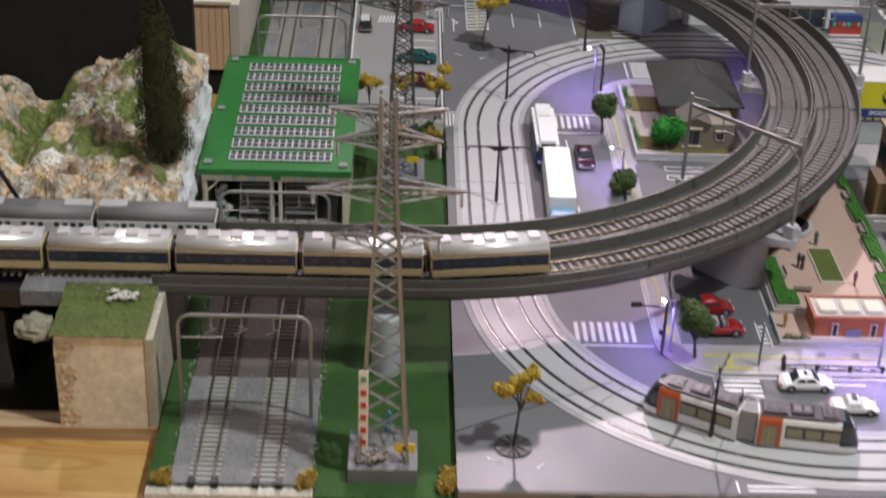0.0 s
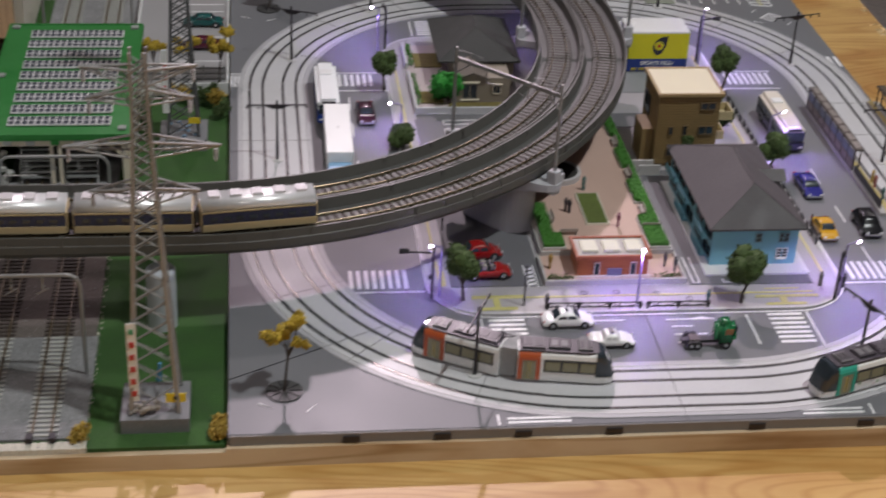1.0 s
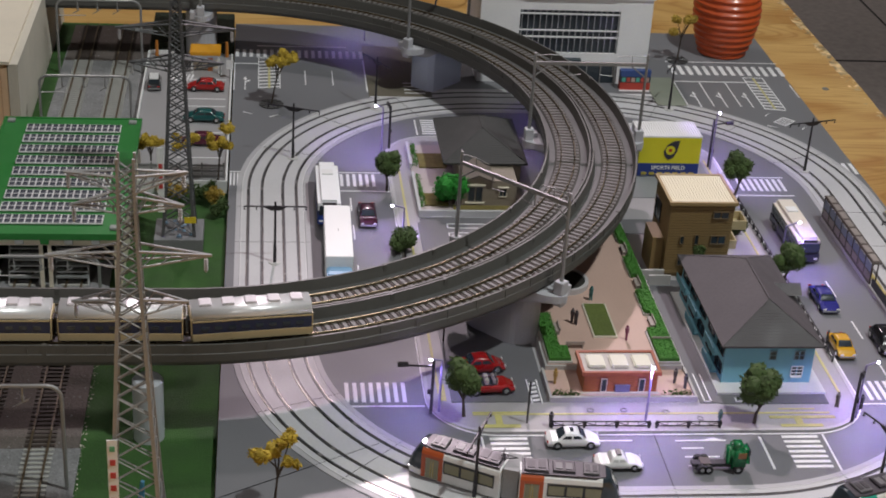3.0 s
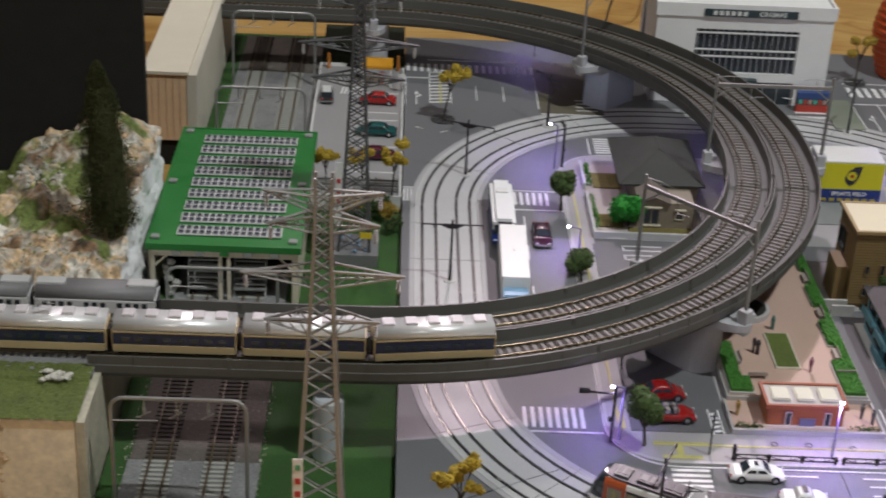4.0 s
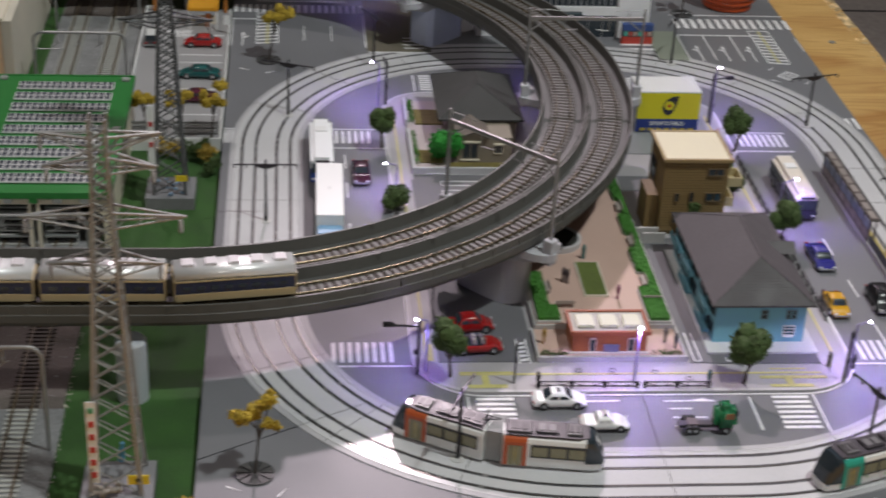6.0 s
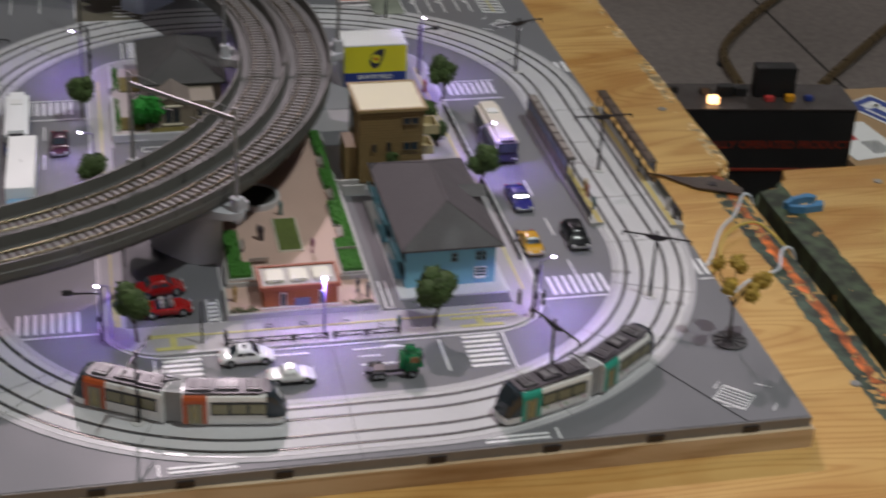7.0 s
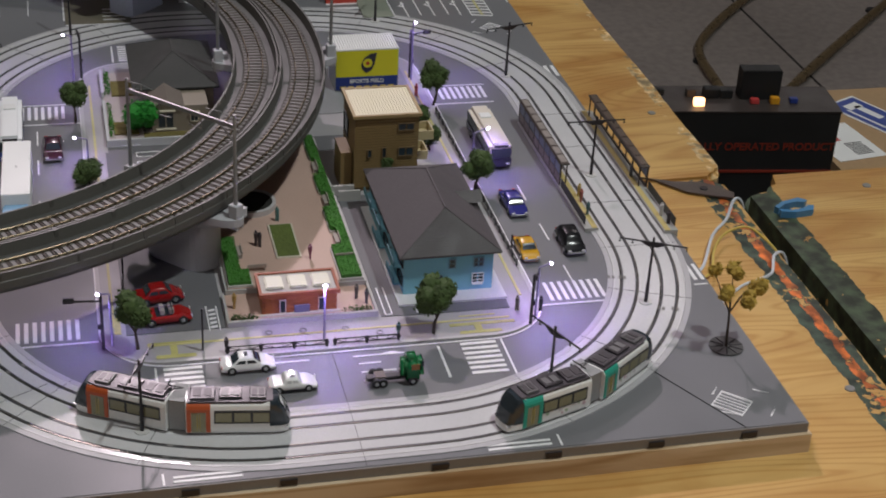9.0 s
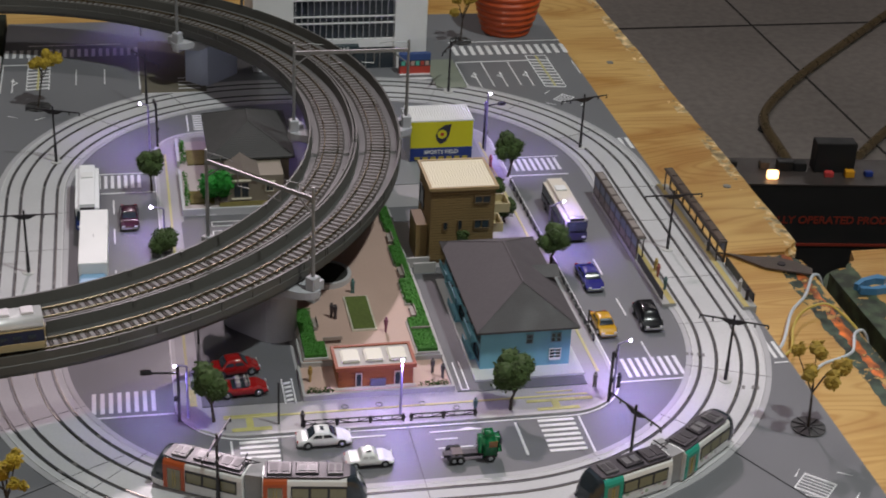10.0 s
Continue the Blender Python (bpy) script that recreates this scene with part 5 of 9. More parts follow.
for k in range(12):
    bm = bm_new()
    ball(bm, (rng.uniform(-0.01, 0.01), rng.uniform(-0.013, 0.006), 0.002 + rng.uniform(0, 0.004)), rng.uniform(0.0007, 0.002), 1, 0.7, 0.3, rng)
    part("rubble_stone", bm, mat("blue_rubble", (0.2, 0.3, 0.42), 0.7, amt=0.5, per_object=0.4), p2)
bm = bm_new()
box(bm, -0.0135, -0.009, -0.012, -0.0114, 0.02, 0.068)
s2 = part("notice_board", bm, WHITE, p2, "white notice strip with red marks")
for k in range(3):
    bm = bm_new()
    cbox(bm, -0.0112, -0.0122, 0.038 + k * 0.0075, 0.0026, 0.0004, 0.0032)
    part("red_mark", bm, MATS["sign_red"], s2)
bm = bm_new()
box(bm, 0.004, 0.012, -0.0125, -0.012, 0.012, 0.0165)
part("warning_plate", bm, MATS["sign_yellow"], p2, "yellow warning plate")
tank = thing("water_tank", "pale grey upright cylindrical tank on the grass", "tank", m=pose(-0.0385, 0.118, -0.0063))
bm = bm_new()
tube(bm, (0, 0, 0), (0, 0, 0.0375), 0.0086, 0.0086, 32)
part("drum", bm, mat("tank_pale", (0.5, 0.53, 0.57), 0.45, amt=0.1), tank)
bm = bm_new()
tube(bm, (0, 0, 0.0375), (0, 0, 0.0388), 0.0086, 0.0076, 32)
part("lid", bm, MATS["tank_pale"], tank)

# ---- cabinet behind the station ----
cab = thing("wooden_box", "veneered wooden box with a pale top behind the layout", "box")
bm = bm_new()
box(bm, -0.2, -0.169, 0.525, 0.74, 0.003, 0.058)
part("carcass", bm, CABINET, cab, "peach-brown veneered front")
for x in (-0.1955, -0.1905, -0.1848, -0.1795, -0.1742):
    bm = bm_new()
    box(bm, x, x + 0.0003, 0.5247, 0.5252, 0.0035, 0.0575)
    part("veneer_seam", bm, mat("veneer_seam", (0.52, 0.29, 0.16), 0.6), cab)
bm = bm_new()
box(bm, -0.2, -0.169, 0.527, 0.738, TZ, 0.003)
part("plinth", bm, BLACK, cab, "black recessed plinth")
bm = bm_new()
box(bm, -0.203, -0.167, 0.5235, 0.74, 0.058, 0.0605)
part("top_board", bm, CABINET_TOP, cab, "pale birch top")
bm = bm_new()
box(bm, -0.1685, -0.1608, 0.5245, 0.82, TZ, 0.058)
part("side_panel", bm, CABINET_SIDE, cab, "greyish raw side board")


# ---- town ----
def windowed(parent, x0, x1, z0, z1, y, n=1, m=None, pane=None, frame_mat=None, depth=0.0007, sill=False, mull=0):
    """A framed window in the local xz plane at y, facing -y: frame, panes and mullions."""
    m = m or Matrix()
    w = part("window", _frame(x0, x1, z0, z1, y, depth, m), frame_mat or DARK_METAL, parent)
    step = (x1 - x0) / n
    t = min(0.0005, step * 0.12)
    for i in range(n):
        b_ = bm_new()
        box(b_, x0 + i * step + t, x0 + (i + 1) * step - t, y - depth * 0.35, y - depth * 0.2, z0 + t, z1 - t, m)
        part("pane", b_, pane or DARK_GLASS, w)
    for k in range(1, mull + 1):
        z = z0 + (z1 - z0) * k / (mull + 1)
        b_ = bm_new()
        box(b_, x0, x1, y - depth * 0.9, y - depth * 0.1, z - 0.00018, z + 0.00018, m)
        part("mullion", b_, frame_mat or DARK_METAL, w)
    return w


def _frame(x0, x1, z0, z1, y, depth, m):
    b_ = bm_new()
    t = min(0.0005, (x1 - x0) * 0.12)
    for a in ((x0, x1, z0, z0 + t), (x0, x1, z1 - t, z1), (x0, x0 + t, z0 + t, z1 - t), (x1 - t, x1, z0 + t, z1 - t)):
        box(b_, a[0], a[1], y - depth, y + 0.0002, a[2], a[3], m)
    return b_


EAST = Matrix.Rotation(radians(90), 4, "Z")      # turns a -y face to +x
WEST = Matrix.Rotation(radians(-90), 4, "Z")


def hip_roof(x0, x1, y0, y1, z0, z1, inset, material, parent, back=None):
    """A hipped roof: eave slab, four slopes with stepped tile courses."""
    b_ = bm_new()
    box(b_, x0, x1, y0, y1, z0 - 0.0012, z0)
    roof_ = part("roof", b_, material, parent)
    xm = (x0 + x1) / 2
    A, B, C, Dd = Vector((x0, y0, z0)), Vector((x1, y0, z0)), Vector((x1, y1, z0)), Vector((x0, y1, z0))
    R0, R1 = Vector((xm, y0 + inset, z1)), Vector((xm, y1 - (back or inset), z1))
    n = 16
    for name, lo0, lo1, hi0, hi1 in (("slope", A, B, R0, R0), ("slope", B, C, R0, R1), ("slope", C, Dd, R1, R1), ("slope", Dd, A, R1, R0)):
        b_ = bm_new()
        nrm = (lo1 - lo0).cross(hi0 - lo0).normalized() * 0.00016
        rows_ = []
        for k in range(n + 1):
            t = k / n
            p, q = lo0.lerp(hi0, t), lo1.lerp(hi1, t)
            rows_.append((b_.verts.new(p + nrm * 0.1), b_.verts.new(q + nrm * 0.1)))
            if k < n:
                rows_.append((b_.verts.new(p + nrm), b_.verts.new(q + nrm)))
        for r0, r1 in zip(rows_, rows_[1:]):
            b_.faces.new((r0[0], r0[1], r1[1], r1[0]))
        me = bpy.data.meshes.new(name)
        b_.to_mesh(me)
        b_.free()
        me.materials.append(material)
        ob = new(name, me)
        ob.parent = roof_
    b_ = bm_new()
    wire(b_, [R0, R1] if (R1 - R0).length > 1e-4 else [R0, R0 + Vector((0, 0, 0.0003))], 0.0006, 6)
    for a, c in ((A, R0), (B, R0), (C, R1), (Dd, R1)):
        wire(b_, [a, c], 0.0004, 5)
    part("ridge", b_, material, roof_)
    return roof_


# blue house
BLUE = mat("house_blue", (0.2, 0.46, 0.56), 0.55, amt=0.05)
SLATE = mat("slate_roof", (0.08, 0.071, 0.077), 0.6, amt=0.14, fine=500, coarse=60)
bh = thing("house", "two-storey pale blue house with a dark hipped roof", "house", "houses")
bm = bm_new()
box(bm, 0.3015, 0.357, 0.1585, 0.268, 0.0016, 0.0295)
part("wall", bm, BLUE, bh)
bm = bm_new()
box(bm, 0.2965, 0.364, 0.147, 0.272, 0.0014, 0.0028)
part("foundation", bm, mat("pale_slab", (0.62, 0.62, 0.62), 0.55, amt=0.06), bh, "pale concrete foundation slab")
hip_roof(0.2978, 0.361, 0.1545, 0.2725, 0.0305, 0.0515, 0.0215, SLATE, bh, 0.044)
b = bm_new()
extrude_profile(b, [(-0.007, 0), (0.007, 0), (0, 0.0055)], 0, 0.02)
bmesh.ops.transform(b, matrix=Matrix.Translation((0.342, 0.214, 0.0362)) @ Matrix.Rotation(radians(-90), 4, "Z"), verts=b.verts[:])
part("dormer", b, SLATE, bh)
windowed(bh, 0.329, 0.3335, 0.019, 0.0255, 0.1585, 1, frame_mat=mat("window_trim", (0.17, 0.28, 0.34), 0.5), mull=1)
windowed(bh, 0.3445, 0.351, 0.019, 0.0255, 0.1585, 2, frame_mat=MATS["window_trim"], mull=1)
windowed(bh, 0.344, 0.3515, 0.0075, 0.0145, 0.1585, 2, frame_mat=WHITE, mull=2)
bm = bm_new()
box(bm, 0.3445, 0.351, 0.1573, 0.1587, 0.0066, 0.0074)
part("window_sill", bm, WHITE, bh)
bm = bm_new()
box(bm, 0.3185, 0.3255, 0.1578, 0.1586, 0.0028, 0.0145)
part("door", bm, mat("door_dark", (0.06, 0.08, 0.1), 0.5), bh, "dark front door")
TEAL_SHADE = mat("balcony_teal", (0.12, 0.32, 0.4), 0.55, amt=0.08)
for y in (0.168, 0.19, 0.212, 0.236, 0.256):
    for z in (0.004, 0.0165):
        m = Matrix.Translation((0.3015, y, 0)) @ WEST
        windowed(bh, -0.007, 0.007, z + 0.003, z + 0.0105, 0, 2, m)
for y, z in ((0.18, 0.0155), (0.225, 0.0155), (0.18, 0.0035), (0.225, 0.0035), (0.255, 0.0155)):
    bm = bm_new()
    box(bm, 0.2975, 0.3015, y - 0.011, y + 0.011, z, z + 0.001)
    bal = part("balcony", bm, BLUE, bh)
    bm = bm_new()
    box(bm, 0.2971, 0.2978, y - 0.011, y + 0.011, z + 0.001, z + 0.0052)
    part("balcony_front", bm, TEAL_SHADE, bal)
windowed(bh, 0.185, 0.197, 0.012, 0.019, -0.357, 2, EAST)
windowed(bh, 0.225, 0.237, 0.012, 0.019, -0.357, 2, EAST)

# tan tower house
TAN = mat("tan_boarding", (0.24, 0.16, 0.065), 0.55, amt=0.1)
TANH = 0.0575
th = thing("house", "three-storey tan boarded house with a flat cream roof", "house", "houses")
bm = bm_new()
box(bm, 0.2965, 0.3395, 0.2965, 0.339, 0.0016, TANH - 0.0015)
part("wall", bm, mat("tan_joint", (0.1, 0.065, 0.025), 0.7), th)
for k in range(26):
    bm = bm_new()
    z = 0.004 + k * 0.002
    for a in ((0.2962, 0.3398, 0.29635, 0.2966), (0.3394, 0.33965, 0.2966, 0.3393), (0.29635, 0.2966, 0.2966, 0.3393)):
        box(bm, *a, z, z + 0.00165)
    part("board", bm, TAN, th)
bm = bm_new()
for a in ((0.2945, 0.3415, 0.2945, 0.2965), (0.2945, 0.3415, 0.339, 0.341), (0.2945, 0.2965, 0.2965, 0.339), (0.3395, 0.3415, 0.2965, 0.339)):
    box(bm, *a, TANH - 0.0016, TANH + 0.0006)
part("parapet", bm, mat("tan_trim", (0.34, 0.24, 0.11), 0.5, amt=0.08), th, "tan parapet trim")
bm = bm_new()
box(bm, 0.2965, 0.3395, 0.2965, 0.339, TANH - 0.0015, TANH)
rf = part("roof", bm, mat("cream_roof", (0.72, 0.66, 0.5), 0.6, amt=0.05), th, "cream ribbed flat roof")
for k in range(21):
    bm = bm_new()
    box(bm, 0.2978 + k * 0.002, 0.2985 + k * 0.002, 0.2967, 0.3388, TANH, TANH + 0.0003)
    part("seam", bm, MATS["cream_roof"], rf)
for x0, x1, z0, z1 in ((0.3255, 0.3365, 0.0455, 0.051), (0.326, 0.3365, 0.0265, 0.033), (0.305, 0.3078, 0.0265, 0.0325), (0.315, 0.3178, 0.026, 0.0335), (0.305, 0.312, 0.01, 0.016)):
    windowed(th, x0, x1, z0, z1, 0.296, 2 if x1 - x0 > 0.005 else 1, frame_mat=mat("tan_frame", (0.16, 0.11, 0.06), 0.5))
for y, z in ((0.311, 0.034), (0.325, 0.012)):
    bm = bm_new()
    for a in ((0.3398, 0.352, y - 0.008, y + 0.008, 0, 0.001), (0.3512, 0.352, y - 0.008, y + 0.008, 0.001, 0.0065), (0.3398, 0.3512, y - 0.008, y - 0.0072, 0.001, 0.0065), (0.3398, 0.3512, y + 0.0072, y + 0.008, 0.001, 0.0065)):
        box(bm, *a[:4], z + a[4], z + a[5])
    part("balcony", bm, mat("balcony_cream", (0.5, 0.42, 0.24), 0.55), th, "cream balcony")
windowed(th, 0.303, 0.317, 0.036, 0.044, -0.3395, 2, EAST)
windowed(th, -0.335, -0.32, 0.03, 0.045, 0.2962, 2, WEST)
bm = bm_new()
box(bm, 0.288, 0.2955, 0.302, 0.326, 0.0016, 0.028)
part("annex", bm, TAN, th, "narrow tan annex")
bm = bm_new()
for a in ((0.276, 0.2955, 0.2905, 0.2925), (0.276, 0.278, 0.2925, 0.345), (0.2835, 0.2985, 0.283, 0.2845)):
    box(bm, *a, 0.0016, 0.009)
single("garden_wall", bm, mat("wall_grey", (0.42, 0.41, 0.4), 0.6, amt=0.1), "low grey rendered garden wall", "wall", kind="structure")

# sports shop with the yellow sign
sp = thing("shop", "white box shop with a yellow and blue sign front", "shop")
bm = bm_new()
box(bm, 0.3115, 0.3605, 0.458, 0.487, 0.0016, 0.0345)
part("wall", bm, mat("shop_white", (0.6, 0.62, 0.66), 0.55, amt=0.05), sp)
bm = bm_new()
ridges = [(0.3112 + k * 0.00198 + dx, z) for k in range(25) for dx, z in ((0, 0.0349), (0.0005, 0.0357), (0.00148, 0.0357))]
extrude_profile(bm, [(0.3112, 0.0345), (0.3607, 0.0345), (0.3607, 0.0349)] + ridges[::-1], 0.4575, 0.4875)
part("roof", bm, WHITE, sp, "white corrugated roof")
bm = bm_new()
box(bm, 0.312, 0.36, 0.4572, 0.458, 0.0132, 0.0342)
part("sign_yellow", bm, mat("yellow_sign", (0.72, 0.66, 0.02), 0.4, amt=0.03), sp, "yellow sign panel")
bm = bm_new()
box(bm, 0.312, 0.36, 0.4572, 0.458, 0.0025, 0.0132)
part("sign_blue", bm, mat("blue_sign", (0.02, 0.045, 0.24), 0.4, amt=0.04), sp, "dark blue sign panel")
bm = bm_new()
pts = [(1.28 * u, 1.28 * v) for u, v in ((-0.0042, -0.001), (-0.0035, -0.004), (-0.001, -0.0065), (0.002, -0.005), (0.004, -0.001), (0.0052, 0.0062), (0.001, 0.0056), (-0.0025, 0.003))]
prism(bm, pts, 0, 0.0003)
bmesh.ops.transform(bm, matrix=pose(0.3365, 0.4571, 0.0245, 90), verts=bm.verts[:])
part("emblem", bm, mat("emblem_black", (0.03, 0.03, 0.05), 0.4), sp, "dark leaf-shaped emblem")
for r, mm, yy in ((0.0037, MATS["yellow_sign"], 0.4567), (0.0014, mat("emblem_red", (0.5, 0.04, 0.02), 0.4), 0.4564)):
    bm = bm_new()
    tube(bm, (0.3362, 0.457, 0.0243), (0.3362, yy, 0.0243), r, r, 16)
    part("emblem_dot", bm, mm, sp)
lettering("SPORTS FIELD", 0.0043, WHITE, sp, pose(0.336, 0.457, 0.0094, 90))
for k in range(7):
    bm = bm_new()
    cbox(bm, 0.3175 + k * 0.0062, 0.457, 0.0035, 0.0042, 0.0004, 0.0022)
    part("sign_bar", bm, mat("gold_letters", (0.45, 0.36, 0.06), 0.4), sp)

# grey house with its garden
gh = thing("house", "grey-brown single-storey house with a dark hipped roof", "house", "houses")
bm = bm_new()
box(bm, 0.1695, 0.2165, 0.432, 0.504, 0.0016, 0.0245)
part("wall", bm, mat("house_taupe", (0.24, 0.205, 0.16), 0.6, amt=0.1), gh)
hip_roof(0.1575, 0.2205, 0.4265, 0.5105, 0.025, 0.041, 0.03, mat("grey_roof", (0.043, 0.044, 0.043), 0.65, amt=0.14, fine=500), gh)
bm = bm_new()
box(bm, 0.1695, 0.2095, 0.402, 0.432, 0.0016, 0.0222)
part("front_bay", bm, MATS["house_taupe"], gh)
bm = bm_new()
prism(bm, [(0.1685, 0.0218), (0.1805, 0.0266), (0.1925, 0.0218), (0.1925, 0.0228), (0.1805, 0.0277), (0.1685, 0.0228)], 0.0, 0.033)
bmesh.ops.transform(bm, matrix=Matrix(((1, 0, 0, 0), (0, 0, 1, 0.3995), (0, 1, 0, 0), (0, 0, 0, 1))), verts=bm.verts[:])
bmesh.ops.recalc_face_normals(bm, faces=bm.faces[:])
part("porch_gable", bm, mat("gable_brown", (0.13, 0.11, 0.09), 0.6, amt=0.1), gh, "brown porch gable")
bm = bm_new()
prism(bm, [(0.171, 0.0216), (0.19, 0.0216), (0.1805, 0.026)], 0.0, 0.0012)
bmesh.ops.transform(bm, matrix=Matrix(((1, 0, 0, 0), (0, 0, 1, 0.4012), (0, 1, 0, 0), (0, 0, 0, 1))), verts=bm.verts[:])
bmesh.ops.recalc_face_normals(bm, faces=bm.faces[:])
part("gable_end", bm, MATS["house_taupe"], gh)
windowed(gh, 0.1735, 0.1847, 0.0055, 0.0175, 0.402, 2, frame_mat=mat("taupe_frame", (0.2, 0.18, 0.15), 0.5))
windowed(gh, 0.1965, 0.2025, 0.0095, 0.0165, 0.402, 2, frame_mat=CREAM)
for x0, x1, z in ((0.172, 0.1862, 0.0045), (0.1955, 0.2035, 0.017)):
    bm = bm_new()
    box(bm, x0, x1, 0.4, 0.402, z, z + 0.0008)
    part("sill", bm, CREAM, gh, "pale sill")
windowed(gh, -0.49, -0.475, 0.008, 0.017, 0.1695, 2, WEST)
bm = bm_new()
box(bm, 0.1725, 0.186, 0.3995, 0.402, 0.0188, 0.0196)
part("canopy", bm, CREAM, gh, "pale door canopy")
yard = thing("front_garden", "walled front garden with planted beds", "garden", m=pose(0, 0, 0))
bm = bm_new()
box(bm, 0.1375, 0.2165, 0.386, 0.51, 0.0009, 0.0024)
part("paving", bm, mat("yard_paving", (0.46, 0.39, 0.39), 0.6, amt=0.1), yard)
for a in ((0.1365, 0.2165, 0.3845, 0.3865), (0.1365, 0.1385, 0.3865, 0.452), (0.1365, 0.1385, 0.466, 0.508)):
    bm = bm_new()
    box(bm, *a, 0.0009, 0.0062)
    part("garden_wall", bm, mat("garden_wall_pale", (0.52, 0.52, 0.54), 0.6, amt=0.08), yard)
for a in ((0.1425, 0.16, 0.4, 0.42), (0.144, 0.1655, 0.466, 0.492), (0.163, 0.21, 0.3895, 0.4)):
    bm = bm_new()
    box(bm, *a, 0.0022, 0.0034)
    part("flower_bed", bm, mat("bed_soil", (0.16, 0.13, 0.04), 0.9, amt=0.4, fine=300, bump=0.6), yard, "ochre planted bed")
rng = random.Random(33)
for x0, x1, y0, y1, z in ((0.1395, 0.1425, 0.395, 0.448, 0.003), (0.1395, 0.143, 0.468, 0.506, 0.003)):
    bm = bm_new()
    for k in range(240):
        p = Vector((rng.uniform(x0, x1), rng.uniform(y0, y1), z + rng.uniform(0, 0.0045)))
        vs = [bm.verts.new(p + Vector((rng.uniform(-1, 1), rng.uniform(-1, 1), rng.uniform(-1, 1))) * 0.0012) for _ in range(3)]
        bm.faces.new(vs)
    part("hedge", bm, HEDGE, yard, "clipped bright green hedge")
tree(0.1635, 0.404, 0.003, 0.0255, 0.0145, LEAF_BRIGHT, "bright green plastic garden tree", "garden trees", 41, count=900, leaf=0.0019, stem=0.3)

# garden square
PINKP = mat("pink_paving", (0.52, 0.36, 0.3), 0.55, amt=0.08)
GZ = 0.0065
sq = thing("garden_square", "raised public garden with pink paving and hedges", "garden")
bm = bm_new()
prism(bm, [(0.1955, 0.173), (0.2815, 0.173), (0.2815, 0.372), (0.215, 0.372), (0.1955, 0.3)], 0.001, GZ - 0.0006)
part("retaining_wall", bm, mat("garden_render", (0.42, 0.41, 0.4), 0.6, amt=0.1), sq, "grey rendered retaining wall")
bm = bm_new()
prism(bm, [(0.197, 0.1745), (0.28, 0.1745), (0.28, 0.371), (0.2155, 0.371), (0.197, 0.3)], GZ - 0.001, GZ)
part("paving", bm, PINKP, sq, "pink paving")
bm = bm_new()
box(bm, 0.194, 0.2815, 0.1415, 0.173, 0.0009, 0.003)
part("forecourt", bm, PINKP, sq, "pink paved forecourt")
for a in ((0.193, 0.2825, 0.1395, 0.1415), (0.193, 0.1945, 0.1415, 0.173), (0.281, 0.2825, 0.1415, 0.173)):
    bm = bm_new()
    box(bm, *a, 0.0009, 0.0047)
    part("low_wall", bm, MATS["garden_render"], sq, "low grey wall")


def hedge_bed(pts, seed, count, z0=GZ, h=0.0024):
    bb = bm_new()
    prism(bb, pts, z0 - 0.0005, z0 + 0.0013)
    bed = part("hedge_bed", bb, mat("bed_rim", (0.5, 0.49, 0.47), 0.6), sq, "pale-rimmed hedge bed")
    cx, cy = sum(p[0] for p in pts) / len(pts), sum(p[1] for p in pts) / len(pts)
    bb = bm_new()
    prism(bb, [(p[0] + (0.001 if p[0] < cx else -0.001), p[1] + (0.001 if p[1] < cy else -0.001)) for p in pts], z0, z0 + 0.0034)
    part("hedge_core", bb, mat("hedge_core", (0.05, 0.18, 0.025), 0.9, amt=0.5, fine=700, bump=0.8, depth=0.001), sq, "dense green hedge")
    r_ = random.Random(seed)
    xs, ys = [p[0] for p in pts], [p[1] for p in pts]
    bb = bm_new()
    for _ in range(count):
        x, y = r_.uniform(min(xs) + 0.0012, max(xs) - 0.0012), r_.uniform(min(ys) + 0.0012, max(ys) - 0.0012)
        inside = False
        for i in range(len(pts)):
            (xa, ya), (xb, yb) = pts[i], pts[i - 1]
            if (ya > y) != (yb > y) and x < (xb - xa) * (y - ya) / (yb - ya) + xa:
                inside = not inside
        if not inside:
            continue
        p = Vector((x, y, z0 + 0.0016 + r_.uniform(0, h)))
        vs = [bb.verts.new(p + Vector((r_.uniform(-1, 1), r_.uniform(-1, 1), r_.uniform(-1, 1))) * 0.0007) for _ in range(3)]
        bb.faces.new(vs)
    tagged(part("hedge", bb, HEDGE, sq, "bright green hedge leaves"), kind="stuff")


hedge_bed([(0.2655, 0.174), (0.28, 0.174), (0.28, 0.37), (0.272, 0.37), (0.272, 0.335), (0.276, 0.335), (0.276, 0.31), (0.2705, 0.31), (0.2705, 0.285), (0.2755, 0.285), (0.2755, 0.262), (0.269, 0.262), (0.269, 0.233), (0.274, 0.233), (0.274, 0.212), (0.2655, 0.212)], 1, 16000)
hedge_bed([(0.1972, 0.1748), (0.2125, 0.1748), (0.2125, 0.19), (0.207, 0.19), (0.207, 0.232), (0.1972, 0.232)], 2, 5600)
bm = bm_new()
box(bm, 0.231, 0.2465, 0.205, 0.247, GZ - 0.0005, GZ + 0.0012)
part("lawn_kerb", bm, mat("cream_kerb", (0.62, 0.58, 0.48), 0.6), sq, "cream kerb round the lawn")
bm = bm_new()
box(bm, 0.232, 0.2455, 0.206, 0.246, GZ + 0.0008, GZ + 0.0016)
part("lawn", bm, mat("lawn_green", (0.1, 0.13, 0.03), 0.9, amt=0.4, fine=600, bump=0.6, depth=0.001), sq, "mown lawn patch")
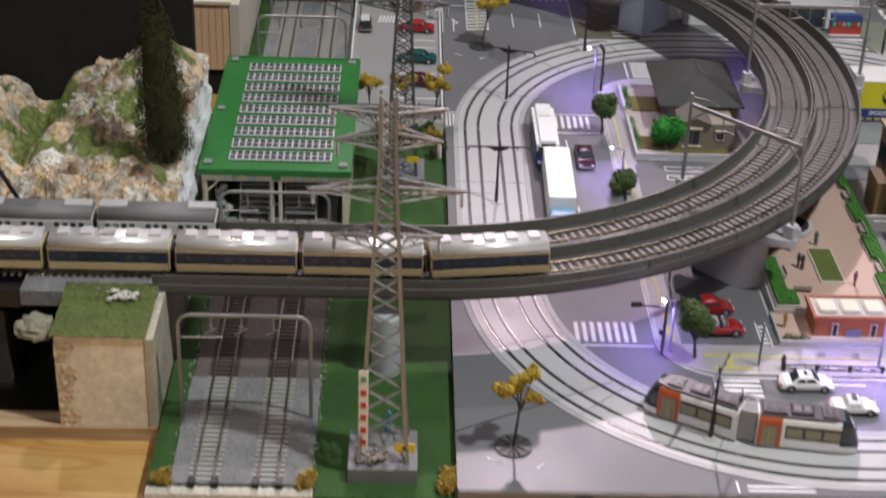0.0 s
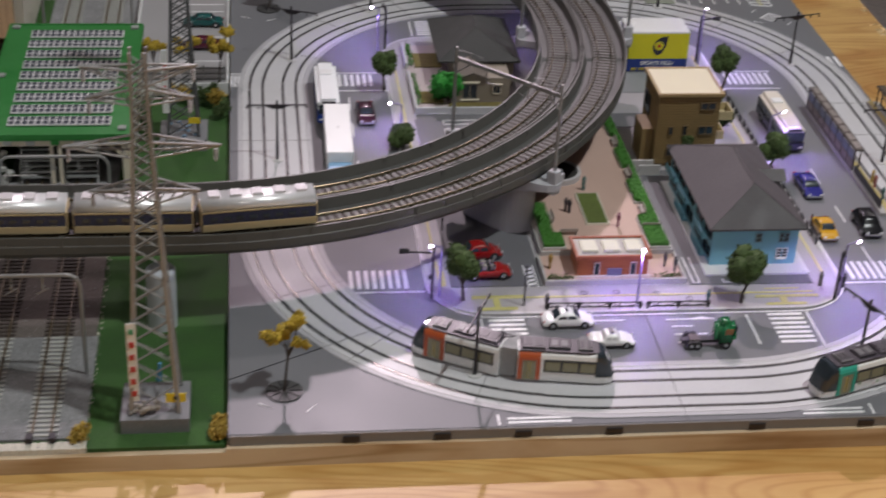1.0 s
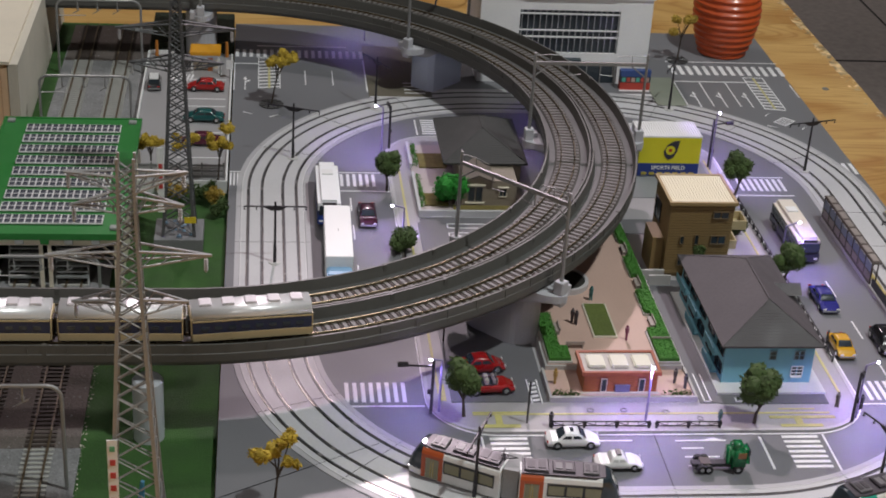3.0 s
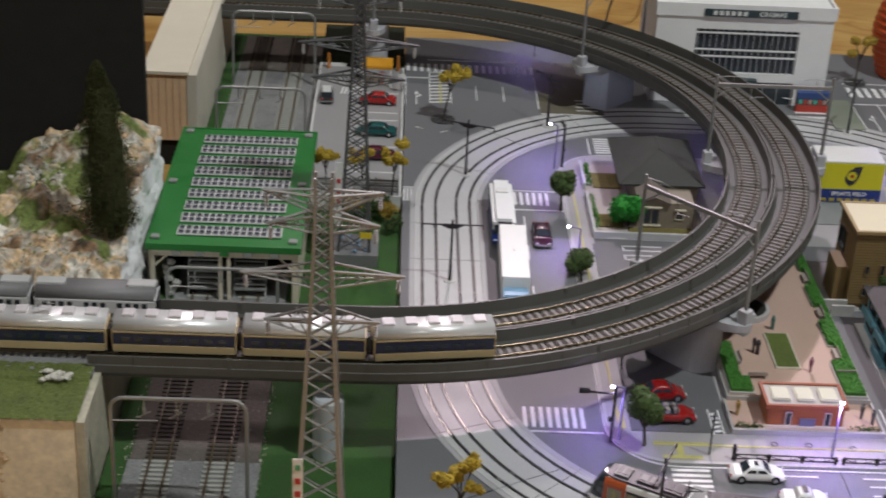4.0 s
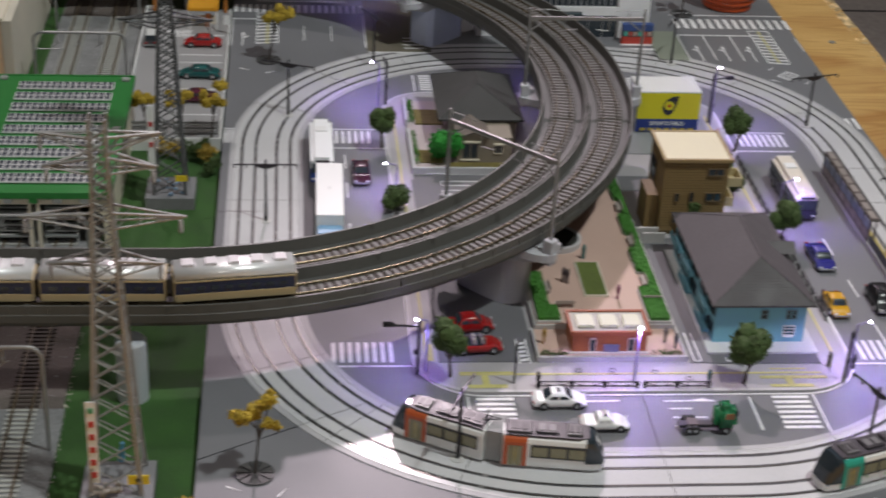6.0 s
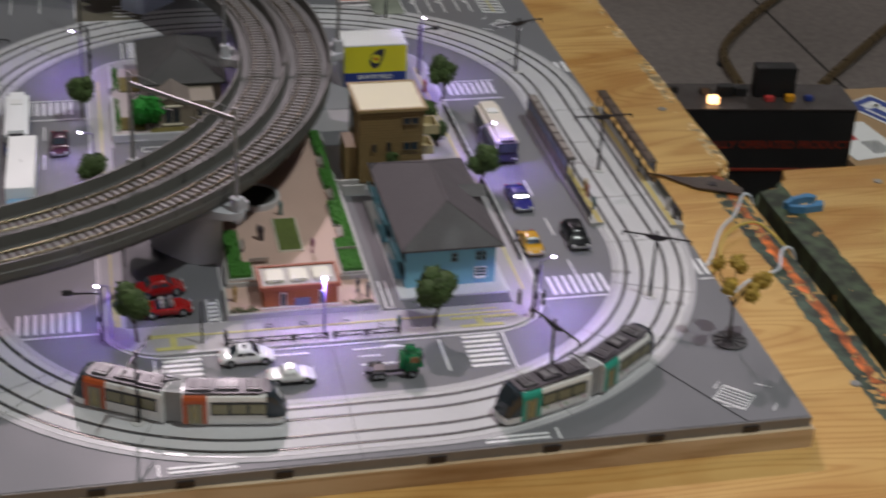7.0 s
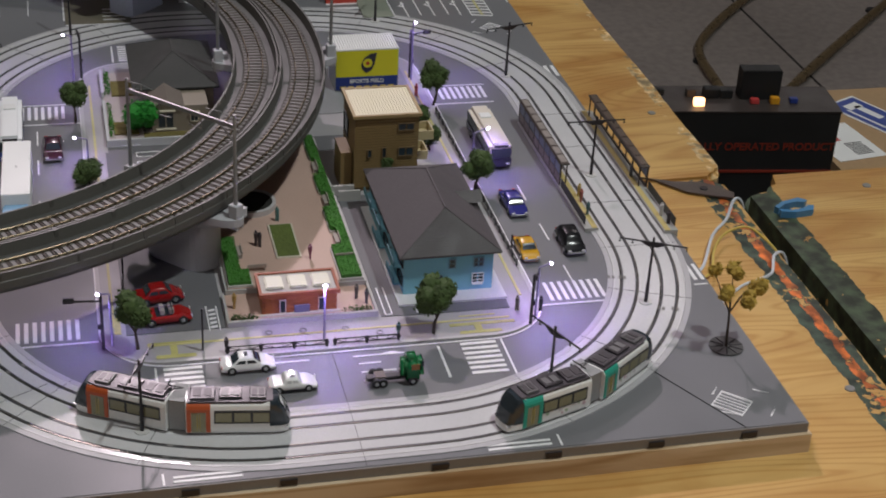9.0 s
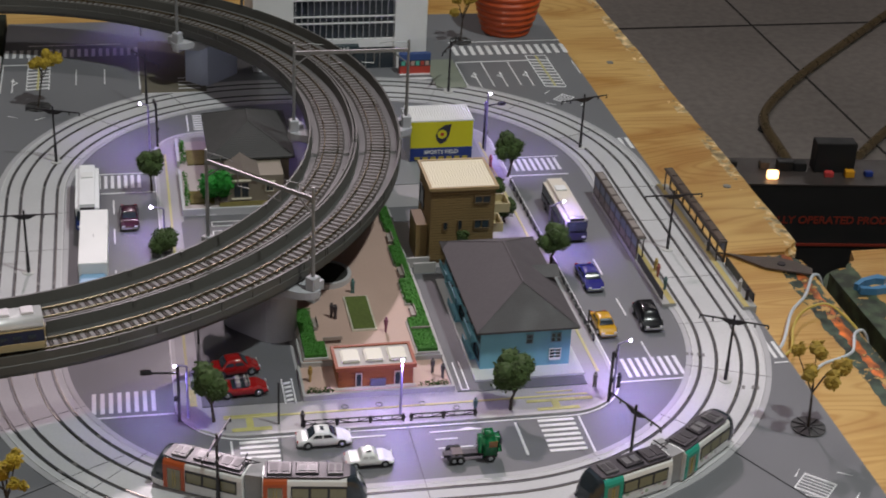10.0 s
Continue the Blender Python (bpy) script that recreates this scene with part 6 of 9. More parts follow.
for x, y, a in ((0.2735, 0.322, 90), (0.273, 0.274, 90), (0.2715, 0.222, 90), (0.2085, 0.214, 90), (0.217, 0.194, 0), (0.2725, 0.2, 0)):
    bn = thing("bench", "small grey-brown slatted garden bench", "bench", "garden benches", pose(x, y, GZ, 0, 0, a))
    part("seat", bar_box(0.0115, 0.003, 0.0006, 0, 0, 0.0022), mat("bench_brown", (0.36, 0.31, 0.28), 0.6), bn)
    part("back", bar_box(0.0115, 0.0005, 0.0022, 0, -0.0015, 0.0026), MATS["bench_brown"], bn)
    for sx in (-0.0048, 0.0048):
        part("leg", bar_box(0.0006, 0.0028, 0.0022, sx, 0, 0), GREY_METAL, bn)
well = thing("planter", "round dark planter tub with a white rim", "planter", m=pose(0.2235, 0.276, GZ))
bm = bm_new()
band(bm, [(0.0145 * math.cos(k * math.tau / 40), 0.0145 * math.sin(k * math.tau / 40)) for k in range(40)], [(0.0168 * math.cos(k * math.tau / 40), 0.0168 * math.sin(k * math.tau / 40)) for k in range(40)], 0, 0.0038)
part("rim", bm, mat("tub_white", (0.5, 0.48, 0.49), 0.45), well, "white rim")
bm = bm_new()
tube(bm, (0, 0, 0), (0, 0, 0.003), 0.0146, 0.0146, 40)
part("soil", bm, mat("tub_dark", (0.02, 0.018, 0.016), 0.8), well, "dark hollow inside")


def figurine(x, y, z, colour, seed, h=0.0105):
    r_ = random.Random(seed)
    bb = bm_new()
    tube(bb, (-0.0007, 0, 0), (-0.0004, 0, h * 0.48), 0.0006, 0.0008, 6)
    tube(bb, (0.0007, 0, 0), (0.0004, 0, h * 0.48), 0.0006, 0.0008, 6)
    tube(bb, (0, 0, h * 0.46), (0, 0, h * 0.82), 0.0012, 0.0014, 8)
    ball(bb, (0, 0, h * 0.92), h * 0.085, 1, 1.1)
    key = "figure_%d" % int(colour[0] * 100)
    return single("figurine", bb, mat(key, colour, 0.6), "small plain painted model figurine", "figurine", "figurines", m=pose(x, y, z, 0, 0, r_.uniform(0, 360)))


for k, (x, y, z, c) in enumerate(((0.2225, 0.222, GZ, (0.05, 0.04, 0.05)), (0.2205, 0.2245, GZ, (0.09, 0.07, 0.08)), (0.238, 0.2535, GZ, (0.08, 0.2, 0.2)), (0.2515, 0.203, GZ, (0.25, 0.08, 0.15)), (0.199, 0.158, 0.003, (0.4, 0.25, 0.06)), (0.2725, 0.158, 0.003, (0.11, 0.1, 0.1)), (0.2775, 0.152, 0.003, (0.1, 0.1, 0.11)), (0.1895, 0.1145, 0.0012, (0.06, 0.05, 0.06)), (0.2895, 0.1155, 0.0012, (0.07, 0.14, 0.14)), (0.3665, 0.1335, 0.0012, (0.12, 0.11, 0.09)), (0.3805, 0.131, 0.0012, (0.03, 0.03, 0.035)), (0.372, 0.4435, 0.0012, (0.45, 0.09, 0.1)), (0.447, 0.266, 0.0025, (0.5, 0.35, 0.1)), (0.446, 0.258, 0.0025, (0.35, 0.1, 0.08)), (0.445, 0.24, 0.0025, (0.07, 0.06, 0.07)), (0.4945, 0.232, 0.0025, (0.62, 0.6, 0.6)), (0.4955, 0.221, 0.0025, (0.055, 0.05, 0.05)), (0.493, 0.29, 0.0025, (0.1, 0.2, 0.45)))):
    figurine(x, y, z, c, k)

# brick pavilion
BRICK = mat("brick_orange", (0.36, 0.115, 0.032), 0.6, amt=0.07, per_object=0.12)
bp = thing("pavilion", "orange brick pavilion with three roof lights", "pavilion")
bm = bm_new()
box(bm, 0.2145, 0.2585, 0.148, 0.17, 0.003, 0.0165)
part("wall", bm, mat("mortar", (0.3, 0.1, 0.045), 0.8), bp)
me_brick = mesh_of("brick", bar_box(0.00365, 0.00026, 0.00142), BRICK)
me_brick_e = mesh_of("brick", bar_box(0.00026, 0.00365, 0.00142), BRICK)
for j in range(9):
    z = 0.0032 + j * 0.00147
    for i in range(12):
        x = 0.2163 + i * 0.0037 + (0.0018 if j % 2 else 0)
        if x > 0.2578:
            continue
        if any(a < x < c and z0 <= z < z1 for a, c, z0, z1 in ((0.2235, 0.229, 0.003, 0.0135), (0.2325, 0.243, 0.003, 0.008), (0.2465, 0.252, 0.003, 0.0135))):
            continue
        ob = new("brick", me_brick)
        ob.parent, ob.location = bp, (x, 0.1479, z)
    for i in range(6):
        for x in (0.2144, 0.2586):
            ob = new("brick", me_brick_e)
            ob.parent, ob.location = bp, (x, 0.1499 + i * 0.0037, z)
bm = bm_new()
for a in ((0.2125, 0.2605, 0.1462, 0.148), (0.2125, 0.2605, 0.17, 0.1718), (0.2125, 0.2143, 0.148, 0.17), (0.2587, 0.2605, 0.148, 0.17)):
    box(bm, *a, 0.0152, 0.0178)
part("parapet", bm, mat("brick_trim", (0.33, 0.09, 0.04), 0.55, amt=0.12), bp, "orange brick parapet")
bm = bm_new()
box(bm, 0.2143, 0.2587, 0.148, 0.17, 0.0163, 0.0169)
part("roof", bm, mat("pavilion_roof", (0.48, 0.45, 0.42), 0.6), bp, "grey flat roof")
for x in (0.2225, 0.2365, 0.2505):
    bm = bm_new()
    cbox(bm, x, 0.159, 0.0169, 0.0108, 0.014, 0.0018)
    bevelled(bm, 0.0008, 2)
    part("roof_light", bm, mat("roof_light_cream", (0.72, 0.7, 0.58), 0.4, amt=0.05), bp, "cream domed roof light")
for x in (0.2245, 0.2475):
    windowed(bp, x, x + 0.0038, 0.0035, 0.0128, 0.1475, 1, frame_mat=CREAM)
bm = bm_new()
box(bm, 0.2333, 0.2423, 0.1466, 0.1476, 0.003, 0.0085)
part("notice_board", bm, mat("board_blue", (0.16, 0.165, 0.25), 0.5), bp, "blue-grey notice board")
bm = bm_new()
box(bm, 0.2125, 0.2605, 0.1455, 0.1475, 0.0025, 0.0036)
part("plinth", bm, mat("plinth_cream", (0.6, 0.55, 0.48), 0.6), bp, "cream plinth")
for x0, x1 in ((0.1955, 0.211), (0.262, 0.279)):
    rng = random.Random(int(x0 * 1e4))
    bm = bm_new()
    for k in range(150):
        p = Vector((rng.uniform(x0, x1), rng.uniform(0.1422, 0.1462), 0.003 + rng.uniform(0, 0.003)))
        vs = [bm.verts.new(p + Vector((rng.uniform(-1, 1), rng.uniform(-1, 1), rng.uniform(-1, 1))) * 0.0012) for _ in range(3)]
        bm.faces.new(vs)
    single("shrub", bm, LEAF_DARK, "low dark green shrub behind the garden wall", "shrub", "shrubs")

# cinema
cn = thing("cinema", "white cinema block with a large barred window front", "cinema")
CW = mat("cinema_white", (0.88, 0.87, 0.88), 0.5, amt=0.05)
CF = 0.656
bm = bm_new()
box(bm, 0.2105, 0.361, CF + 0.004, 0.745, 0.0, 0.086)
part("wall", bm, CW, cn)
for a in ((0.2105, 0.245, 0.02, 0.086), (0.333, 0.361, 0.02, 0.086), (0.245, 0.333, 0.0665, 0.086), (0.245, 0.333, 0.02, 0.0275), (0.2105, 0.255, 0, 0.02), (0.335, 0.361, 0, 0.02)):
    bm = bm_new()
    box(bm, a[0], a[1], CF, CF + 0.004, a[2], a[3])
    part("facade_panel", bm, CW, cn)
bm = bm_new()
box(bm, 0.245, 0.333, CF + 0.0032, CF + 0.0042, 0.0275, 0.0665)
part("window_glass", bm, DARK_GLASS, cn, "dark glazing")
for i in range(17):
    bm = bm_new()
    x = 0.2465 + i * 0.00531
    box(bm, x, x + 0.0007, CF + 0.0005, CF + 0.0015, 0.0275, 0.0665)
    part("bar", bm, mat("bar_white", (0.4, 0.4, 0.42), 0.4, 0.4), cn)
for z in (0.0415, 0.0475, 0.0625):
    bm = bm_new()
    box(bm, 0.245, 0.333, CF + 0.0002, CF + 0.0018, z, z + 0.0011)
    part("transom", bm, CW, cn)
bm = bm_new()
box(bm, 0.2495, 0.329, CF - 0.0026, CF - 0.0015, 0.0785, 0.0848)
sgn = part("name_sign", bm, mat("sign_dark", (0.03, 0.05, 0.06), 0.4), cn, "dark name sign")
lettering("CINEMAS", 0.0056, WHITE, cn, pose(0.3075, CF - 0.0027, 0.0816, 90))
for k in range(6):
    bm = bm_new()
    cbox(bm, 0.2585 + k * 0.0051, CF - 0.0028, 0.0798, 0.0034, 0.0004, 0.0038)
    part("sign_bar", bm, WHITE, cn)
bm = bm_new()
box(bm, 0.259, 0.301, CF - 0.006, CF, 0.0175, 0.0235)
part("canopy_sign", bm, MATS["sign_dark"], cn, "dark canopy sign")
lettering("CINEMAS", 0.0055, WHITE, cn, pose(0.281, CF - 0.0062, 0.0205, 90))
bm = bm_new()
box(bm, 0.257, 0.333, CF + 0.001, CF + 0.0038, 0.0, 0.0195)
part("entrance", bm, DARK_GLASS, cn, "dark glass entrance")
for i in range(7):
    bm = bm_new()
    box(bm, 0.2575 + i * 0.0125, 0.2583 + i * 0.0125, CF, CF + 0.001, 0, 0.0195)
    part("entrance_post", bm, GREY_METAL, cn)
for a in ((0.209, 0.3625, CF - 0.0015, CF + 0.001), (0.209, 0.3625, 0.7445, 0.7465), (0.209, 0.211, CF + 0.001, 0.7445), (0.3605, 0.3625, CF + 0.001, 0.7445)):
    bm = bm_new()
    box(bm, *a, 0.0775, 0.089)
    part("cornice", bm, CW, cn)
kb = thing("poster_stand", "blue and red striped poster stand on the pavement", "stand", m=pose(0.349, 0.644, 0))
for z0, z1, c, nm in ((0, 0.007, (0.5, 0.06, 0.04), "red_panel"), (0.007, 0.0125, (0.04, 0.05, 0.06), "display"), (0.0125, 0.018, (0.04, 0.08, 0.25), "blue_panel")):
    bm = bm_new()
    box(bm, -0.0135, 0.0135, -0.003, 0.003, z0, z1)
    part(nm, bm, mat("stand_" + nm, c, 0.5), kb)
for k in range(6):
    bm = bm_new()
    cbox(bm, -0.0105 + k * 0.0042, -0.0032, 0.0078, 0.003, 0.0005, 0.0038)
    part("poster", bm, mat("poster_%d" % (k % 3), ((0.1, 0.45, 0.35), (0.5, 0.08, 0.06), (0.5, 0.35, 0.3))[k % 3], 0.5), kb)
bm = bm_new()
prof = [(0.0215, 0.0), (0.023, 0.004), (0.027, 0.016), (0.0305, 0.032), (0.031, 0.045), (0.0285, 0.06), (0.025, 0.07)]
N = 64
rings = []
levels = 90
for k in range(levels + 1):
    z = 0.07 * k / levels
    i = next(i for i in range(len(prof) - 1) if prof[i + 1][1] >= z - 1e-9)
    t = (z - prof[i][1]) / (prof[i + 1][1] - prof[i][1])
    r = prof[i][0] + (prof[i + 1][0] - prof[i][0]) * t + 0.0009 * math.sin(z / 0.0062 * math.tau)
    rings.append([bm.verts.new((r * math.cos(a * math.tau / N), r * math.sin(a * math.tau / N), z)) for a in range(N)])
for a, c in zip(rings, rings[1:]):
    for i in range(N):
        bm.faces.new((a[i], a[(i + 1) % N], c[(i + 1) % N], c[i]))
bm.faces.new(rings[0][::-1])
bm.faces.new(rings[-1])
single("ribbed_jar", bm, mat("orange_glaze", (0.55, 0.085, 0.02), 0.35, amt=0.08, coat=0.3), "orange-red ribbed round jar at the back of the street", "jar", m=pose(0.4535, 0.742, 0), smooth=True)


# ---- tram poles, lamps, fences ----
def tram_pole(x, y, direction, base=True):
    p = thing("tram_pole", "dark tram catenary pole with a double bracket arm", "tram pole", "tram poles", pose(x, y, 0.0004, 0, 0, direction))
    bb = bm_new()
    tube(bb, (0, 0, 0), (0, 0, 0.0006), 0.0042, 0.004, 16)
    part("base_plate", bb, mat("base_pale", (0.55, 0.54, 0.53), 0.5), p, "pale round foot")
    bb = bm_new()
    tube(bb, (0, 0, 0.0006), (0, 0, 0.013), 0.0012, 0.0011, 8)
    tube(bb, (0, 0, 0.013), (0, 0, 0.0455), 0.0009, 0.0007, 8)
    part("mast", bb, DARK_METAL, p)
    bb = bm_new()
    tube(bb, (-0.0205, 0, 0.042), (0.0205, 0, 0.042), 0.00055, n=6)
    extrude_profile(bb, [(-0.0075, 0.0415), (-0.003, 0.0392), (0.003, 0.0392), (0.0075, 0.0415), (0.0075, 0.0425), (-0.0075, 0.0425)], -0.0005, 0.0005)
    part("bracket_arm", bb, DARK_METAL, p)
    for sx in (-0.0203, -0.0125, 0.0125, 0.0203):
        bb = bm_new()
        tube(bb, (sx, 0, 0.042), (sx, 0, 0.0398), 0.0004, n=5)
        tube(bb, (sx - 0.0006, 0, 0.0398), (sx + 0.0006, 0, 0.0398), 0.0004, n=5)
        part("hanger", bb, DARK_METAL, p)
    return p


def corner_dir(x, y):
    cx, cy = (LX0 if x < 0.25 else LX1), (LY0 if y < 0.3 else LY1)
    return math.degrees(math.atan2(y - cy, x - cx))


for x, y in ((0.361, 0.0465), (0.4485, 0.132), (0.4518, 0.474), (0.1375, 0.0485), (0.048, 0.486), (0.118, 0.588)):
    tram_pole(x, y, corner_dir(x, y))
for x, y, d in ((0.467, 0.3, 0), (0.033, 0.315, 0), (0.249, 0.6085, 90), (0.37, 0.597, 60)):
    tram_pole(x, y, d)


def street_lamp(x, y, z, h, reach, direction, label, material, energy):
    p = thing("street_lamp", label, "street lamp", "street lamps", pose(x, y, z, 0, 0, direction))
    bb = bm_new()
    tube(bb, (0, 0, 0), (0, 0, h), 0.0008, 0.0006, 7)
    part("post", bb, material, p)
    bb = bm_new()
    tube(bb, (0, 0, h), (reach, 0, h + 0.001), 0.0006, 0.0005, 6)
    part("arm", bb, material, p)
    bb = bm_new()
    ball(bb, (reach, 0, h + 0.0005), 0.0011, 2, 0.8)
    part("led", bb, LED, p, "glowing violet-white LED")
    c, s = math.cos(radians(direction)), math.sin(radians(direction))
    lamp("lamp_light", "SPOT", Matrix.Translation((x + reach * c, y + reach * s, z + h - 0.002)), energy * 2.5, (0.42, 0.32, 1.0), 0.0014, spot=156)
    return p


LILAC = mat("lamp_post_lilac", (0.3, 0.26, 0.45), 0.45, amt=0.08)
street_lamp(0.2465, 0.1195, 0.0012, 0.0365, 0.0012, -90, "slender lilac street lamp with a lit LED", LILAC, 0.08)
street_lamp(0.1265, 0.131, 0.0012, 0.0345, 0.0065, 180, "street lamp with a lit LED beside traffic lights", LILAC, 0.036)
street_lamp(0.3745, 0.122, 0.0012, 0.036, 0.0085, 20, "street lamp with a lit LED over the crossing", LILAC, 0.06)
street_lamp(0.381, 0.305, 0.0012, 0.0345, 0.0125, 28, "street lamp with a lit LED beside the road", LILAC, 0.05)
street_lamp(0.3745, 0.4735, 0.0012, 0.047, 0.002, 30, "street lamp with a lit LED beside traffic lights", LILAC, 0.08)
street_lamp(0.1225, 0.35, 0.0012, 0.024, 0.0085, 165, "street lamp with a lit LED beside the pavement", LILAC, 0.02)
street_lamp(0.1175, 0.502, 0.0012, 0.036, 0.006, 160, "street lamp with a lit LED at the corner", LILAC, 0.042)
street_lamp(0.118, 0.752, 0.0002, 0.036, 0.004, -150, "street lamp with a lit LED behind the far viaduct", LILAC, 0.022)
street_lamp(0.255, 0.52, 0.0012, 0.036, 0.004, 90, "street lamp with a lit LED under the viaduct", LILAC, 0.034)


def signal(x, y, direction, arm, h=0.036):
    p = thing("traffic_light", "dark traffic light post with signal heads", "traffic light", "traffic lights", pose(x, y, 0.0012, 0, 0, direction))
    bb = bm_new()
    tube(bb, (0, 0, 0), (0, 0, h), 0.001, 0.0009, 7)
    part("post", bb, DARK_METAL, p)
    bb = bm_new()
    tube(bb, (0, 0, h - 0.004), (arm, 0, h - 0.003), 0.0006, n=6)
    part("arm", bb, DARK_METAL, p)
    for xx, zz, w in ((arm, h - 0.0045, 0.0062), (0.0012, 0.013, 0.0028)):
        bb = bm_new()
        cbox(bb, xx, -0.0008, zz, w, 0.0018, 0.003)
        bevelled(bb, 0.0003, 1)
        part("signal_head", bb, DARK_METAL, p)
    return p


signal(0.1215, 0.1285, 180, 0.0175)
signal(0.3705, 0.1175, 60, 0.004, 0.034)
signal(0.374, 0.478, 10, 0.013, 0.04)
signal(0.1235, 0.5055, 100, 0.01, 0.036)


def post(x, y, h, r=0.0006, label="thin dark street sign post", lean=(0, 0)):
    bb = bm_new()
    tube(bb, (0, 0, 0), (lean[0], lean[1], h), r, r, 6)
    single("sign_post", bb, DARK_METAL, label, "post", "sign posts", m=pose(x, y, 0.0011))


post(0.1765, 0.1185, 0.028)
post(0.381, 0.2, 0.014)
post(0.137, 0.21, 0.02)


def fence(a, b_, h, step, label):
    """Lattice guard rail between two points."""
    a, b_ = Vector((*a, 0)), Vector((*b_, 0))
    d = b_ - a
    f = thing("guard_rail", label, "guard rail", "guard rails", Matrix.Translation((a.x, a.y, 0.0012)) @ Matrix.Rotation(math.atan2(d.y, d.x), 4, "Z"))
    L, n = d.length, max(1, round(d.length / step))
    for i in range(n + 1):
        bb = bm_new()
        cbox(bb, L * i / n, 0, 0, 0.0012, 0.001, h * 1.05)
        tube(bb, (L * i / n, -0.0006, h * 0.62), (L * i / n, 0.0006, h * 0.62), 0.0012, 0.0012, 10)
        part("post", bb, DARK_METAL, f)
    for z in (h * 0.3, h * 0.92):
        bb = bm_new()
        box(bb, 0, L, -0.0003, 0.0003, z - 0.0003, z + 0.0003)
        part("rail", bb, DARK_METAL, f)
    for i in range(n):
        bb = bm_new()
        x0, x1 = L * i / n, L * (i + 1) / n
        wire(bb, [(x0 + (x1 - x0) * k / 10, 0, h * (0.32 + 0.58 * (2 * k / 10 - 1) ** 2)) for k in range(11)], 0.0003, 4)
        for k in (0.34, 0.66):
            tube(bb, (x0 + (x1 - x0) * k, 0, h * 0.3), (x0 + (x1 - x0) * k, 0, h * 0.9), 0.00024, n=4)
        part("brace", bb, DARK_METAL, f)
    return f


fence((0.19, 0.1135), (0.247, 0.1125), 0.0046, 0.0187, "dark lattice guard rail along the kerb")
fence((0.2515, 0.1125), (0.289, 0.1122), 0.0046, 0.0187, "dark lattice guard rail along the kerb")
fence((0.3805, 0.185), (0.3805, 0.29), 0.0048, 0.0105, "dark lattice guard rail along the kerb")
fence((0.3805, 0.305), (0.3805, 0.412), 0.0048, 0.0107, "dark lattice guard rail along the kerb")
fence((0.122, 0.27), (0.122, 0.35), 0.0045, 0.0105, "dark lattice guard rail along the kerb")


# ---- tram stops ----
def tram_stop(x, y0, y1, s0, s1, side, zb, label, panel, low_panes=True):
    """A low platform with a glazed shelter; side is where the shelter wall stands, -1 or 1."""
    p = thing("tram_stop", label, "tram stop", "tram stops", pose(x, 0, 0))
    bb = bm_new()
    box(bb, -0.0048, 0.0048, y0, y1, zb, 0.0026)
    part("platform", bb, mat("platform_grey", (0.4, 0.39, 0.38), 0.6, amt=0.1), p)
    bb = bm_new()
    box(bb, -side * 0.0022 - 0.0018, -side * 0.0022 + 0.0018, y0, y1, 0.0026, 0.003)
    part("edge_strip", bb, mat("platform_yellow", (0.5, 0.4, 0.15), 0.55, amt=0.12), p, "yellow platform edge")
    n = 8
    xx = side * 0.0038
    frame_m = mat("shelter_frame", (0.05, 0.034, 0.028), 0.45, amt=0.25)
    for i in range(n + 1):
        y = s0 + (s1 - s0) * i / n
        bb = bm_new()
        cbox(bb, xx, y, 0.0026, 0.0009, 0.0013 if i % 2 == 0 else 0.0007, 0.0155)
        part("post", bb, frame_m, p)
        if i < n:
            ya, yb = y + 0.0006, s0 + (s1 - s0) * (i + 1) / n - 0.0006
            for z0, z1, k in ((0.0042, 0.0098, 0), (0.0106, 0.017, 1)):
                if not low_panes and (k == 0 or i % 3 == 1):
                    continue
                bb = bm_new()
                box(bb, xx - 0.0002, xx + 0.0002, ya, yb, z0, z1)
                part("pane", bb, mat("shelter_pane_%d" % k, ((0.3, 0.25, 0.24), (0.24, 0.27, 0.36))[k], 0.15, amt=0.3, per_object=0.3), p)
            bb = bm_new()
            box(bb, xx - 0.0004, xx + 0.0004, ya, yb, 0.0098, 0.0106)
            part("mid_rail", bb, frame_m, p)
    bb = bm_new()
    box(bb, xx - 0.0005, xx + 0.0005, s0, s1, 0.0026, 0.0042)
    part("kick_rail", bb, frame_m, p)
    xa, xb_ = xx - 0.0008 - (0.0052 if side > 0 else 0), xx + 0.0008 + (0.0052 if side < 0 else 0)
    bb = bm_new()
    box(bb, xa, xb_, s0 - 0.0012, s1 + 0.0012, 0.0181, 0.0196)
    bevelled(bb, 0.0004, 1)
    rf = part("shelter_roof", bb, frame_m, p, "dark shelter roof")
    for i in range(8):
        ya, yb = s0 + (s1 - s0) * i / 8 + 0.0012, s0 + (s1 - s0) * (i + 1) / 8 - 0.0012
        bb = bm_new()
        box(bb, xa + 0.0012, xb_ - 0.0012, ya, yb, 0.0196, 0.02)
        part("roof_panel", bb, panel, rf, "scuffed grey-brown roof panel")
    for y in (s0 + 0.002, s1 - 0.002):
        bb = bm_new()
        cbox(bb, -side * 0.0012, y, 0.0026, 0.0008, 0.0008, 0.0156)
        part("front_post", bb, frame_m, p)
    bb = bm_new()
    box(bb, xx - 0.0003, xx + 0.0003, y0 + 0.004, s0 - 0.004, 0.0036, 0.0095)
    part("screen", bb, DARK_METAL, p, "dark low screen")
    return p


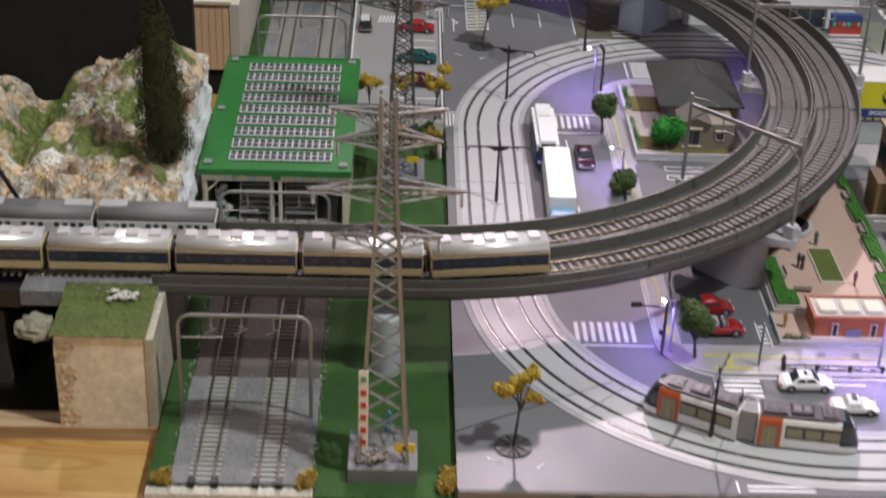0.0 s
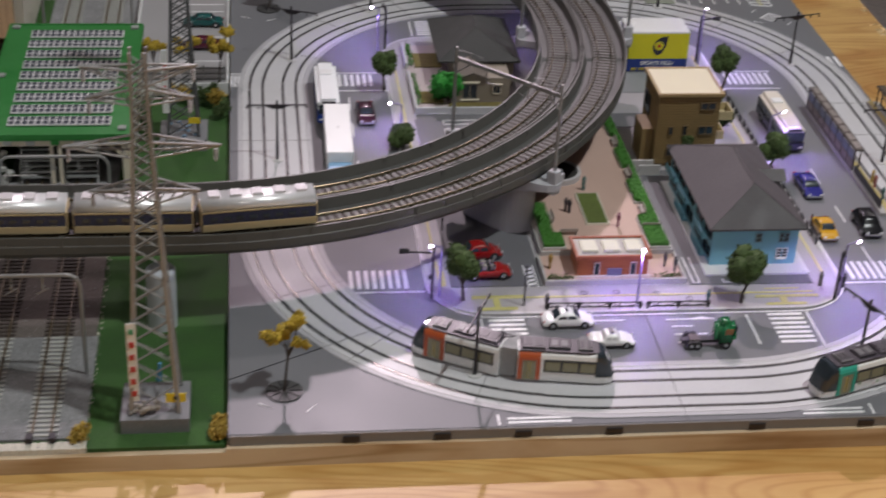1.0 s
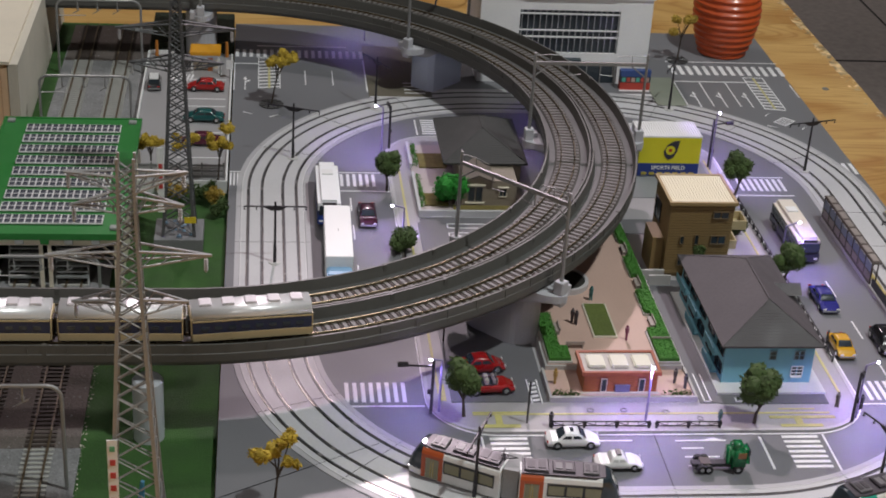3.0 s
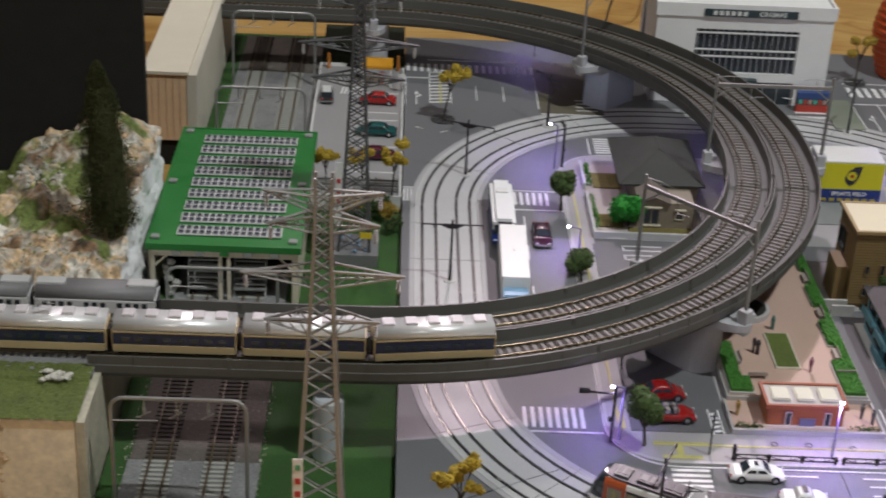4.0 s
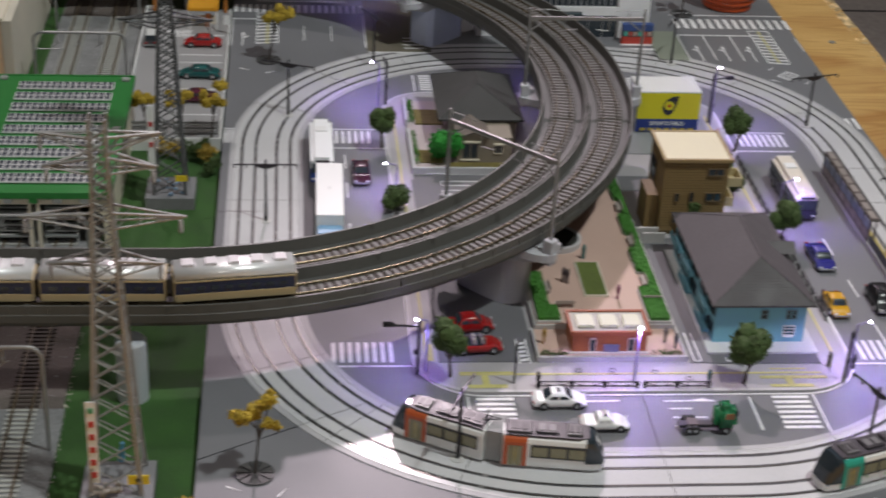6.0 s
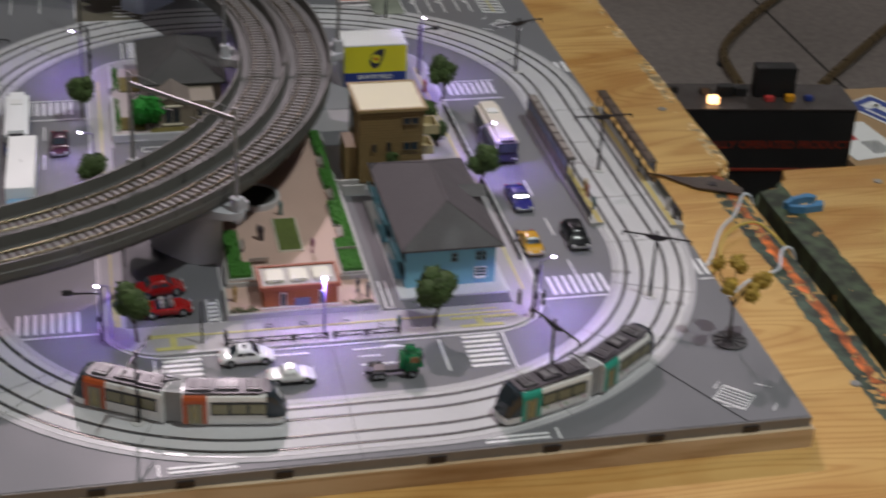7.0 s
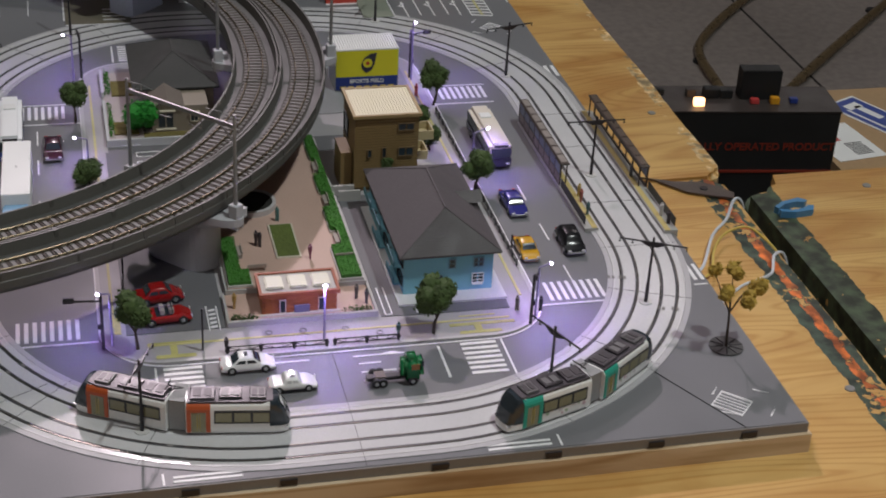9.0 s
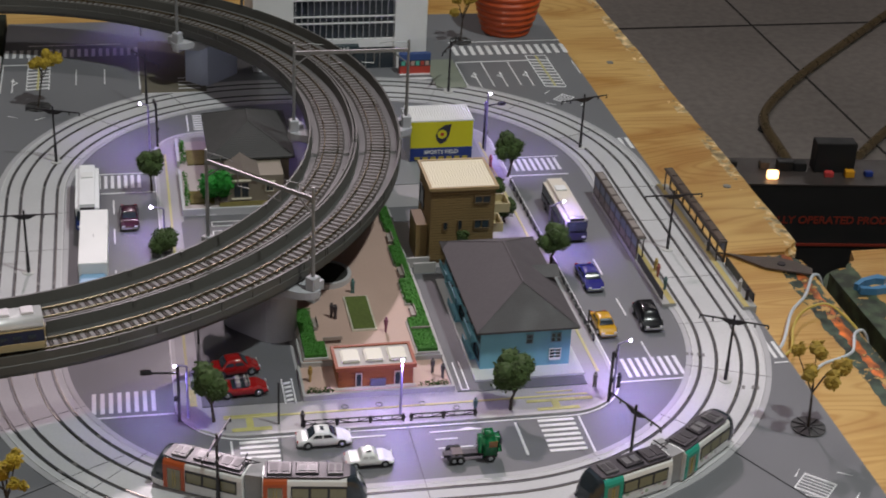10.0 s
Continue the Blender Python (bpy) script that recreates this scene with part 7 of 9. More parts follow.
tram_stop(0.4425, 0.222, 0.388, 0.284, 0.388, -1, 0.0, "tram stop platform with a dark glazed shelter beside the road", mat("shelter_panel", (0.25, 0.22, 0.2), 0.5, amt=0.4, coarse=160, per_object=0.35))
tram_stop(0.4945, 0.212, 0.398, 0.273, 0.39, 1, -0.006, "tram stop platform with a dark glazed shelter at the board edge", mat("shelter_panel_brown", (0.085, 0.06, 0.045), 0.4, amt=0.4, coarse=160, per_object=0.35), False)


# ---- vehicles ----
def car(x, y, z, rz, colour, label, L=0.0305, W=0.0122, H=0.0098, roof=(0.34, 0.6), hood=0.6, rough=0.25, open_top=False, roof_colour=None, glazed=True, rear=0.15, front=0.18, glass_m=None, sunroof=False):
    """A moulded car, nose to +x: lower body, glasshouse, roof, four wheels, lights."""
    c = thing("car", label, "car", "cars", pose(x, y, z, 0, 0, rz))
    paint = mat("paint_%d_%d_%d" % tuple(int(v * 100) for v in colour), colour, rough, amt=0.05, bump=0, coat=0.4 if sum(colour) > 0.05 else 0.0, spec=0.5 if sum(colour) > 0.05 else 0.2)
    hb, r = H * hood, L / 2
    xa, xb = -r + L * roof[0], -r + L * roof[1]
    xs_r, xs_f = max(-r * 0.96, xa - L * rear), min(r * 0.8, xb + L * front)

    def step(t):
        t = min(1, max(0, t))
        return t * t * (3 - 2 * t)

    def top(px):
        """Height of the car's outline at px."""
        lower = hb * (0.66 + 0.34 * step((px + r) / (L * 0.1))) * (0.55 + 0.45 * step((r - px) / (L * 0.22)))
        if open_top or px <= xs_r or px >= xs_f:
            return lower
        up = step((px - xs_r) / (xa - xs_r)) if px < xa else step((xs_f - px) / (xs_f - xb)) if px > xb else 1
        return lower + (H - 0.03 * H * abs(2 * (px - xa) / (xb - xa) - 1) - lower) * up if up < 1 else H * (1 - 0.03 * (2 * (px - xa) / (xb - xa) - 1) ** 2)

    def half(zz):
        return W * (0.475 - 0.105 * max(0, zz - hb) / (H - hb)) if zz > hb else W * 0.475

    bb = bm_new()
    rows_ = []
    for i in range(37):
        px = -r + L * i / 36
        zt = top(px)
        pin = 1 - 0.1 * max(0, abs(px) / r - 0.8) / 0.2
        zl = min(zt, hb)
        sec = [(W * 0.43 * pin, H * 0.15), (W * 0.495 * pin, H * 0.26), (W * 0.5 * pin, zl * 0.72), (W * 0.475 * pin, zl * 0.97), (half(zt) * 0.97 * pin, max(zt * 0.955, zl * 0.975)), (half(zt) * 0.8 * pin, max(zt * 0.99, zl * 0.98)), (0, max(zt, zl * 0.985))]
        full = sec + [(-u, v) for u, v in sec[:-1][::-1]]
        rows_.append([bb.verts.new((px, u, v)) for u, v in full])
    for p, q in zip(rows_, rows_[1:]):
        for j in range(len(p) - 1):
            bb.faces.new((p[j], p[j + 1], q[j + 1], q[j]))
        bb.faces.new((p[-1], p[0], q[0], q[-1]))
    bb.faces.new(rows_[0])
    bb.faces.new(rows_[-1][::-1])
    part("body", bb, paint, c, smooth=True)
    if not open_top and glazed:
        pane = glass_m or DARK_GLASS
        z0, z1 = hb + (H - hb) * 0.2, H * 0.86
        d = L * 0.035

        def slope(px0, px1, zz):
            """Where the sloping glass reaches height zz."""
            lo, hi = px0, px1
            for _ in range(24):
                mid_ = (lo + hi) / 2
                if top(mid_) < zz:
                    lo = mid_
                else:
                    hi = mid_
            return lo

        for sy in (-1, 1):
            cuts = [(slope(xs_r, xa, z0) + d, slope(xs_r, xa, z1) + d), (xa + (xb - xa) * 0.5 - d * 0.4, xa + (xb - xa) * 0.5 - d * 0.4)], [(xa + (xb - xa) * 0.5 + d * 0.4, xa + (xb - xa) * 0.5 + d * 0.4), (slope(xs_f, xb, z0) - d, slope(xs_f, xb, z1) - d)]
            for (l0, l1), (r0, r1) in cuts:
                bb = bm_new()
                vs = [bb.verts.new((px, sy * (half(zz) * 0.985 + 0.0002), zz)) for px, zz in ((l0, z0), (r0, z0), (r1, z1), (l1, z1))]
                bb.faces.new(vs)
                part("side_window", bb, pane, c)
        for nm, p0, p1 in (("rear_window", xs_r, xa), ("windscreen", xs_f, xb)):
            bb = bm_new()
            zs = [hb + (H - hb) * k for k in (0.1, 0.35, 0.6, 0.86)]
            rws = []
            for zz in zs:
                px = slope(p0, p1, zz)
                o = 0.0003 if p0 > p1 else -0.0003
                rws.append((bb.verts.new((px + o, -half(zz) * 0.84, zz + 0.0002)), bb.verts.new((px + o, half(zz) * 0.84, zz + 0.0002))))
            for u, v in zip(rws, rws[1:]):
                bb.faces.new((u[0], u[1], v[1], v[0]))
            part(nm, bb, pane, c)
        if sunroof:
            part("sunroof", bar_box(L * 0.07, W * 0.34, H * 0.02, (xa + xb) / 2, 0, H * 0.99, 0.00005), DARK_GLASS, c)
        if roof_colour:
            bb = bm_new()
            cbox(bb, (xa + xb) / 2, 0, H * 0.97, (xb - xa) * 1.02, W * 0.7, H * 0.04)
            bevelled(bb, H * 0.015, 1)
            part("roof", bb, mat("roof_%d" % int(roof_colour[0] * 100), roof_colour, 0.3), c)
    elif open_top:
        bb = bm_new()
        box(bb, xa - L * 0.05, xb, -W * 0.4, W * 0.4, hb * 0.98, hb * 1.03)
        part("cabin", bb, DARK_GLASS, c, "dark open cabin")
        for sy in (-1, 1):
            for xs in (xa + L * 0.08, xa + L * 0.26):
                part("seat", bar_box(L * 0.09, W * 0.28, H * 0.3, xs, sy * W * 0.2, hb, 0.0003), mat("seat_grey", (0.45, 0.4, 0.37), 0.6), c)
        bb = bm_new()
        box(bb, xb, xb + 0.0004, -W * 0.42, W * 0.42, hb, H)
        part("windscreen", bb, DARK_GLASS, c)
    rw = H * 0.26
    for sx in (-0.31, 0.31):
        for sy in (-1, 1):
            bb = bm_new()
            tube(bb, (sx * L, sy * W * 0.42, rw), (sx * L, sy * W * 0.52, rw), rw, rw, 16)
            wh = part("wheel", bb, TYRE, c)
            bb = bm_new()
            tube(bb, (sx * L, sy * W * 0.515, rw), (sx * L, sy * W * 0.53, rw), rw * 0.55, rw * 0.5, 12)
            part("hub", bb, CHROME, wh)
    for sy in (-1, 1):
        part("headlight", bar_box(0.0005, W * 0.16, H * 0.1, r - 0.0002, sy * W * 0.34, hb * 0.62), WHITE, c)
        part("taillight", bar_box(0.0005, W * 0.16, H * 0.1, -r + 0.0002, sy * W * 0.36, hb * 0.66), mat("tail_red", (0.4, 0.02, 0.02), 0.3), c)
    part("bumper", bar_box(0.0006, W * 0.9, H * 0.1, r, 0, H * 0.22), mat("bumper_grey", (0.3, 0.3, 0.3), 0.4), c)
    part("rear_bumper", bar_box(0.0006, W * 0.9, H * 0.1, -r, 0, H * 0.22), MATS["bumper_grey"], c)
    return c


RD = 0.0002
car(0.1995, 0.0985, RD, 0, (0.9, 0.9, 0.91), "white model saloon car with dark windows on the road", sunroof=True, rear=0.19, front=0.2, roof=(0.36, 0.56))
oc = car(0.2215, 0.0765, RD, 0, (0.86, 0.86, 0.85), "white classic model saloon with a roof beacon", L=0.0265, H=0.0086, hood=0.62, W=0.0118, roof=(0.36, 0.58), rear=0.08, front=0.1, glass_m=mat("pale_pane", (0.6, 0.6, 0.6), 0.15, amt=0.2))
part("sill", bar_box(0.025, 0.0121, 0.0012, 0, 0, 0.001), TYRE, oc, "black sill")
part("roof_beacon", bar_box(0.003, 0.006, 0.0013, -0.0005, 0, 0.0084, 0.0004), CHROME, oc, "small chrome roof beacon")
car(0.3995, 0.2625, RD, -90, (0.03, 0.03, 0.22), "glossy dark blue model car on the road", L=0.034, W=0.013, H=0.0092)
car(0.4225, 0.2065, RD, -91, (0.012, 0.012, 0.014), "glossy black model hatchback on the road", L=0.031, W=0.0134, H=0.0112, roof=(0.22, 0.62), hood=0.56, rear=0.18, front=0.22, rough=0.2, glazed=False)
car(0.3915, 0.2015, RD, -90, (0.62, 0.33, 0.02), "yellow model car waiting at the crossing", L=0.028, W=0.0118, H=0.0095)
car(0.0995, 0.383, RD, -90, (0.05, 0.008, 0.025), "dark maroon model saloon on the road", L=0.0335, W=0.0128, H=0.0098)
car(0.1585, 0.1525, 0.0018, 4, (0.34, 0.012, 0.012), "red open-top model car with pale seats", L=0.0295, W=0.0125, H=0.0105, open_top=True)
car(0.156, 0.175, 0.0018, 8, (0.3, 0.01, 0.01), "red model car parked under the viaduct", L=0.029, W=0.0125, H=0.011)
car(-0.0225, 0.6215, 0.0014, 178, (0.38, 0.015, 0.015), "red model saloon in the car park", L=0.031)
car(-0.022, 0.5555, 0.0014, 178, (0.01, 0.09, 0.09), "dark green model saloon in the car park", L=0.033)
car(-0.022, 0.5085, 0.0014, 178, (0.09, 0.01, 0.03), "maroon model saloon in the car park", L=0.032)
car(-0.0655, 0.6265, 0.0014, 92, (0.03, 0.03, 0.035), "black and white model off-road car", L=0.0255, W=0.0108, H=0.0105, roof=(0.1, 0.66), roof_colour=(0.7, 0.7, 0.7))

# green tractor lorry
gt = thing("lorry", "green model lorry cab on a bare black chassis", "lorry", m=pose(0.2785, 0.0735, RD))
bm = bar_box(0.0142, 0.0132, 0.0155, 0.0098, 0, 0.0018)
for v_ in bm.verts:
    if v_.co.z > 0.01:
        v_.co.x = 0.009 + (v_.co.x - 0.0098) * 0.8
        v_.co.y *= 0.88
bevelled(bm, 0.0032, 5)
part("cab", bm, mat("lorry_green", (0.005, 0.15, 0.045), 0.22, amt=0.05, coat=0.4), gt, smooth=True)
part("windscreen", bar_box(0.0012, 0.0082, 0.0036, 0.0153, 0, 0.0105, 0.0003), DARK_GLASS, gt)
for sy in (-1, 1):
    part("side_window", bar_box(0.0045, 0.0008, 0.0034, 0.0105, sy * 0.0061, 0.0105), mat("amber_pane", (0.2, 0.1, 0.03), 0.2), gt)
part("chassis", bar_box(0.03, 0.005, 0.002, -0.001, 0, 0.0024, 0.0003), mat("chassis_black", (0.02, 0.02, 0.024), 0.5), gt)
part("fifth_wheel", bar_box(0.006, 0.007, 0.001, -0.0085, 0, 0.0044, 0.0002), mat("fifth_wheel_iron", (0.1, 0.085, 0.075), 0.5, 0.3), gt)
for sx in (-0.011, -0.0075, 0.0095):
    for sy in (-1, 1):
        bm = bm_new()
        tube(bm, (sx, sy * 0.004, 0.0027), (sx, sy * 0.0062, 0.0027), 0.0027, 0.0027, 16)
        wh = part("wheel", bm, TYRE, gt)
        bm = bm_new()
        tube(bm, (sx, sy * 0.0061, 0.0027), (sx, sy * 0.0064, 0.0027), 0.0014, 0.0012, 12)
        part("hub", bm, CHROME, wh)


def coach(x, y, rz, L, label, upper, lower, W=0.0166, H=0.0205, box_body=False, cat="bus"):
    c = thing("bus" if cat == "bus" else "box_lorry", label, cat, m=pose(x, y, RD, 0, 0, rz))
    bb = bm_new()
    cbox(bb, 0, 0, 0.0022, L, W, H * 0.34)
    bevelled(bb, 0.0008, 2)
    part("lower_body", bb, mat("coach_low_%d" % int(lower[2] * 100), lower, 0.3, amt=0.05, coat=0.3), c)
    bb = bm_new()
    cbox(bb, 0, 0, 0.0022 + H * 0.33, L * 0.995, W * 0.985, H * 0.56)
    bevelled(bb, 0.0028, 4)
    part("upper_body", bb, mat("coach_up_%d" % int(upper[2] * 100), upper, 0.35, amt=0.04), c)
    if not box_body:
        n = 8
        for sy in (-1, 1):
            part("window_band", bar_box(L * 0.93, 0.0004, H * 0.31, 0, sy * W * 0.4925, 0.0022 + H * 0.395), DARK_METAL, c)
            for i in range(n):
                x0 = -L * 0.44 + i * L * 0.86 / n
                part("window", bar_box(L * 0.86 / n - 0.0008, 0.0004, H * 0.26, x0 + L * 0.05, sy * W * 0.4935, 0.0022 + H * 0.42), DARK_GLASS, c)
        part("windscreen", bar_box(0.0005, W * 0.86, H * 0.34, L * 0.4985, 0, 0.0022 + H * 0.38), DARK_GLASS, c)
        part("rear_window", bar_box(0.0005, W * 0.7, H * 0.22, -L * 0.4985, 0, 0.0022 + H * 0.46), DARK_GLASS, c)
        part("roof_unit", bar_box(L * 0.12, W * 0.5, 0.0012, -L * 0.2, 0, 0.002 + H * 0.885, 0.0004), WHITE, c)
        part("destination_sign", bar_box(0.0005, W * 0.6, H * 0.08, L * 0.4975, 0, 0.0022 + H * 0.76), DARK_METAL, c)
    for sx in (-0.3, 0.32):
        for sy in (-1, 1):
            bb = bm_new()
            tube(bb, (sx * L, sy * W * 0.4, 0.003), (sx * L, sy * W * 0.505, 0.003), 0.003, 0.003, 16)
            wh = part("wheel", bb, TYRE, c)
            bb = bm_new()
            tube(bb, (sx * L, sy * W * 0.5, 0.003), (sx * L, sy * W * 0.51, 0.003), 0.0015, 0.0013, 12)
            part("hub", bb, GREY_METAL, wh)
    for sy in (-1, 1):
        part("headlight", bar_box(0.0005, W * 0.16, 0.0013, L * 0.5, sy * W * 0.34, 0.0045), WHITE, c)
    return c


coach(0.4045, 0.349, -90, 0.067, "cream coach with dark windows and a dark blue lower half", (0.72, 0.66, 0.58), (0.03, 0.03, 0.06))
coach(0.0715, 0.403, -90, 0.07, "white single-deck bus with a blue lower half", (0.86, 0.87, 0.89), (0.02, 0.06, 0.3))
lorry = thing("box_lorry", "white box lorry with a pale blue cab", "lorry", m=pose(0.0755, 0.317, RD, 0, 0, -91))
part("cargo_box", bar_box(0.077, 0.0182, 0.0175, -0.006, 0, 0.0035, 0.0004), mat("lorry_white", (0.9, 0.9, 0.9), 0.35, amt=0.03), lorry, "plain white cargo box")
bm = bm_new()
cbox(bm, 0.0395, 0, 0.0018, 0.0125, 0.0165, 0.0125)
bevelled(bm, 0.001, 2)
part("cab", bm, mat("cab_blue", (0.25, 0.45, 0.68), 0.35, amt=0.04), lorry, "pale blue cab")
part("windscreen", bar_box(0.0005, 0.0145, 0.0045, 0.0458, 0, 0.0085), DARK_GLASS, lorry)
part("chassis", bar_box(0.08, 0.007, 0.002, -0.004, 0, 0.0018), MATS["chassis_black"], lorry)
for sx in (-0.03, -0.022, 0.038):
    for sy in (-1, 1):
        bm = bm_new()
        tube(bm, (sx, sy * 0.0062, 0.003), (sx, sy * 0.0085, 0.003), 0.003, 0.003, 16)
        part("wheel", bm, TYRE, lorry)
bm = bm_new()
cbox(bm, -0.006, 0, 0.02105, 0.003, 0.0006, 0.0002)
part("roof_mark", bm, GREY_METAL, lorry)


# ---- railway carriages ----
def carriage(name, r, s, L, livery, label, group, z=RZ, cab=False, track=None, panto=False, units=4):
    if track:
        x, y, a = track(s)
    else:
        x, y, a = along(r, s)
    c = thing(name, label, "train car", group, Matrix.Translation((x, y, z)) @ Matrix.Rotation(a, 4, "Z"))
    W, H, hb = 0.0182, 0.0232, 0.0032
    wall, band_, roof_m, low = livery["wall"], livery["band"], livery["roof"], livery["low"]
    bb = bm_new()
    w = W / 2
    cbox(bb, 0, 0, hb, L, W, H * 0.56)
    bevelled(bb, 0.0006, 2)
    part("body", bb, wall, c)
    bb = bm_new()
    zt = hb + H * 0.555
    prof = [(-w + 0.0004, zt), (w - 0.0004, zt)] + [((w - 0.0005) * math.cos(radians(k * 12)) ** 0.6, zt + 0.0012 + 0.005 * math.sin(radians(k * 12)) ** 0.9) for k in range(0, 8)] + [(-(w - 0.0005) * math.cos(radians(k * 12)) ** 0.6, zt + 0.0012 + 0.005 * math.sin(radians(k * 12)) ** 0.9) for k in range(7, -1, -1)]
    extrude_profile(bb, prof, -L / 2 + 0.0003, L / 2 - 0.0003)
    bmesh.ops.rotate(bb, verts=bb.verts[:], cent=(0, 0, 0), matrix=Matrix.Rotation(radians(90), 3, "Z"))
    part("roof", bb, roof_m, c, smooth=True)
    for sy in (-1, 1):
        part("band", bar_box(L * 0.985, 0.0004, H * livery["bh"], 0, sy * (w + 0.00005), hb + H * livery["bz"]), band_, c)
        part("skirt_band", bar_box(L * 0.985, 0.0004, H * livery.get("sk", 0.14), 0, sy * (w + 0.00005), hb + 0.0002), low, c)
        n = livery["n"]
        for i in range(n):
            if livery.get("skip") and i % livery["skip"] == 0 and 0 < i < n - 1:
                continue
            part("window", bar_box(L * 0.9 / n * livery["ww"], 0.0005, H * livery["wh"], -L * 0.45 + (i + 0.5) * L * 0.9 / n, sy * (w + 0.0002), hb + H * livery["wz"]), DARK_GLASS, c)
    for sx in (-1, 1):
        part("end_wall", bar_box(0.0006, W * 0.96, H * 0.56, sx * L / 2, 0, hb + 0.0003), livery["end"], c)
        part("gangway", bar_box(0.0016, W * 0.36, H * 0.42, sx * (L / 2 + 0.0006), 0, hb + 0.0006), DARK_METAL, c)
    for sx in (-0.3, 0.3):
        bg = part("bogie", bar_box(0.0145, W * 0.72, 0.0026, sx * L, 0, 0.0006, 0.0004), mat("bogie_black", (0.02, 0.019, 0.018), 0.6, amt=0.3), c)
        for k in (-0.0045, 0.0045):
            for sy in (-1, 1):
                bb = bm_new()
                tube(bb, (sx * L + k, sy * 0.0045, 0.0022), (sx * L + k, sy * 0.0054, 0.0022), 0.0021, 0.0021, 12)
                part("wheel", bb, DARK_METAL, bg)
    for i in range(units):
        xx = -L * 0.38 + i * L * 0.76 / max(1, units - 1)
        part("roof_unit", bar_box(L * 0.1 if units > 2 else L * 0.24, W * 0.44, 0.0018, xx, 0, zt + 0.0055, 0.0004), livery["unit"], c)
    part("underframe", bar_box(L * 0.3, W * 0.8, 0.0022, 0, 0, 0.0012), MATS["bogie_black"], c)
    if panto:
        bb = bm_new()
        z0 = zt + 0.0062
        for sy in (-1, 1):
            wire(bb, [(-0.006, sy * 0.004, z0), (0.004, sy * 0.003, z0 + 0.0025), (-0.005, sy * 0.003, z0 + 0.004)], 0.0003, 4)
        tube(bb, (-0.005, -0.006, z0 + 0.004), (-0.005, 0.006, z0 + 0.004), 0.0003, n=4)
        part("pantograph", bb, GREY_METAL, c)
    if cab:
        part("windscreen", bar_box(0.0006, W * 0.8, H * 0.22, L / 2 + 0.0003, 0, hb + H * 0.3), DARK_GLASS, c)
        for sy in (-1, 1):
            part("headlamp", bar_box(0.0005, 0.002, 0.0012, L / 2 + 0.0004, sy * W * 0.34, hb + H * 0.16), WHITE, c)
    return c


NAVY = mat("train_navy", (0.013, 0.024, 0.07), 0.35, amt=0.06, coat=0.3)
TCREAM = mat("train_cream", (0.56, 0.44, 0.25), 0.45, amt=0.06)
SILVER = mat("train_roof_silver", (0.86, 0.85, 0.86), 0.36, 0.4, amt=0.06)
TGREY = mat("train_roof_grey", (0.2, 0.195, 0.2), 0.5, amt=0.08)
TWHITE = mat("train_white", (0.7, 0.7, 0.7), 0.4, amt=0.04)
TOLIVE = mat("train_olive", (0.17, 0.19, 0.13), 0.45, amt=0.06)
blue_livery = {"wall": NAVY, "band": TCREAM, "roof": SILVER, "low": TCREAM, "end": TCREAM, "unit": mat("roof_unit_pale", (0.62, 0.58, 0.6), 0.45), "sk": 0.19, "bh": 0.035, "bz": 0.515, "n": 8, "ww": 0.55, "wh": 0.1, "wz": 0.3}
silver_livery = {"wall": TWHITE, "band": TOLIVE, "roof": TGREY, "low": TWHITE, "end": TWHITE, "unit": mat("roof_unit_white", (0.5, 0.5, 0.5), 0.45), "bh": 0.11, "bz": 0.1, "n": 13, "ww": 0.6, "wh": 0.24, "wz": 0.25, "skip": 4}
for k in range(5):
    carriage("train_carriage", VR + D, 0.0425 - k * 0.0703, 0.0665, blue_livery, "navy and cream express carriage with a silver roof", "express train", cab=k == 0, panto=k in (1, 3), units=5)
for k in range(3):
    carriage("commuter_carriage", VR - D, -0.1465 - k * 0.0703, 0.0665, silver_livery, "white commuter carriage with an olive stripe and grey roof", "commuter train", cab=k == 0, panto=k == 1, units=2)


# ---- trams ----
def loop_at(off, s):
    """Place and heading on the tram loop, s metres on from the near right curve's start."""
    R = LR + off
    if 0 <= s:
        a = s / R
        return LX1 + R * math.sin(a), LY0 - R * math.cos(a), a
    if s > LX0 - LX1:
        return LX1 + s, LY0 - R, 0.0
    a = (s - (LX0 - LX1)) / R
    return LX0 + R * math.sin(a), LY0 - R * math.cos(a), a


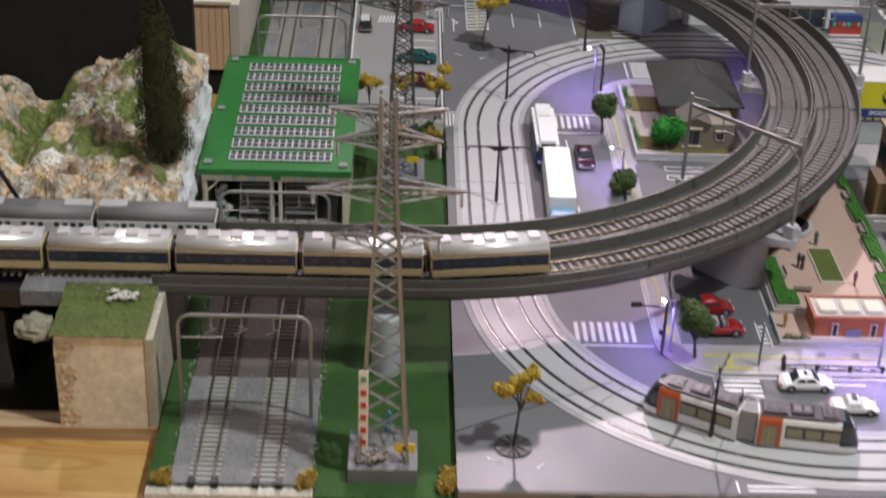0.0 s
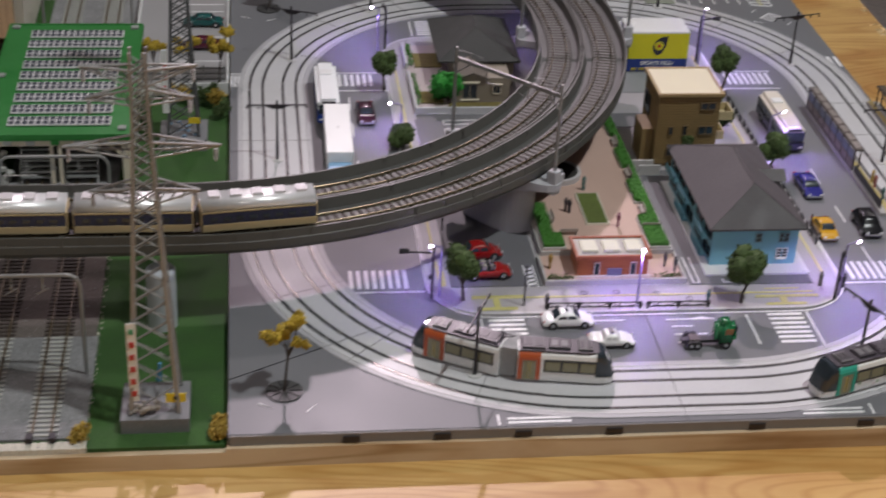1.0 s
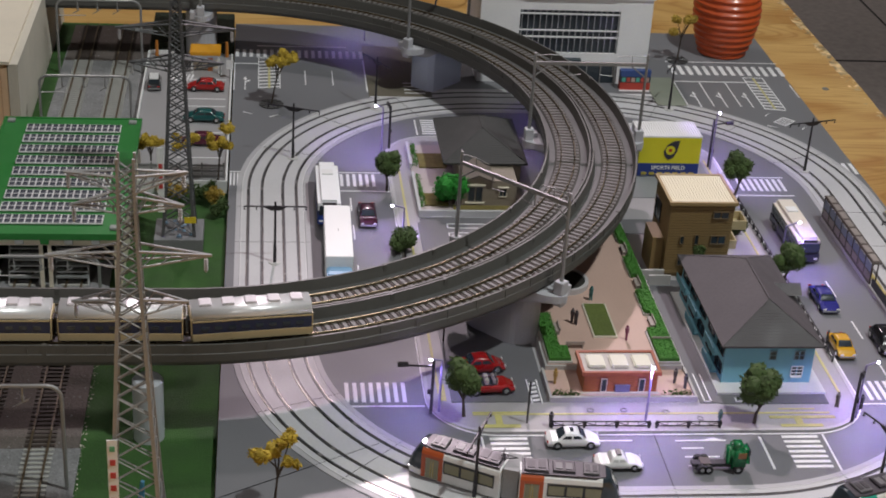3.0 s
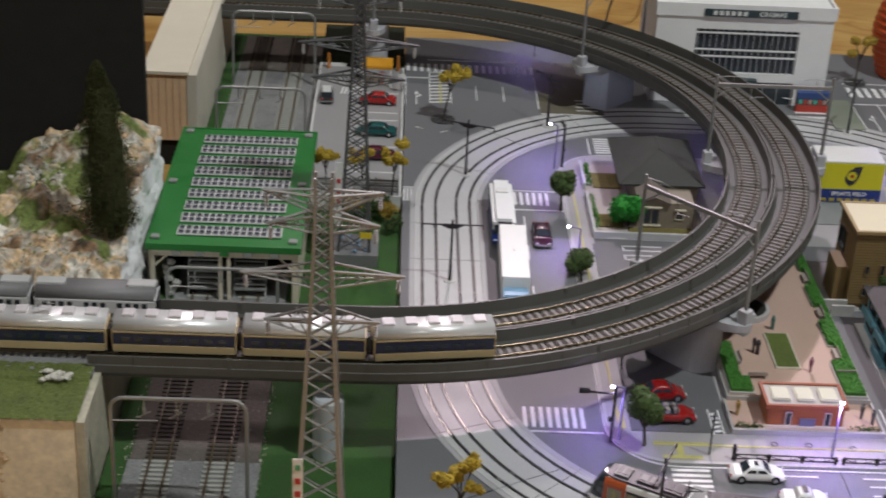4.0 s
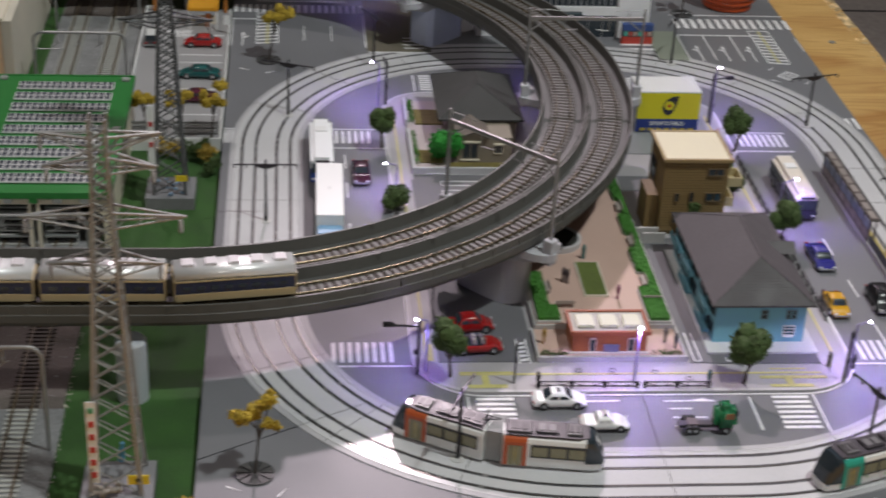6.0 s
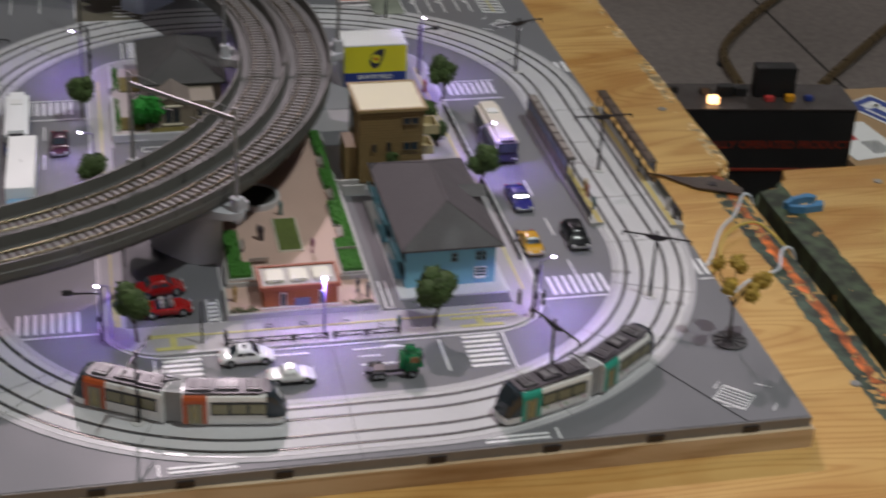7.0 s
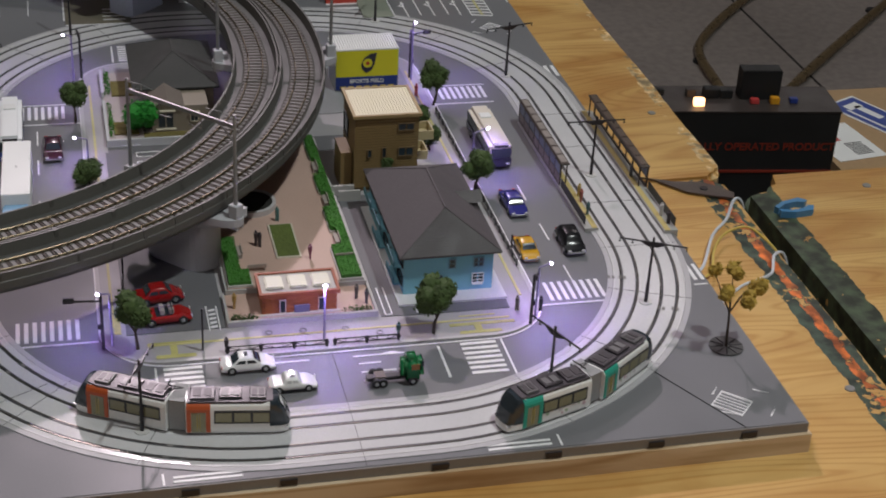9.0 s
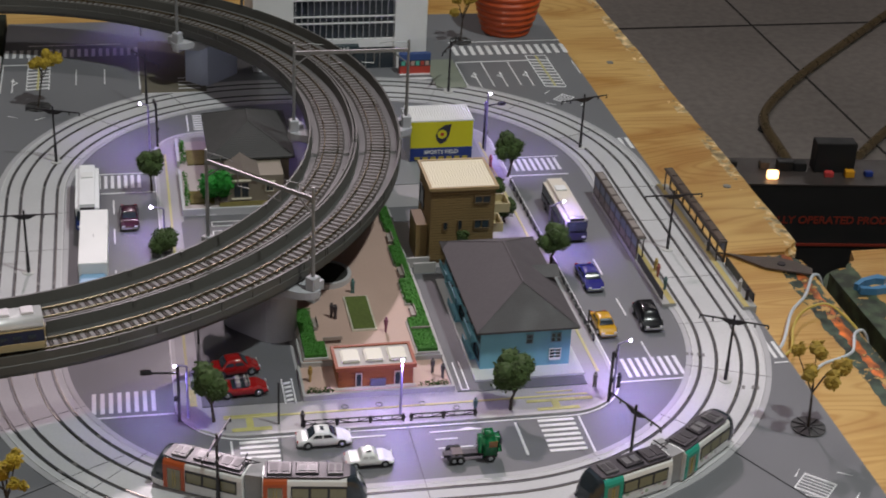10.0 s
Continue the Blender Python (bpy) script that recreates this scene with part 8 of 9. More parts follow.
def tram(off, s_mid, accent, label, decorated=False):
    """Two-section low-floor tram: lofted shells, framed windows, door portals, black cab fronts."""
    W, H, L = 0.0166, 0.0198, 0.0545
    w = W / 2
    pivot = loop_at(off, s_mid)
    t = thing("tram", label, "tram", "trams", Matrix.Translation((pivot[0], pivot[1], 0.0011)) @ Matrix.Rotation(pivot[2], 4, "Z"))
    inv = (Matrix.Translation((pivot[0], pivot[1], 0)) @ Matrix.Rotation(pivot[2], 4, "Z")).inverted()
    acc = mat("tram_accent_%d" % int(accent[0] * 100), accent, 0.35, amt=0.04)
    white = mat("tram_white", (0.86, 0.86, 0.86), 0.3, amt=0.03, coat=0.2, bump=0)
    roofm = mat("tram_roof", (0.055, 0.048, 0.058), 0.4, amt=0.12)
    rim = mat("tram_window_frame", (0.025, 0.025, 0.028), 0.35, amt=0.1, bump=0)
    section = [(0.9, 0.0006), (1.0, 0.0022), (1.0, H * 0.62), (0.985, H * 0.8), (0.93, H * 0.9), (0.78, H * 0.965), (0.5, H * 0.99), (0.0, H)]
    stations = [(-L / 2, 1), (L / 2 - 0.0105, 1), (L / 2 - 0.007, 0.97), (L / 2 - 0.004, 0.9), (L / 2 - 0.0018, 0.79), (L / 2 - 0.0005, 0.62), (L / 2, 0.4)]

    def skin(px, py, pz, grow=0.0):
        """Carry a section's point to its station; the cab front leans back above the sill."""
        k = max(0.0, (px - (L / 2 - 0.0105)) / 0.0105)
        return px - k * 0.0065 * max(0.0, (pz / H - 0.32) / 0.68) ** 1.3 + grow * k, py, pz

    def shell(end, grow=0.0, z0=0.0, z1=1.0, x0=-1.0):
        bb = bm_new()
        sec = [(u, z) for u, z in section if z0 * H <= z <= z1 * H]
        if z0 > 0:
            sec = [(1.0, z0 * H)] + [q for q in sec if q[1] > z0 * H + 1e-5]
        rows_ = []
        for px, k in stations:
            if px < x0:
                continue
            full = [(u * w * k + (grow if u else 0), z + (grow if z > 0.85 * H else 0)) for u, z in sec]
            full = full + [(-u, z) for u, z in (full[:-1] if sec[-1][0] == 0 else full)[::-1]]
            rows_.append([bb.verts.new((lambda q: (end * q[0], q[1], q[2]))(skin(px, u, z, grow))) for u, z in full])
        for p, q in zip(rows_, rows_[1:]):
            for j in range(len(p) - 1):
                bb.faces.new((p[j], p[j + 1], q[j + 1], q[j]))
            if z0 == 0:
                bb.faces.new((p[-1], p[0], q[0], q[-1]))
        if z0 == 0:
            bb.faces.new(rows_[0])
        if z0 == 0 or grow:
            bb.faces.new(rows_[-1][::-1])
        return bb

    for end in (-1, 1):
        x, y, a = loop_at(off, s_mid + end * (L / 2 + 0.0035))
        m = inv @ Matrix.Translation((x, y, 0)) @ Matrix.Rotation(a, 4, "Z")

        def add(name, bb, mt, parent=t, lb=""):
            bmesh.ops.transform(bb, matrix=m, verts=bb.verts[:])
            return part(name, bb, mt, parent, lb)

        body = add("body", shell(end), white)
        add("cab_windscreen", shell(end, 0.00022, 0.27, 1.0, L / 2 - 0.0106), DARK_GLASS, t, "black wraparound windscreen")
        bb = bm_new()
        prism(bb, [(end * (-L / 2 + 0.001), w * 0.84), (end * (L / 2 - 0.0145), w * 0.84), (end * (L / 2 - 0.009), w * 0.66), (end * (L / 2 - 0.009), -w * 0.66), (end * (L / 2 - 0.0145), -w * 0.84), (end * (-L / 2 + 0.001), -w * 0.84)], H * 0.94, H * 1.02)
        rf = add("roof", bb, roofm, t, "dark grey roof with equipment")
        for k, (px, ww, ff) in enumerate(((-0.0185, 0.013, 0.66), (-0.004, 0.012, 0.56), (0.0105, 0.0085, 0.6))):
            bb = bm_new()
            cbox(bb, end * px, 0, H * 1.02, ww, W * ff, 0.0012)
            bevelled(bb, 0.0004, 1)
            unit = add("roof_unit", bb, mat("tram_unit_%d" % k, ((0.07, 0.062, 0.072), (0.035, 0.03, 0.036), (0.12, 0.115, 0.12))[k], 0.35), rf)
            for q in (-1, 1):
                bb = bm_new()
                cbox(bb, end * px + q * ww * 0.22, 0, H * 1.02 + 0.0011, ww * 0.3, W * ff * 0.62, 0.0004)
                add("grille", bb, mat("tram_grille_%d" % (k % 2), ((0.05, 0.045, 0.05), (0.16, 0.155, 0.16))[k % 2], 0.4), unit)
        for sy in (-1, 1):
            near_cab = (sy < 0) == (end < 0)
            dx = 0.0118 if near_cab else -0.0205
            lo = -0.0245 if near_cab else -0.0126
            bb = bm_new()
            box(bb, min(end * (lo + 0.0003), end * (lo + 0.0297)), max(end * (lo + 0.0003), end * (lo + 0.0297)), sy * w - 0.0002, sy * w + 0.00022, H * 0.36, H * 0.77)
            wn = add("window_band", bb, rim, body, "black window band")
            for k in range(3):
                px = lo + 0.0052 + k * 0.0098
                bb = bm_new()
                box(bb, end * px - 0.0042, end * px + 0.0042, min(sy * (w - 0.0001), sy * (w + 0.00034)), max(sy * (w - 0.0001), sy * (w + 0.00034)), H * 0.41, H * 0.7)
                add("pane", bb, GLOW_TINT_GLASS, wn)
            bb = bm_new()
            for q0, q1, z0, z1 in ((dx - 0.0062, dx - 0.0039, 0.0016, H * 0.83), (dx + 0.0039, dx + 0.0062, 0.0016, H * 0.83), (dx - 0.0039, dx + 0.0039, H * 0.73, H * 0.83)):
                box(bb, min(end * q0, end * q1), max(end * q0, end * q1), min(sy * (w - 0.0003), sy * (w + 0.0004)), max(sy * (w - 0.0003), sy * (w + 0.0004)), z0, z1)
            add("door_portal", bb, acc, body, "coloured door surround")
            bb = bm_new()
            pr = [(0.999, H * 0.83), (0.99, H * 0.83), (0.935, H * 0.9), (0.79, H * 0.968), (0.8, H * 0.976), (0.96, H * 0.91), (1.04, H * 0.83)]
            rr_ = [[bb.verts.new((end * (dx + q), sy * u * w, z)) for u, z in pr] for q in (-0.0062, 0.0062)]
            for j in range(len(pr)):
                bb.faces.new((rr_[0][j], rr_[0][(j + 1) % len(pr)], rr_[1][(j + 1) % len(pr)], rr_[1][j]))
            bb.faces.new(rr_[0])
            bb.faces.new(rr_[1][::-1])
            add("portal_top", bb, acc, body)
            for q in (-0.0019, 0.0019):
                bb = bm_new()
                box(bb, end * dx + q - 0.0018, end * dx + q + 0.0018, min(sy * (w - 0.0003), sy * (w + 0.00025)), max(sy * (w - 0.0003), sy * (w + 0.00025)), 0.0016, H * 0.72)
                door = add("door", bb, GLOW_TINT_GLASS, body, "tinted folding door leaf")
                bb = bm_new()
                cbox(bb, end * dx + q * 0.35, sy * (w + 0.00022), 0.003, 0.0004, 0.0004, H * 0.5)
                add("door_bar", bb, mat("door_bar_yellow", (0.5, 0.38, 0.08), 0.4), door)
            if decorated:
                rr = random.Random(7 + sy + end)
                for k in range(8):
                    bb = bm_new()
                    px, pz = end * (lo + 0.001 + rr.uniform(0, 0.027)), H * rr.uniform(0.18, 0.36)
                    tube(bb, (px, sy * (w - 0.0002), pz), (px, sy * (w + 0.00016), pz), rr.uniform(0.0007, 0.0013), n=7)
                    add("decal", bb, mat("deco_%d" % (k % 3), ((0.62, 0.6, 0.62), (0.4, 0.5, 0.36), (0.66, 0.5, 0.55))[k % 3], 0.5), body, "pale printed flower decal")
        for sy in (-1, 1):
            bb = bm_new()
            cbox(bb, end * (L / 2 - 0.0016), sy * w * 0.72, H * 0.2, 0.0016, 0.0022, 0.0012)
            add("headlight", bb, CHROME, t)
        for px in (-0.014, 0.013):
            bb = bm_new()
            cbox(bb, px, 0, -0.0002, 0.01, W * 0.66, 0.0014)
            add("bogie", bb, MATS["bogie_black"], t)
    bb = bm_new()
    cbox(bb, 0, 0, 0.0012, 0.0085, W * 0.97, H * 0.93)
    part("gangway_bellows", bb, mat("bellows_grey", (0.3, 0.3, 0.305), 0.6), t, "grey articulation bellows")
    bb = bm_new()
    wire(bb, [(-0.007, 0, H * 1.02), (0.002, 0, H * 1.02 + 0.0025), (-0.006, 0, H * 1.02 + 0.0036)], 0.0004, 5)
    tube(bb, (-0.006, -0.005, H * 1.02 + 0.0036), (-0.006, 0.005, H * 1.02 + 0.0036), 0.0004, n=5)
    part("pantograph", bb, DARK_METAL, t)
    return t


tram(-SPACE, -0.131, (0.5, 0.1, 0.03), "white low-floor tram with orange-red door surrounds")
tram(SPACE, 0.095, (0.03, 0.36, 0.27), "white low-floor tram with teal door surrounds and decals", True)

# ---- trees ----
for k, (x, y, h, rd) in enumerate(((0.1405, 0.1255, 0.0365, 0.0118), (0.311, 0.1165, 0.037, 0.0125), (0.3815, 0.4255, 0.035, 0.0116), (0.3795, 0.288, 0.0285, 0.0112), (0.1165, 0.4275, 0.0345, 0.0112), (0.1215, 0.3335, 0.016, 0.0105), (0.359, 0.381, 0.0225, 0.0085), (0.362, 0.352, 0.018, 0.007), (0.2885, 0.4845, 0.02, 0.009), (0.3175, 0.2875, 0.0275, 0.004))):
    tree(x, y, 0.0011, h, rd, LEAF_DARK, "dark green foam-foliage street tree", "street trees", 60 + k, count=2200, leaf=0.0012, lobes=11, stem=0.3)


def yellow_tree(x, y, h, spread, seed, label, leafmat=LEAF_YELLOW, planter=True, z=0.0003, lean=0.0):
    rng_ = random.Random(seed)
    t = thing("tree", label, "tree", "yellow trees", pose(x, y, z))
    bb = bm_new()
    top = Vector((rng_.uniform(-1, 1) * 0.002 + lean, 0, h * 0.55))
    tube(bb, (0, 0, 0), top * 0.6, 0.0009, 0.0007, 6)
    tube(bb, top * 0.6, top, 0.0007, 0.0006, 6)
    tips = []
    for i in range(5):
        a = i * math.tau / 5 + rng_.uniform(-0.4, 0.4)
        k = rng_.uniform(0.45, 1.0)
        mid = top + Vector((math.cos(a) * spread * 0.5 * k, math.sin(a) * spread * 0.4 * k, h * 0.14))
        e = mid + Vector((math.cos(a) * spread * 0.5 * k, math.sin(a) * spread * 0.4 * k, h * rng_.uniform(-0.06, 0.26)))
        tube(bb, top if i % 2 else top * 0.8, mid, 0.0005, 0.0004, 5)
        tube(bb, mid, e, 0.0004, 0.0002, 5)
        tips.append(e)
    part("trunk", bb, BARK, t)
    for e in tips:
        bb = bm_new()
        crown(bb, e, spread * rng_.uniform(0.3, 0.5), 260, 0.0014, rng_, 0.6, 5, core=True)
        part("leaf_tuft", bb, leafmat, t)
    if planter:
        bb = bm_new()
        tube(bb, (0, 0, 0), (0, 0, 0.0006), 0.0102, 0.0102, 28)
        pl = part("tree_pit", bb, mat("pit_dark", (0.05, 0.05, 0.05), 0.5, amt=0.3), t, "dark round tree pit")
        for i in range(10):
            bb = bm_new()
            a = i * math.tau / 10
            tube(bb, (0.002 * math.cos(a), 0.002 * math.sin(a), 0.0007), (0.0098 * math.cos(a), 0.0098 * math.sin(a), 0.0007), 0.0004, n=4)
            part("grate_bar", bb, DARK_METAL, pl)
    return t


yellow_tree(0.0305, 0.0375, 0.05, 0.0135, 71, "small yellow-leaved tree in a round tree pit", lean=0.003)
yellow_tree(0.4795, 0.0775, 0.054, 0.0165, 72, "olive-yellow tree in a round tree pit", LEAF_OLIVE)
yellow_tree(0.032, 0.594, 0.052, 0.0135, 73, "small yellow-leaved tree leaning over a round tree pit", lean=0.006)
yellow_tree(-0.008, 0.443, 0.042, 0.0115, 74, "small yellow-leaved tree beside the car park", planter=False)
yellow_tree(-0.03, 0.452, 0.035, 0.0095, 75, "small yellow-leaved tree beside the car park", planter=False)
yellow_tree(-0.057, 0.452, 0.036, 0.0105, 76, "small yellow-leaved tree beside the car park", planter=False)
yellow_tree(0.405, 0.716, 0.046, 0.013, 77, "olive-yellow tree in the street behind the loop", LEAF_OLIVE)


def bush(x, y, z, r, material, seed, label):
    rng_ = random.Random(seed)
    bb = bm_new()
    crown(bb, (0, 0, r * 0.6), r, 520, 0.0012, rng_, 0.8, 7)
    single("bush", bb, material, label, "bush", "bushes", m=pose(x, y, z))


for k, (x, y, r) in enumerate(((-0.1525, 0.009, 0.0055), (-0.0785, 0.0085, 0.0062), (-0.005, 0.006, 0.0055), (-0.0052, 0.012, 0.005), (-0.0035, 0.018, 0.0045))):
    bush(x, y, -0.0062, r, LEAF_OLIVE, 80 + k, "ragged olive scatter bush on the grass")
for k, (x, y, r) in enumerate(((-0.035, 0.424, 0.0075), (-0.022, 0.418, 0.0085), (-0.01, 0.412, 0.0085), (-0.006, 0.396, 0.0075), (-0.048, 0.432, 0.007), (-0.014, 0.43, 0.007))):
    bush(x, y, -0.003, r, LEAF_DARK if k % 2 else LEAF_OLIVE, 90 + k, "ragged dark olive bush beside the car park")

# ---- car park beside the main line ----
bm = bm_new()
box(bm, -0.074, -0.0012, 0.436, 0.705, -0.0063, 0.0012)
cp = structure("car_park", bm, mat("car_park_grey", (0.33, 0.32, 0.33), 0.55, amt=0.08, coarse=25), "pale grey printed car park", "car park")
for a in ((-0.0752, -0.0738, 0.436, 0.706), (-0.0742, -0.0012, 0.435, 0.4364), (-0.074, -0.052, 0.7045, 0.706), (-0.0026, -0.0012, 0.4364, 0.7)):
    bm = bm_new()
    box(bm, *a, -0.0063, 0.004)
    part("border", bm, WHITE, cp, "white border strip")
for y in (0.482, 0.53, 0.584, 0.6, 0.643):
    bm = bm_new()
    box(bm, -0.04, -0.006, y, y + 0.0012, 0.0008, 0.0015)
    part("bay_line", bm, WHITE_LINE, cp)
for k in range(7):
    mark([(-0.055 + k * 0.003, 0.64), (-0.0535 + k * 0.003, 0.64), (-0.0515 + k * 0.003, 0.655), (-0.053 + k * 0.003, 0.655)], WHITE_LINE, "hatching", 0.0015, cp)
lv = thing("louvre_wall", "low grey louvred wall of the car park", "wall", m=pose(0, 0, 0))
for k in range(5):
    for x0, x1 in ((-0.072, -0.042), (-0.036, -0.004)):
        bm = bm_new()
        box(bm, x0, x1, 0.447, 0.4485, 0.0015 + k * 0.0022, 0.0028 + k * 0.0022)
        part("slat", bm, mat("louvre_%d" % (k % 2), ((0.2, 0.2, 0.2), (0.42, 0.42, 0.43))[k % 2], 0.5), lv)
for x in (-0.072, -0.057, -0.042, -0.036, -0.02, -0.004):
    bm = bm_new()
    cbox(bm, x, 0.4478, 0.0, 0.0012, 0.0022, 0.0135)
    part("post", bm, GREY_METAL, lv)
ks = thing("kiosk", "small fuel kiosk with an orange-yellow roof", "kiosk", m=pose(-0.024, 0.668, 0.0012))
part("roof", bar_box(0.026, 0.022, 0.003, 0, 0, 0.0165, 0.0005), mat("kiosk_orange", (0.7, 0.33, 0.02), 0.45), ks, "orange-yellow flat roof")
for sx in (-0.0115, 0.0115):
    for sy in (-0.0095, 0.0095):
        part("post", bar_box(0.0012, 0.0012, 0.0165, sx, sy, 0), WHITE, ks)
part("counter", bar_box(0.02, 0.004, 0.0065, 0, 0.004, 0), CREAM, ks)
part("machine", bar_box(0.004, 0.003, 0.011, 0.004, -0.002, 0), mat("machine_orange", (0.5, 0.16, 0.05), 0.5), ks)
for x, y in ((-0.0065, 0.699), (-0.0675, 0.7)):
    bm = bm_new()
    tube(bm, (0, 0, 0), (0, 0, 0.014), 0.0016, 0.0012, 8)
    single("bollard", bm, mat("bollard_orange", (0.55, 0.2, 0.03), 0.5), "orange bollard at the car park corner", "bollard", "bollards", m=pose(x, y, 0.0012))
pl = thing("notice_sign", "small white sign panel on a post", "sign", m=pose(-0.003, 0.648, 0.001))
part("post", bar_box(0.0008, 0.0008, 0.012, 0, 0, 0), GREY_METAL, pl)
part("panel", bar_box(0.006, 0.0006, 0.008, 0, -0.0006, 0.009), WHITE, pl)
bm = bm_new()
box(bm, -0.0745, -0.0012, 0.72, 0.8, -0.0063, 0.006)
single("hedge", bm, mat("black_hedge", (0.02, 0.025, 0.012), 0.9, amt=0.4, fine=400, bump=0.8, depth=0.002), "dark hedge strip below the far viaduct", "hedge")

# ---- things on and behind the tables ----
boxd = thing("control_box", "black relay control box with orange lamps and lettering", "control box", m=pose(0.812, 0.577, -0.1, 0, 0, -7.5))
BX = mat("box_black", (0.012, 0.012, 0.013), 0.5, amt=0.2)
bm = bm_new()
box(bm, -0.2, 0, 0, 0.056, -0.2, -0.0015)
bevelled(bm, 0.0012, 1)
part("case", bm, BX, boxd)
bm = bm_new()
box(bm, -0.2005, 0.0005, -0.0005, 0.0565, -0.0015, 0)
part("lid", bm, mat("lid_brown", (0.045, 0.036, 0.034), 0.4, amt=0.15), boxd, "brown-black lid")
lettering("ALLY OPERATED PRODUCT", 0.0107, mat("lettering_red", (0.2, 0.022, 0.01), 0.6), boxd, pose(-0.068, -0.0006, -0.0365, 90))
bm = bm_new()
box(bm, -0.2, 0, -0.0012, -0.0002, -0.063, -0.0605)
part("red_line", bm, MATS["lettering_red"], boxd)
for x, y, w, h, c in ((-0.137, 0.034, 0.009, 0.007, "lid_brown"), (-0.118, 0.033, 0.014, 0.009, "box_black"), (-0.104, 0.032, 0.012, 0.008, "box_black"), (-0.0725, 0.034, 0.038, 0.029, "box_black"), (-0.0795, 0.018, 0.008, 0.005, "sign_red"), (-0.0603, 0.018, 0.0085, 0.0065, "kiosk_orange"), (-0.0414, 0.02, 0.0075, 0.005, "blue_sign"), (-0.166, 0.036, 0.007, 0.006, "box_black")):
    part("switch", bar_box(w, min(w * 0.8, 0.016), h, x, y, 0, 0.0006), MATS[c], boxd)
part("pilot_lamp", bar_box(0.01, 0.006, 0.0075, -0.134, 0.0125, 0, 0.0008), mat("pilot_glow", (1, 0.6, 0.3), 0.4, emit=(1.0, 0.55, 0.25, 5.0)), boxd, "glowing orange-white pilot lamp")
bm = bm_new()
box(bm, 0.62, 0.8, 0.61, 0.65, -0.78, -0.3)
single("stool", bm, BX, "black stand under the control box", "stand")
carton = thing("cardboard_box", "brown cardboard carton with postal labels", "carton", m=pose(0.95, 0.69, 0))
KRAFT = mat("kraft_card", (0.4, 0.26, 0.14), 0.7, amt=0.1, fine=200, coarse=20)
bm = bm_new()
box(bm, -0.108, 0.3, -0.2, 0.1, -0.78, -0.18)
part("box", bm, KRAFT, carton)


def label_sheet(x, y, w, h, turn, material, z=-0.1796):
    bb = bm_new()
    cbox(bb, 0, 0, 0, w, h, 0.0004)
    ob = part("label", bb, material, carton)
    ob.matrix_basis = pose(x, y, z, 0, 0, turn)
    return ob


l1 = label_sheet(-0.0205, 0.034, 0.085, 0.045, -64, WHITE)
bm = bm_new()
cbox(bm, 0, 0, 0.0004, 0.079, 0.039, 0.0003)
part("blue_panel", bm, mat("label_blue", (0.03, 0.06, 0.28), 0.5), l1)
for x, y, w, h in ((-0.005, 0.004, 0.034, 0.009), (-0.024, 0.001, 0.012, 0.02), (0.004, -0.012, 0.05, 0.003)):
    bm = bm_new()
    cbox(bm, x, y, 0.0007, w, h, 0.0002)
    part("white_bar", bm, WHITE, l1)
l2 = label_sheet(0.037, -0.027, 0.08, 0.113, -10, WHITE)
for k in range(15):
    bm = bm_new()
    cbox(bm, -0.03 + k * 0.0042, 0.025, 0.0004, 0.0012 + 0.0014 * (k % 3 == 0), 0.05, 0.0002)
    part("barcode_bar", bm, BX, l2)
for k in range(14):
    bm = bm_new()
    cbox(bm, -0.028 + k * 0.0042, -0.046, 0.0004, 0.0016, 0.012, 0.0002)
    part("barcode_bar", bm, BX, l2)
bm = bm_new()
cbox(bm, 0, -0.014, 0.0004, 0.03, 0.009, 0.0002)
part("text_bar", bm, MATS["bumper_grey"], l2)
l3 = label_sheet(-0.079, -0.022, 0.077, 0.056, -82, WHITE)
for k in range(9):
    bm = bm_new()
    cbox(bm, 0.005 + k * 0.003, 0.008, 0.0004, 0.0013, 0.02, 0.0002)
    part("barcode_bar", bm, BX, l3)
bm = bm_new()
cbox(bm, -0.012, -0.004, 0.0004, 0.02, 0.007, 0.0002)
part("red_bar", bm, MATS["sign_red"], l3)

# hinge plate, clip and wires at the table corner
bm = bm_new()
prism(bm, [(0.514, 0.3235), (0.523, 0.318), (0.531, 0.3085), (0.541, 0.2965), (0.558, 0.2885), (0.571, 0.283), (0.5745, 0.291), (0.567, 0.302), (0.555, 0.3105), (0.537, 0.3135)], TZ + 0.001, TZ + 0.0024)
hinge = single("hinge_plate", bm, mat("dull_steel", (0.13, 0.11, 0.1), 0.4, 0.7, amt=0.3), "dull steel hinge plate between the tables", "hinge")
bm = bm_new()
tube(bm, (0.5545, 0.3, TZ + 0.0022), (0.5545, 0.3, TZ + 0.003), 0.0032, 0.003, 12)
part("screw", bm, DARK_METAL, hinge)
for x, y in ((0.562, 0.432), (0.68, 0.292), (0.55, 0.05), (0.545, 0.7)):
    bm = bm_new()
    tube(bm, (0, 0, 0), (0, 0, 0.0008), 0.0032, 0.003, 14)
    single("screw", bm, GREY_METAL, "small screw head in the table top", "screw", "screws", m=pose(x, y, TZ))
clip = thing("clip", "blue plastic spring clip on the table", "clip", m=pose(0.609, 0.262, TZ, 0, 0, 12))
BL = mat("clip_blue", (0.07, 0.22, 0.42), 0.5, amt=0.08)
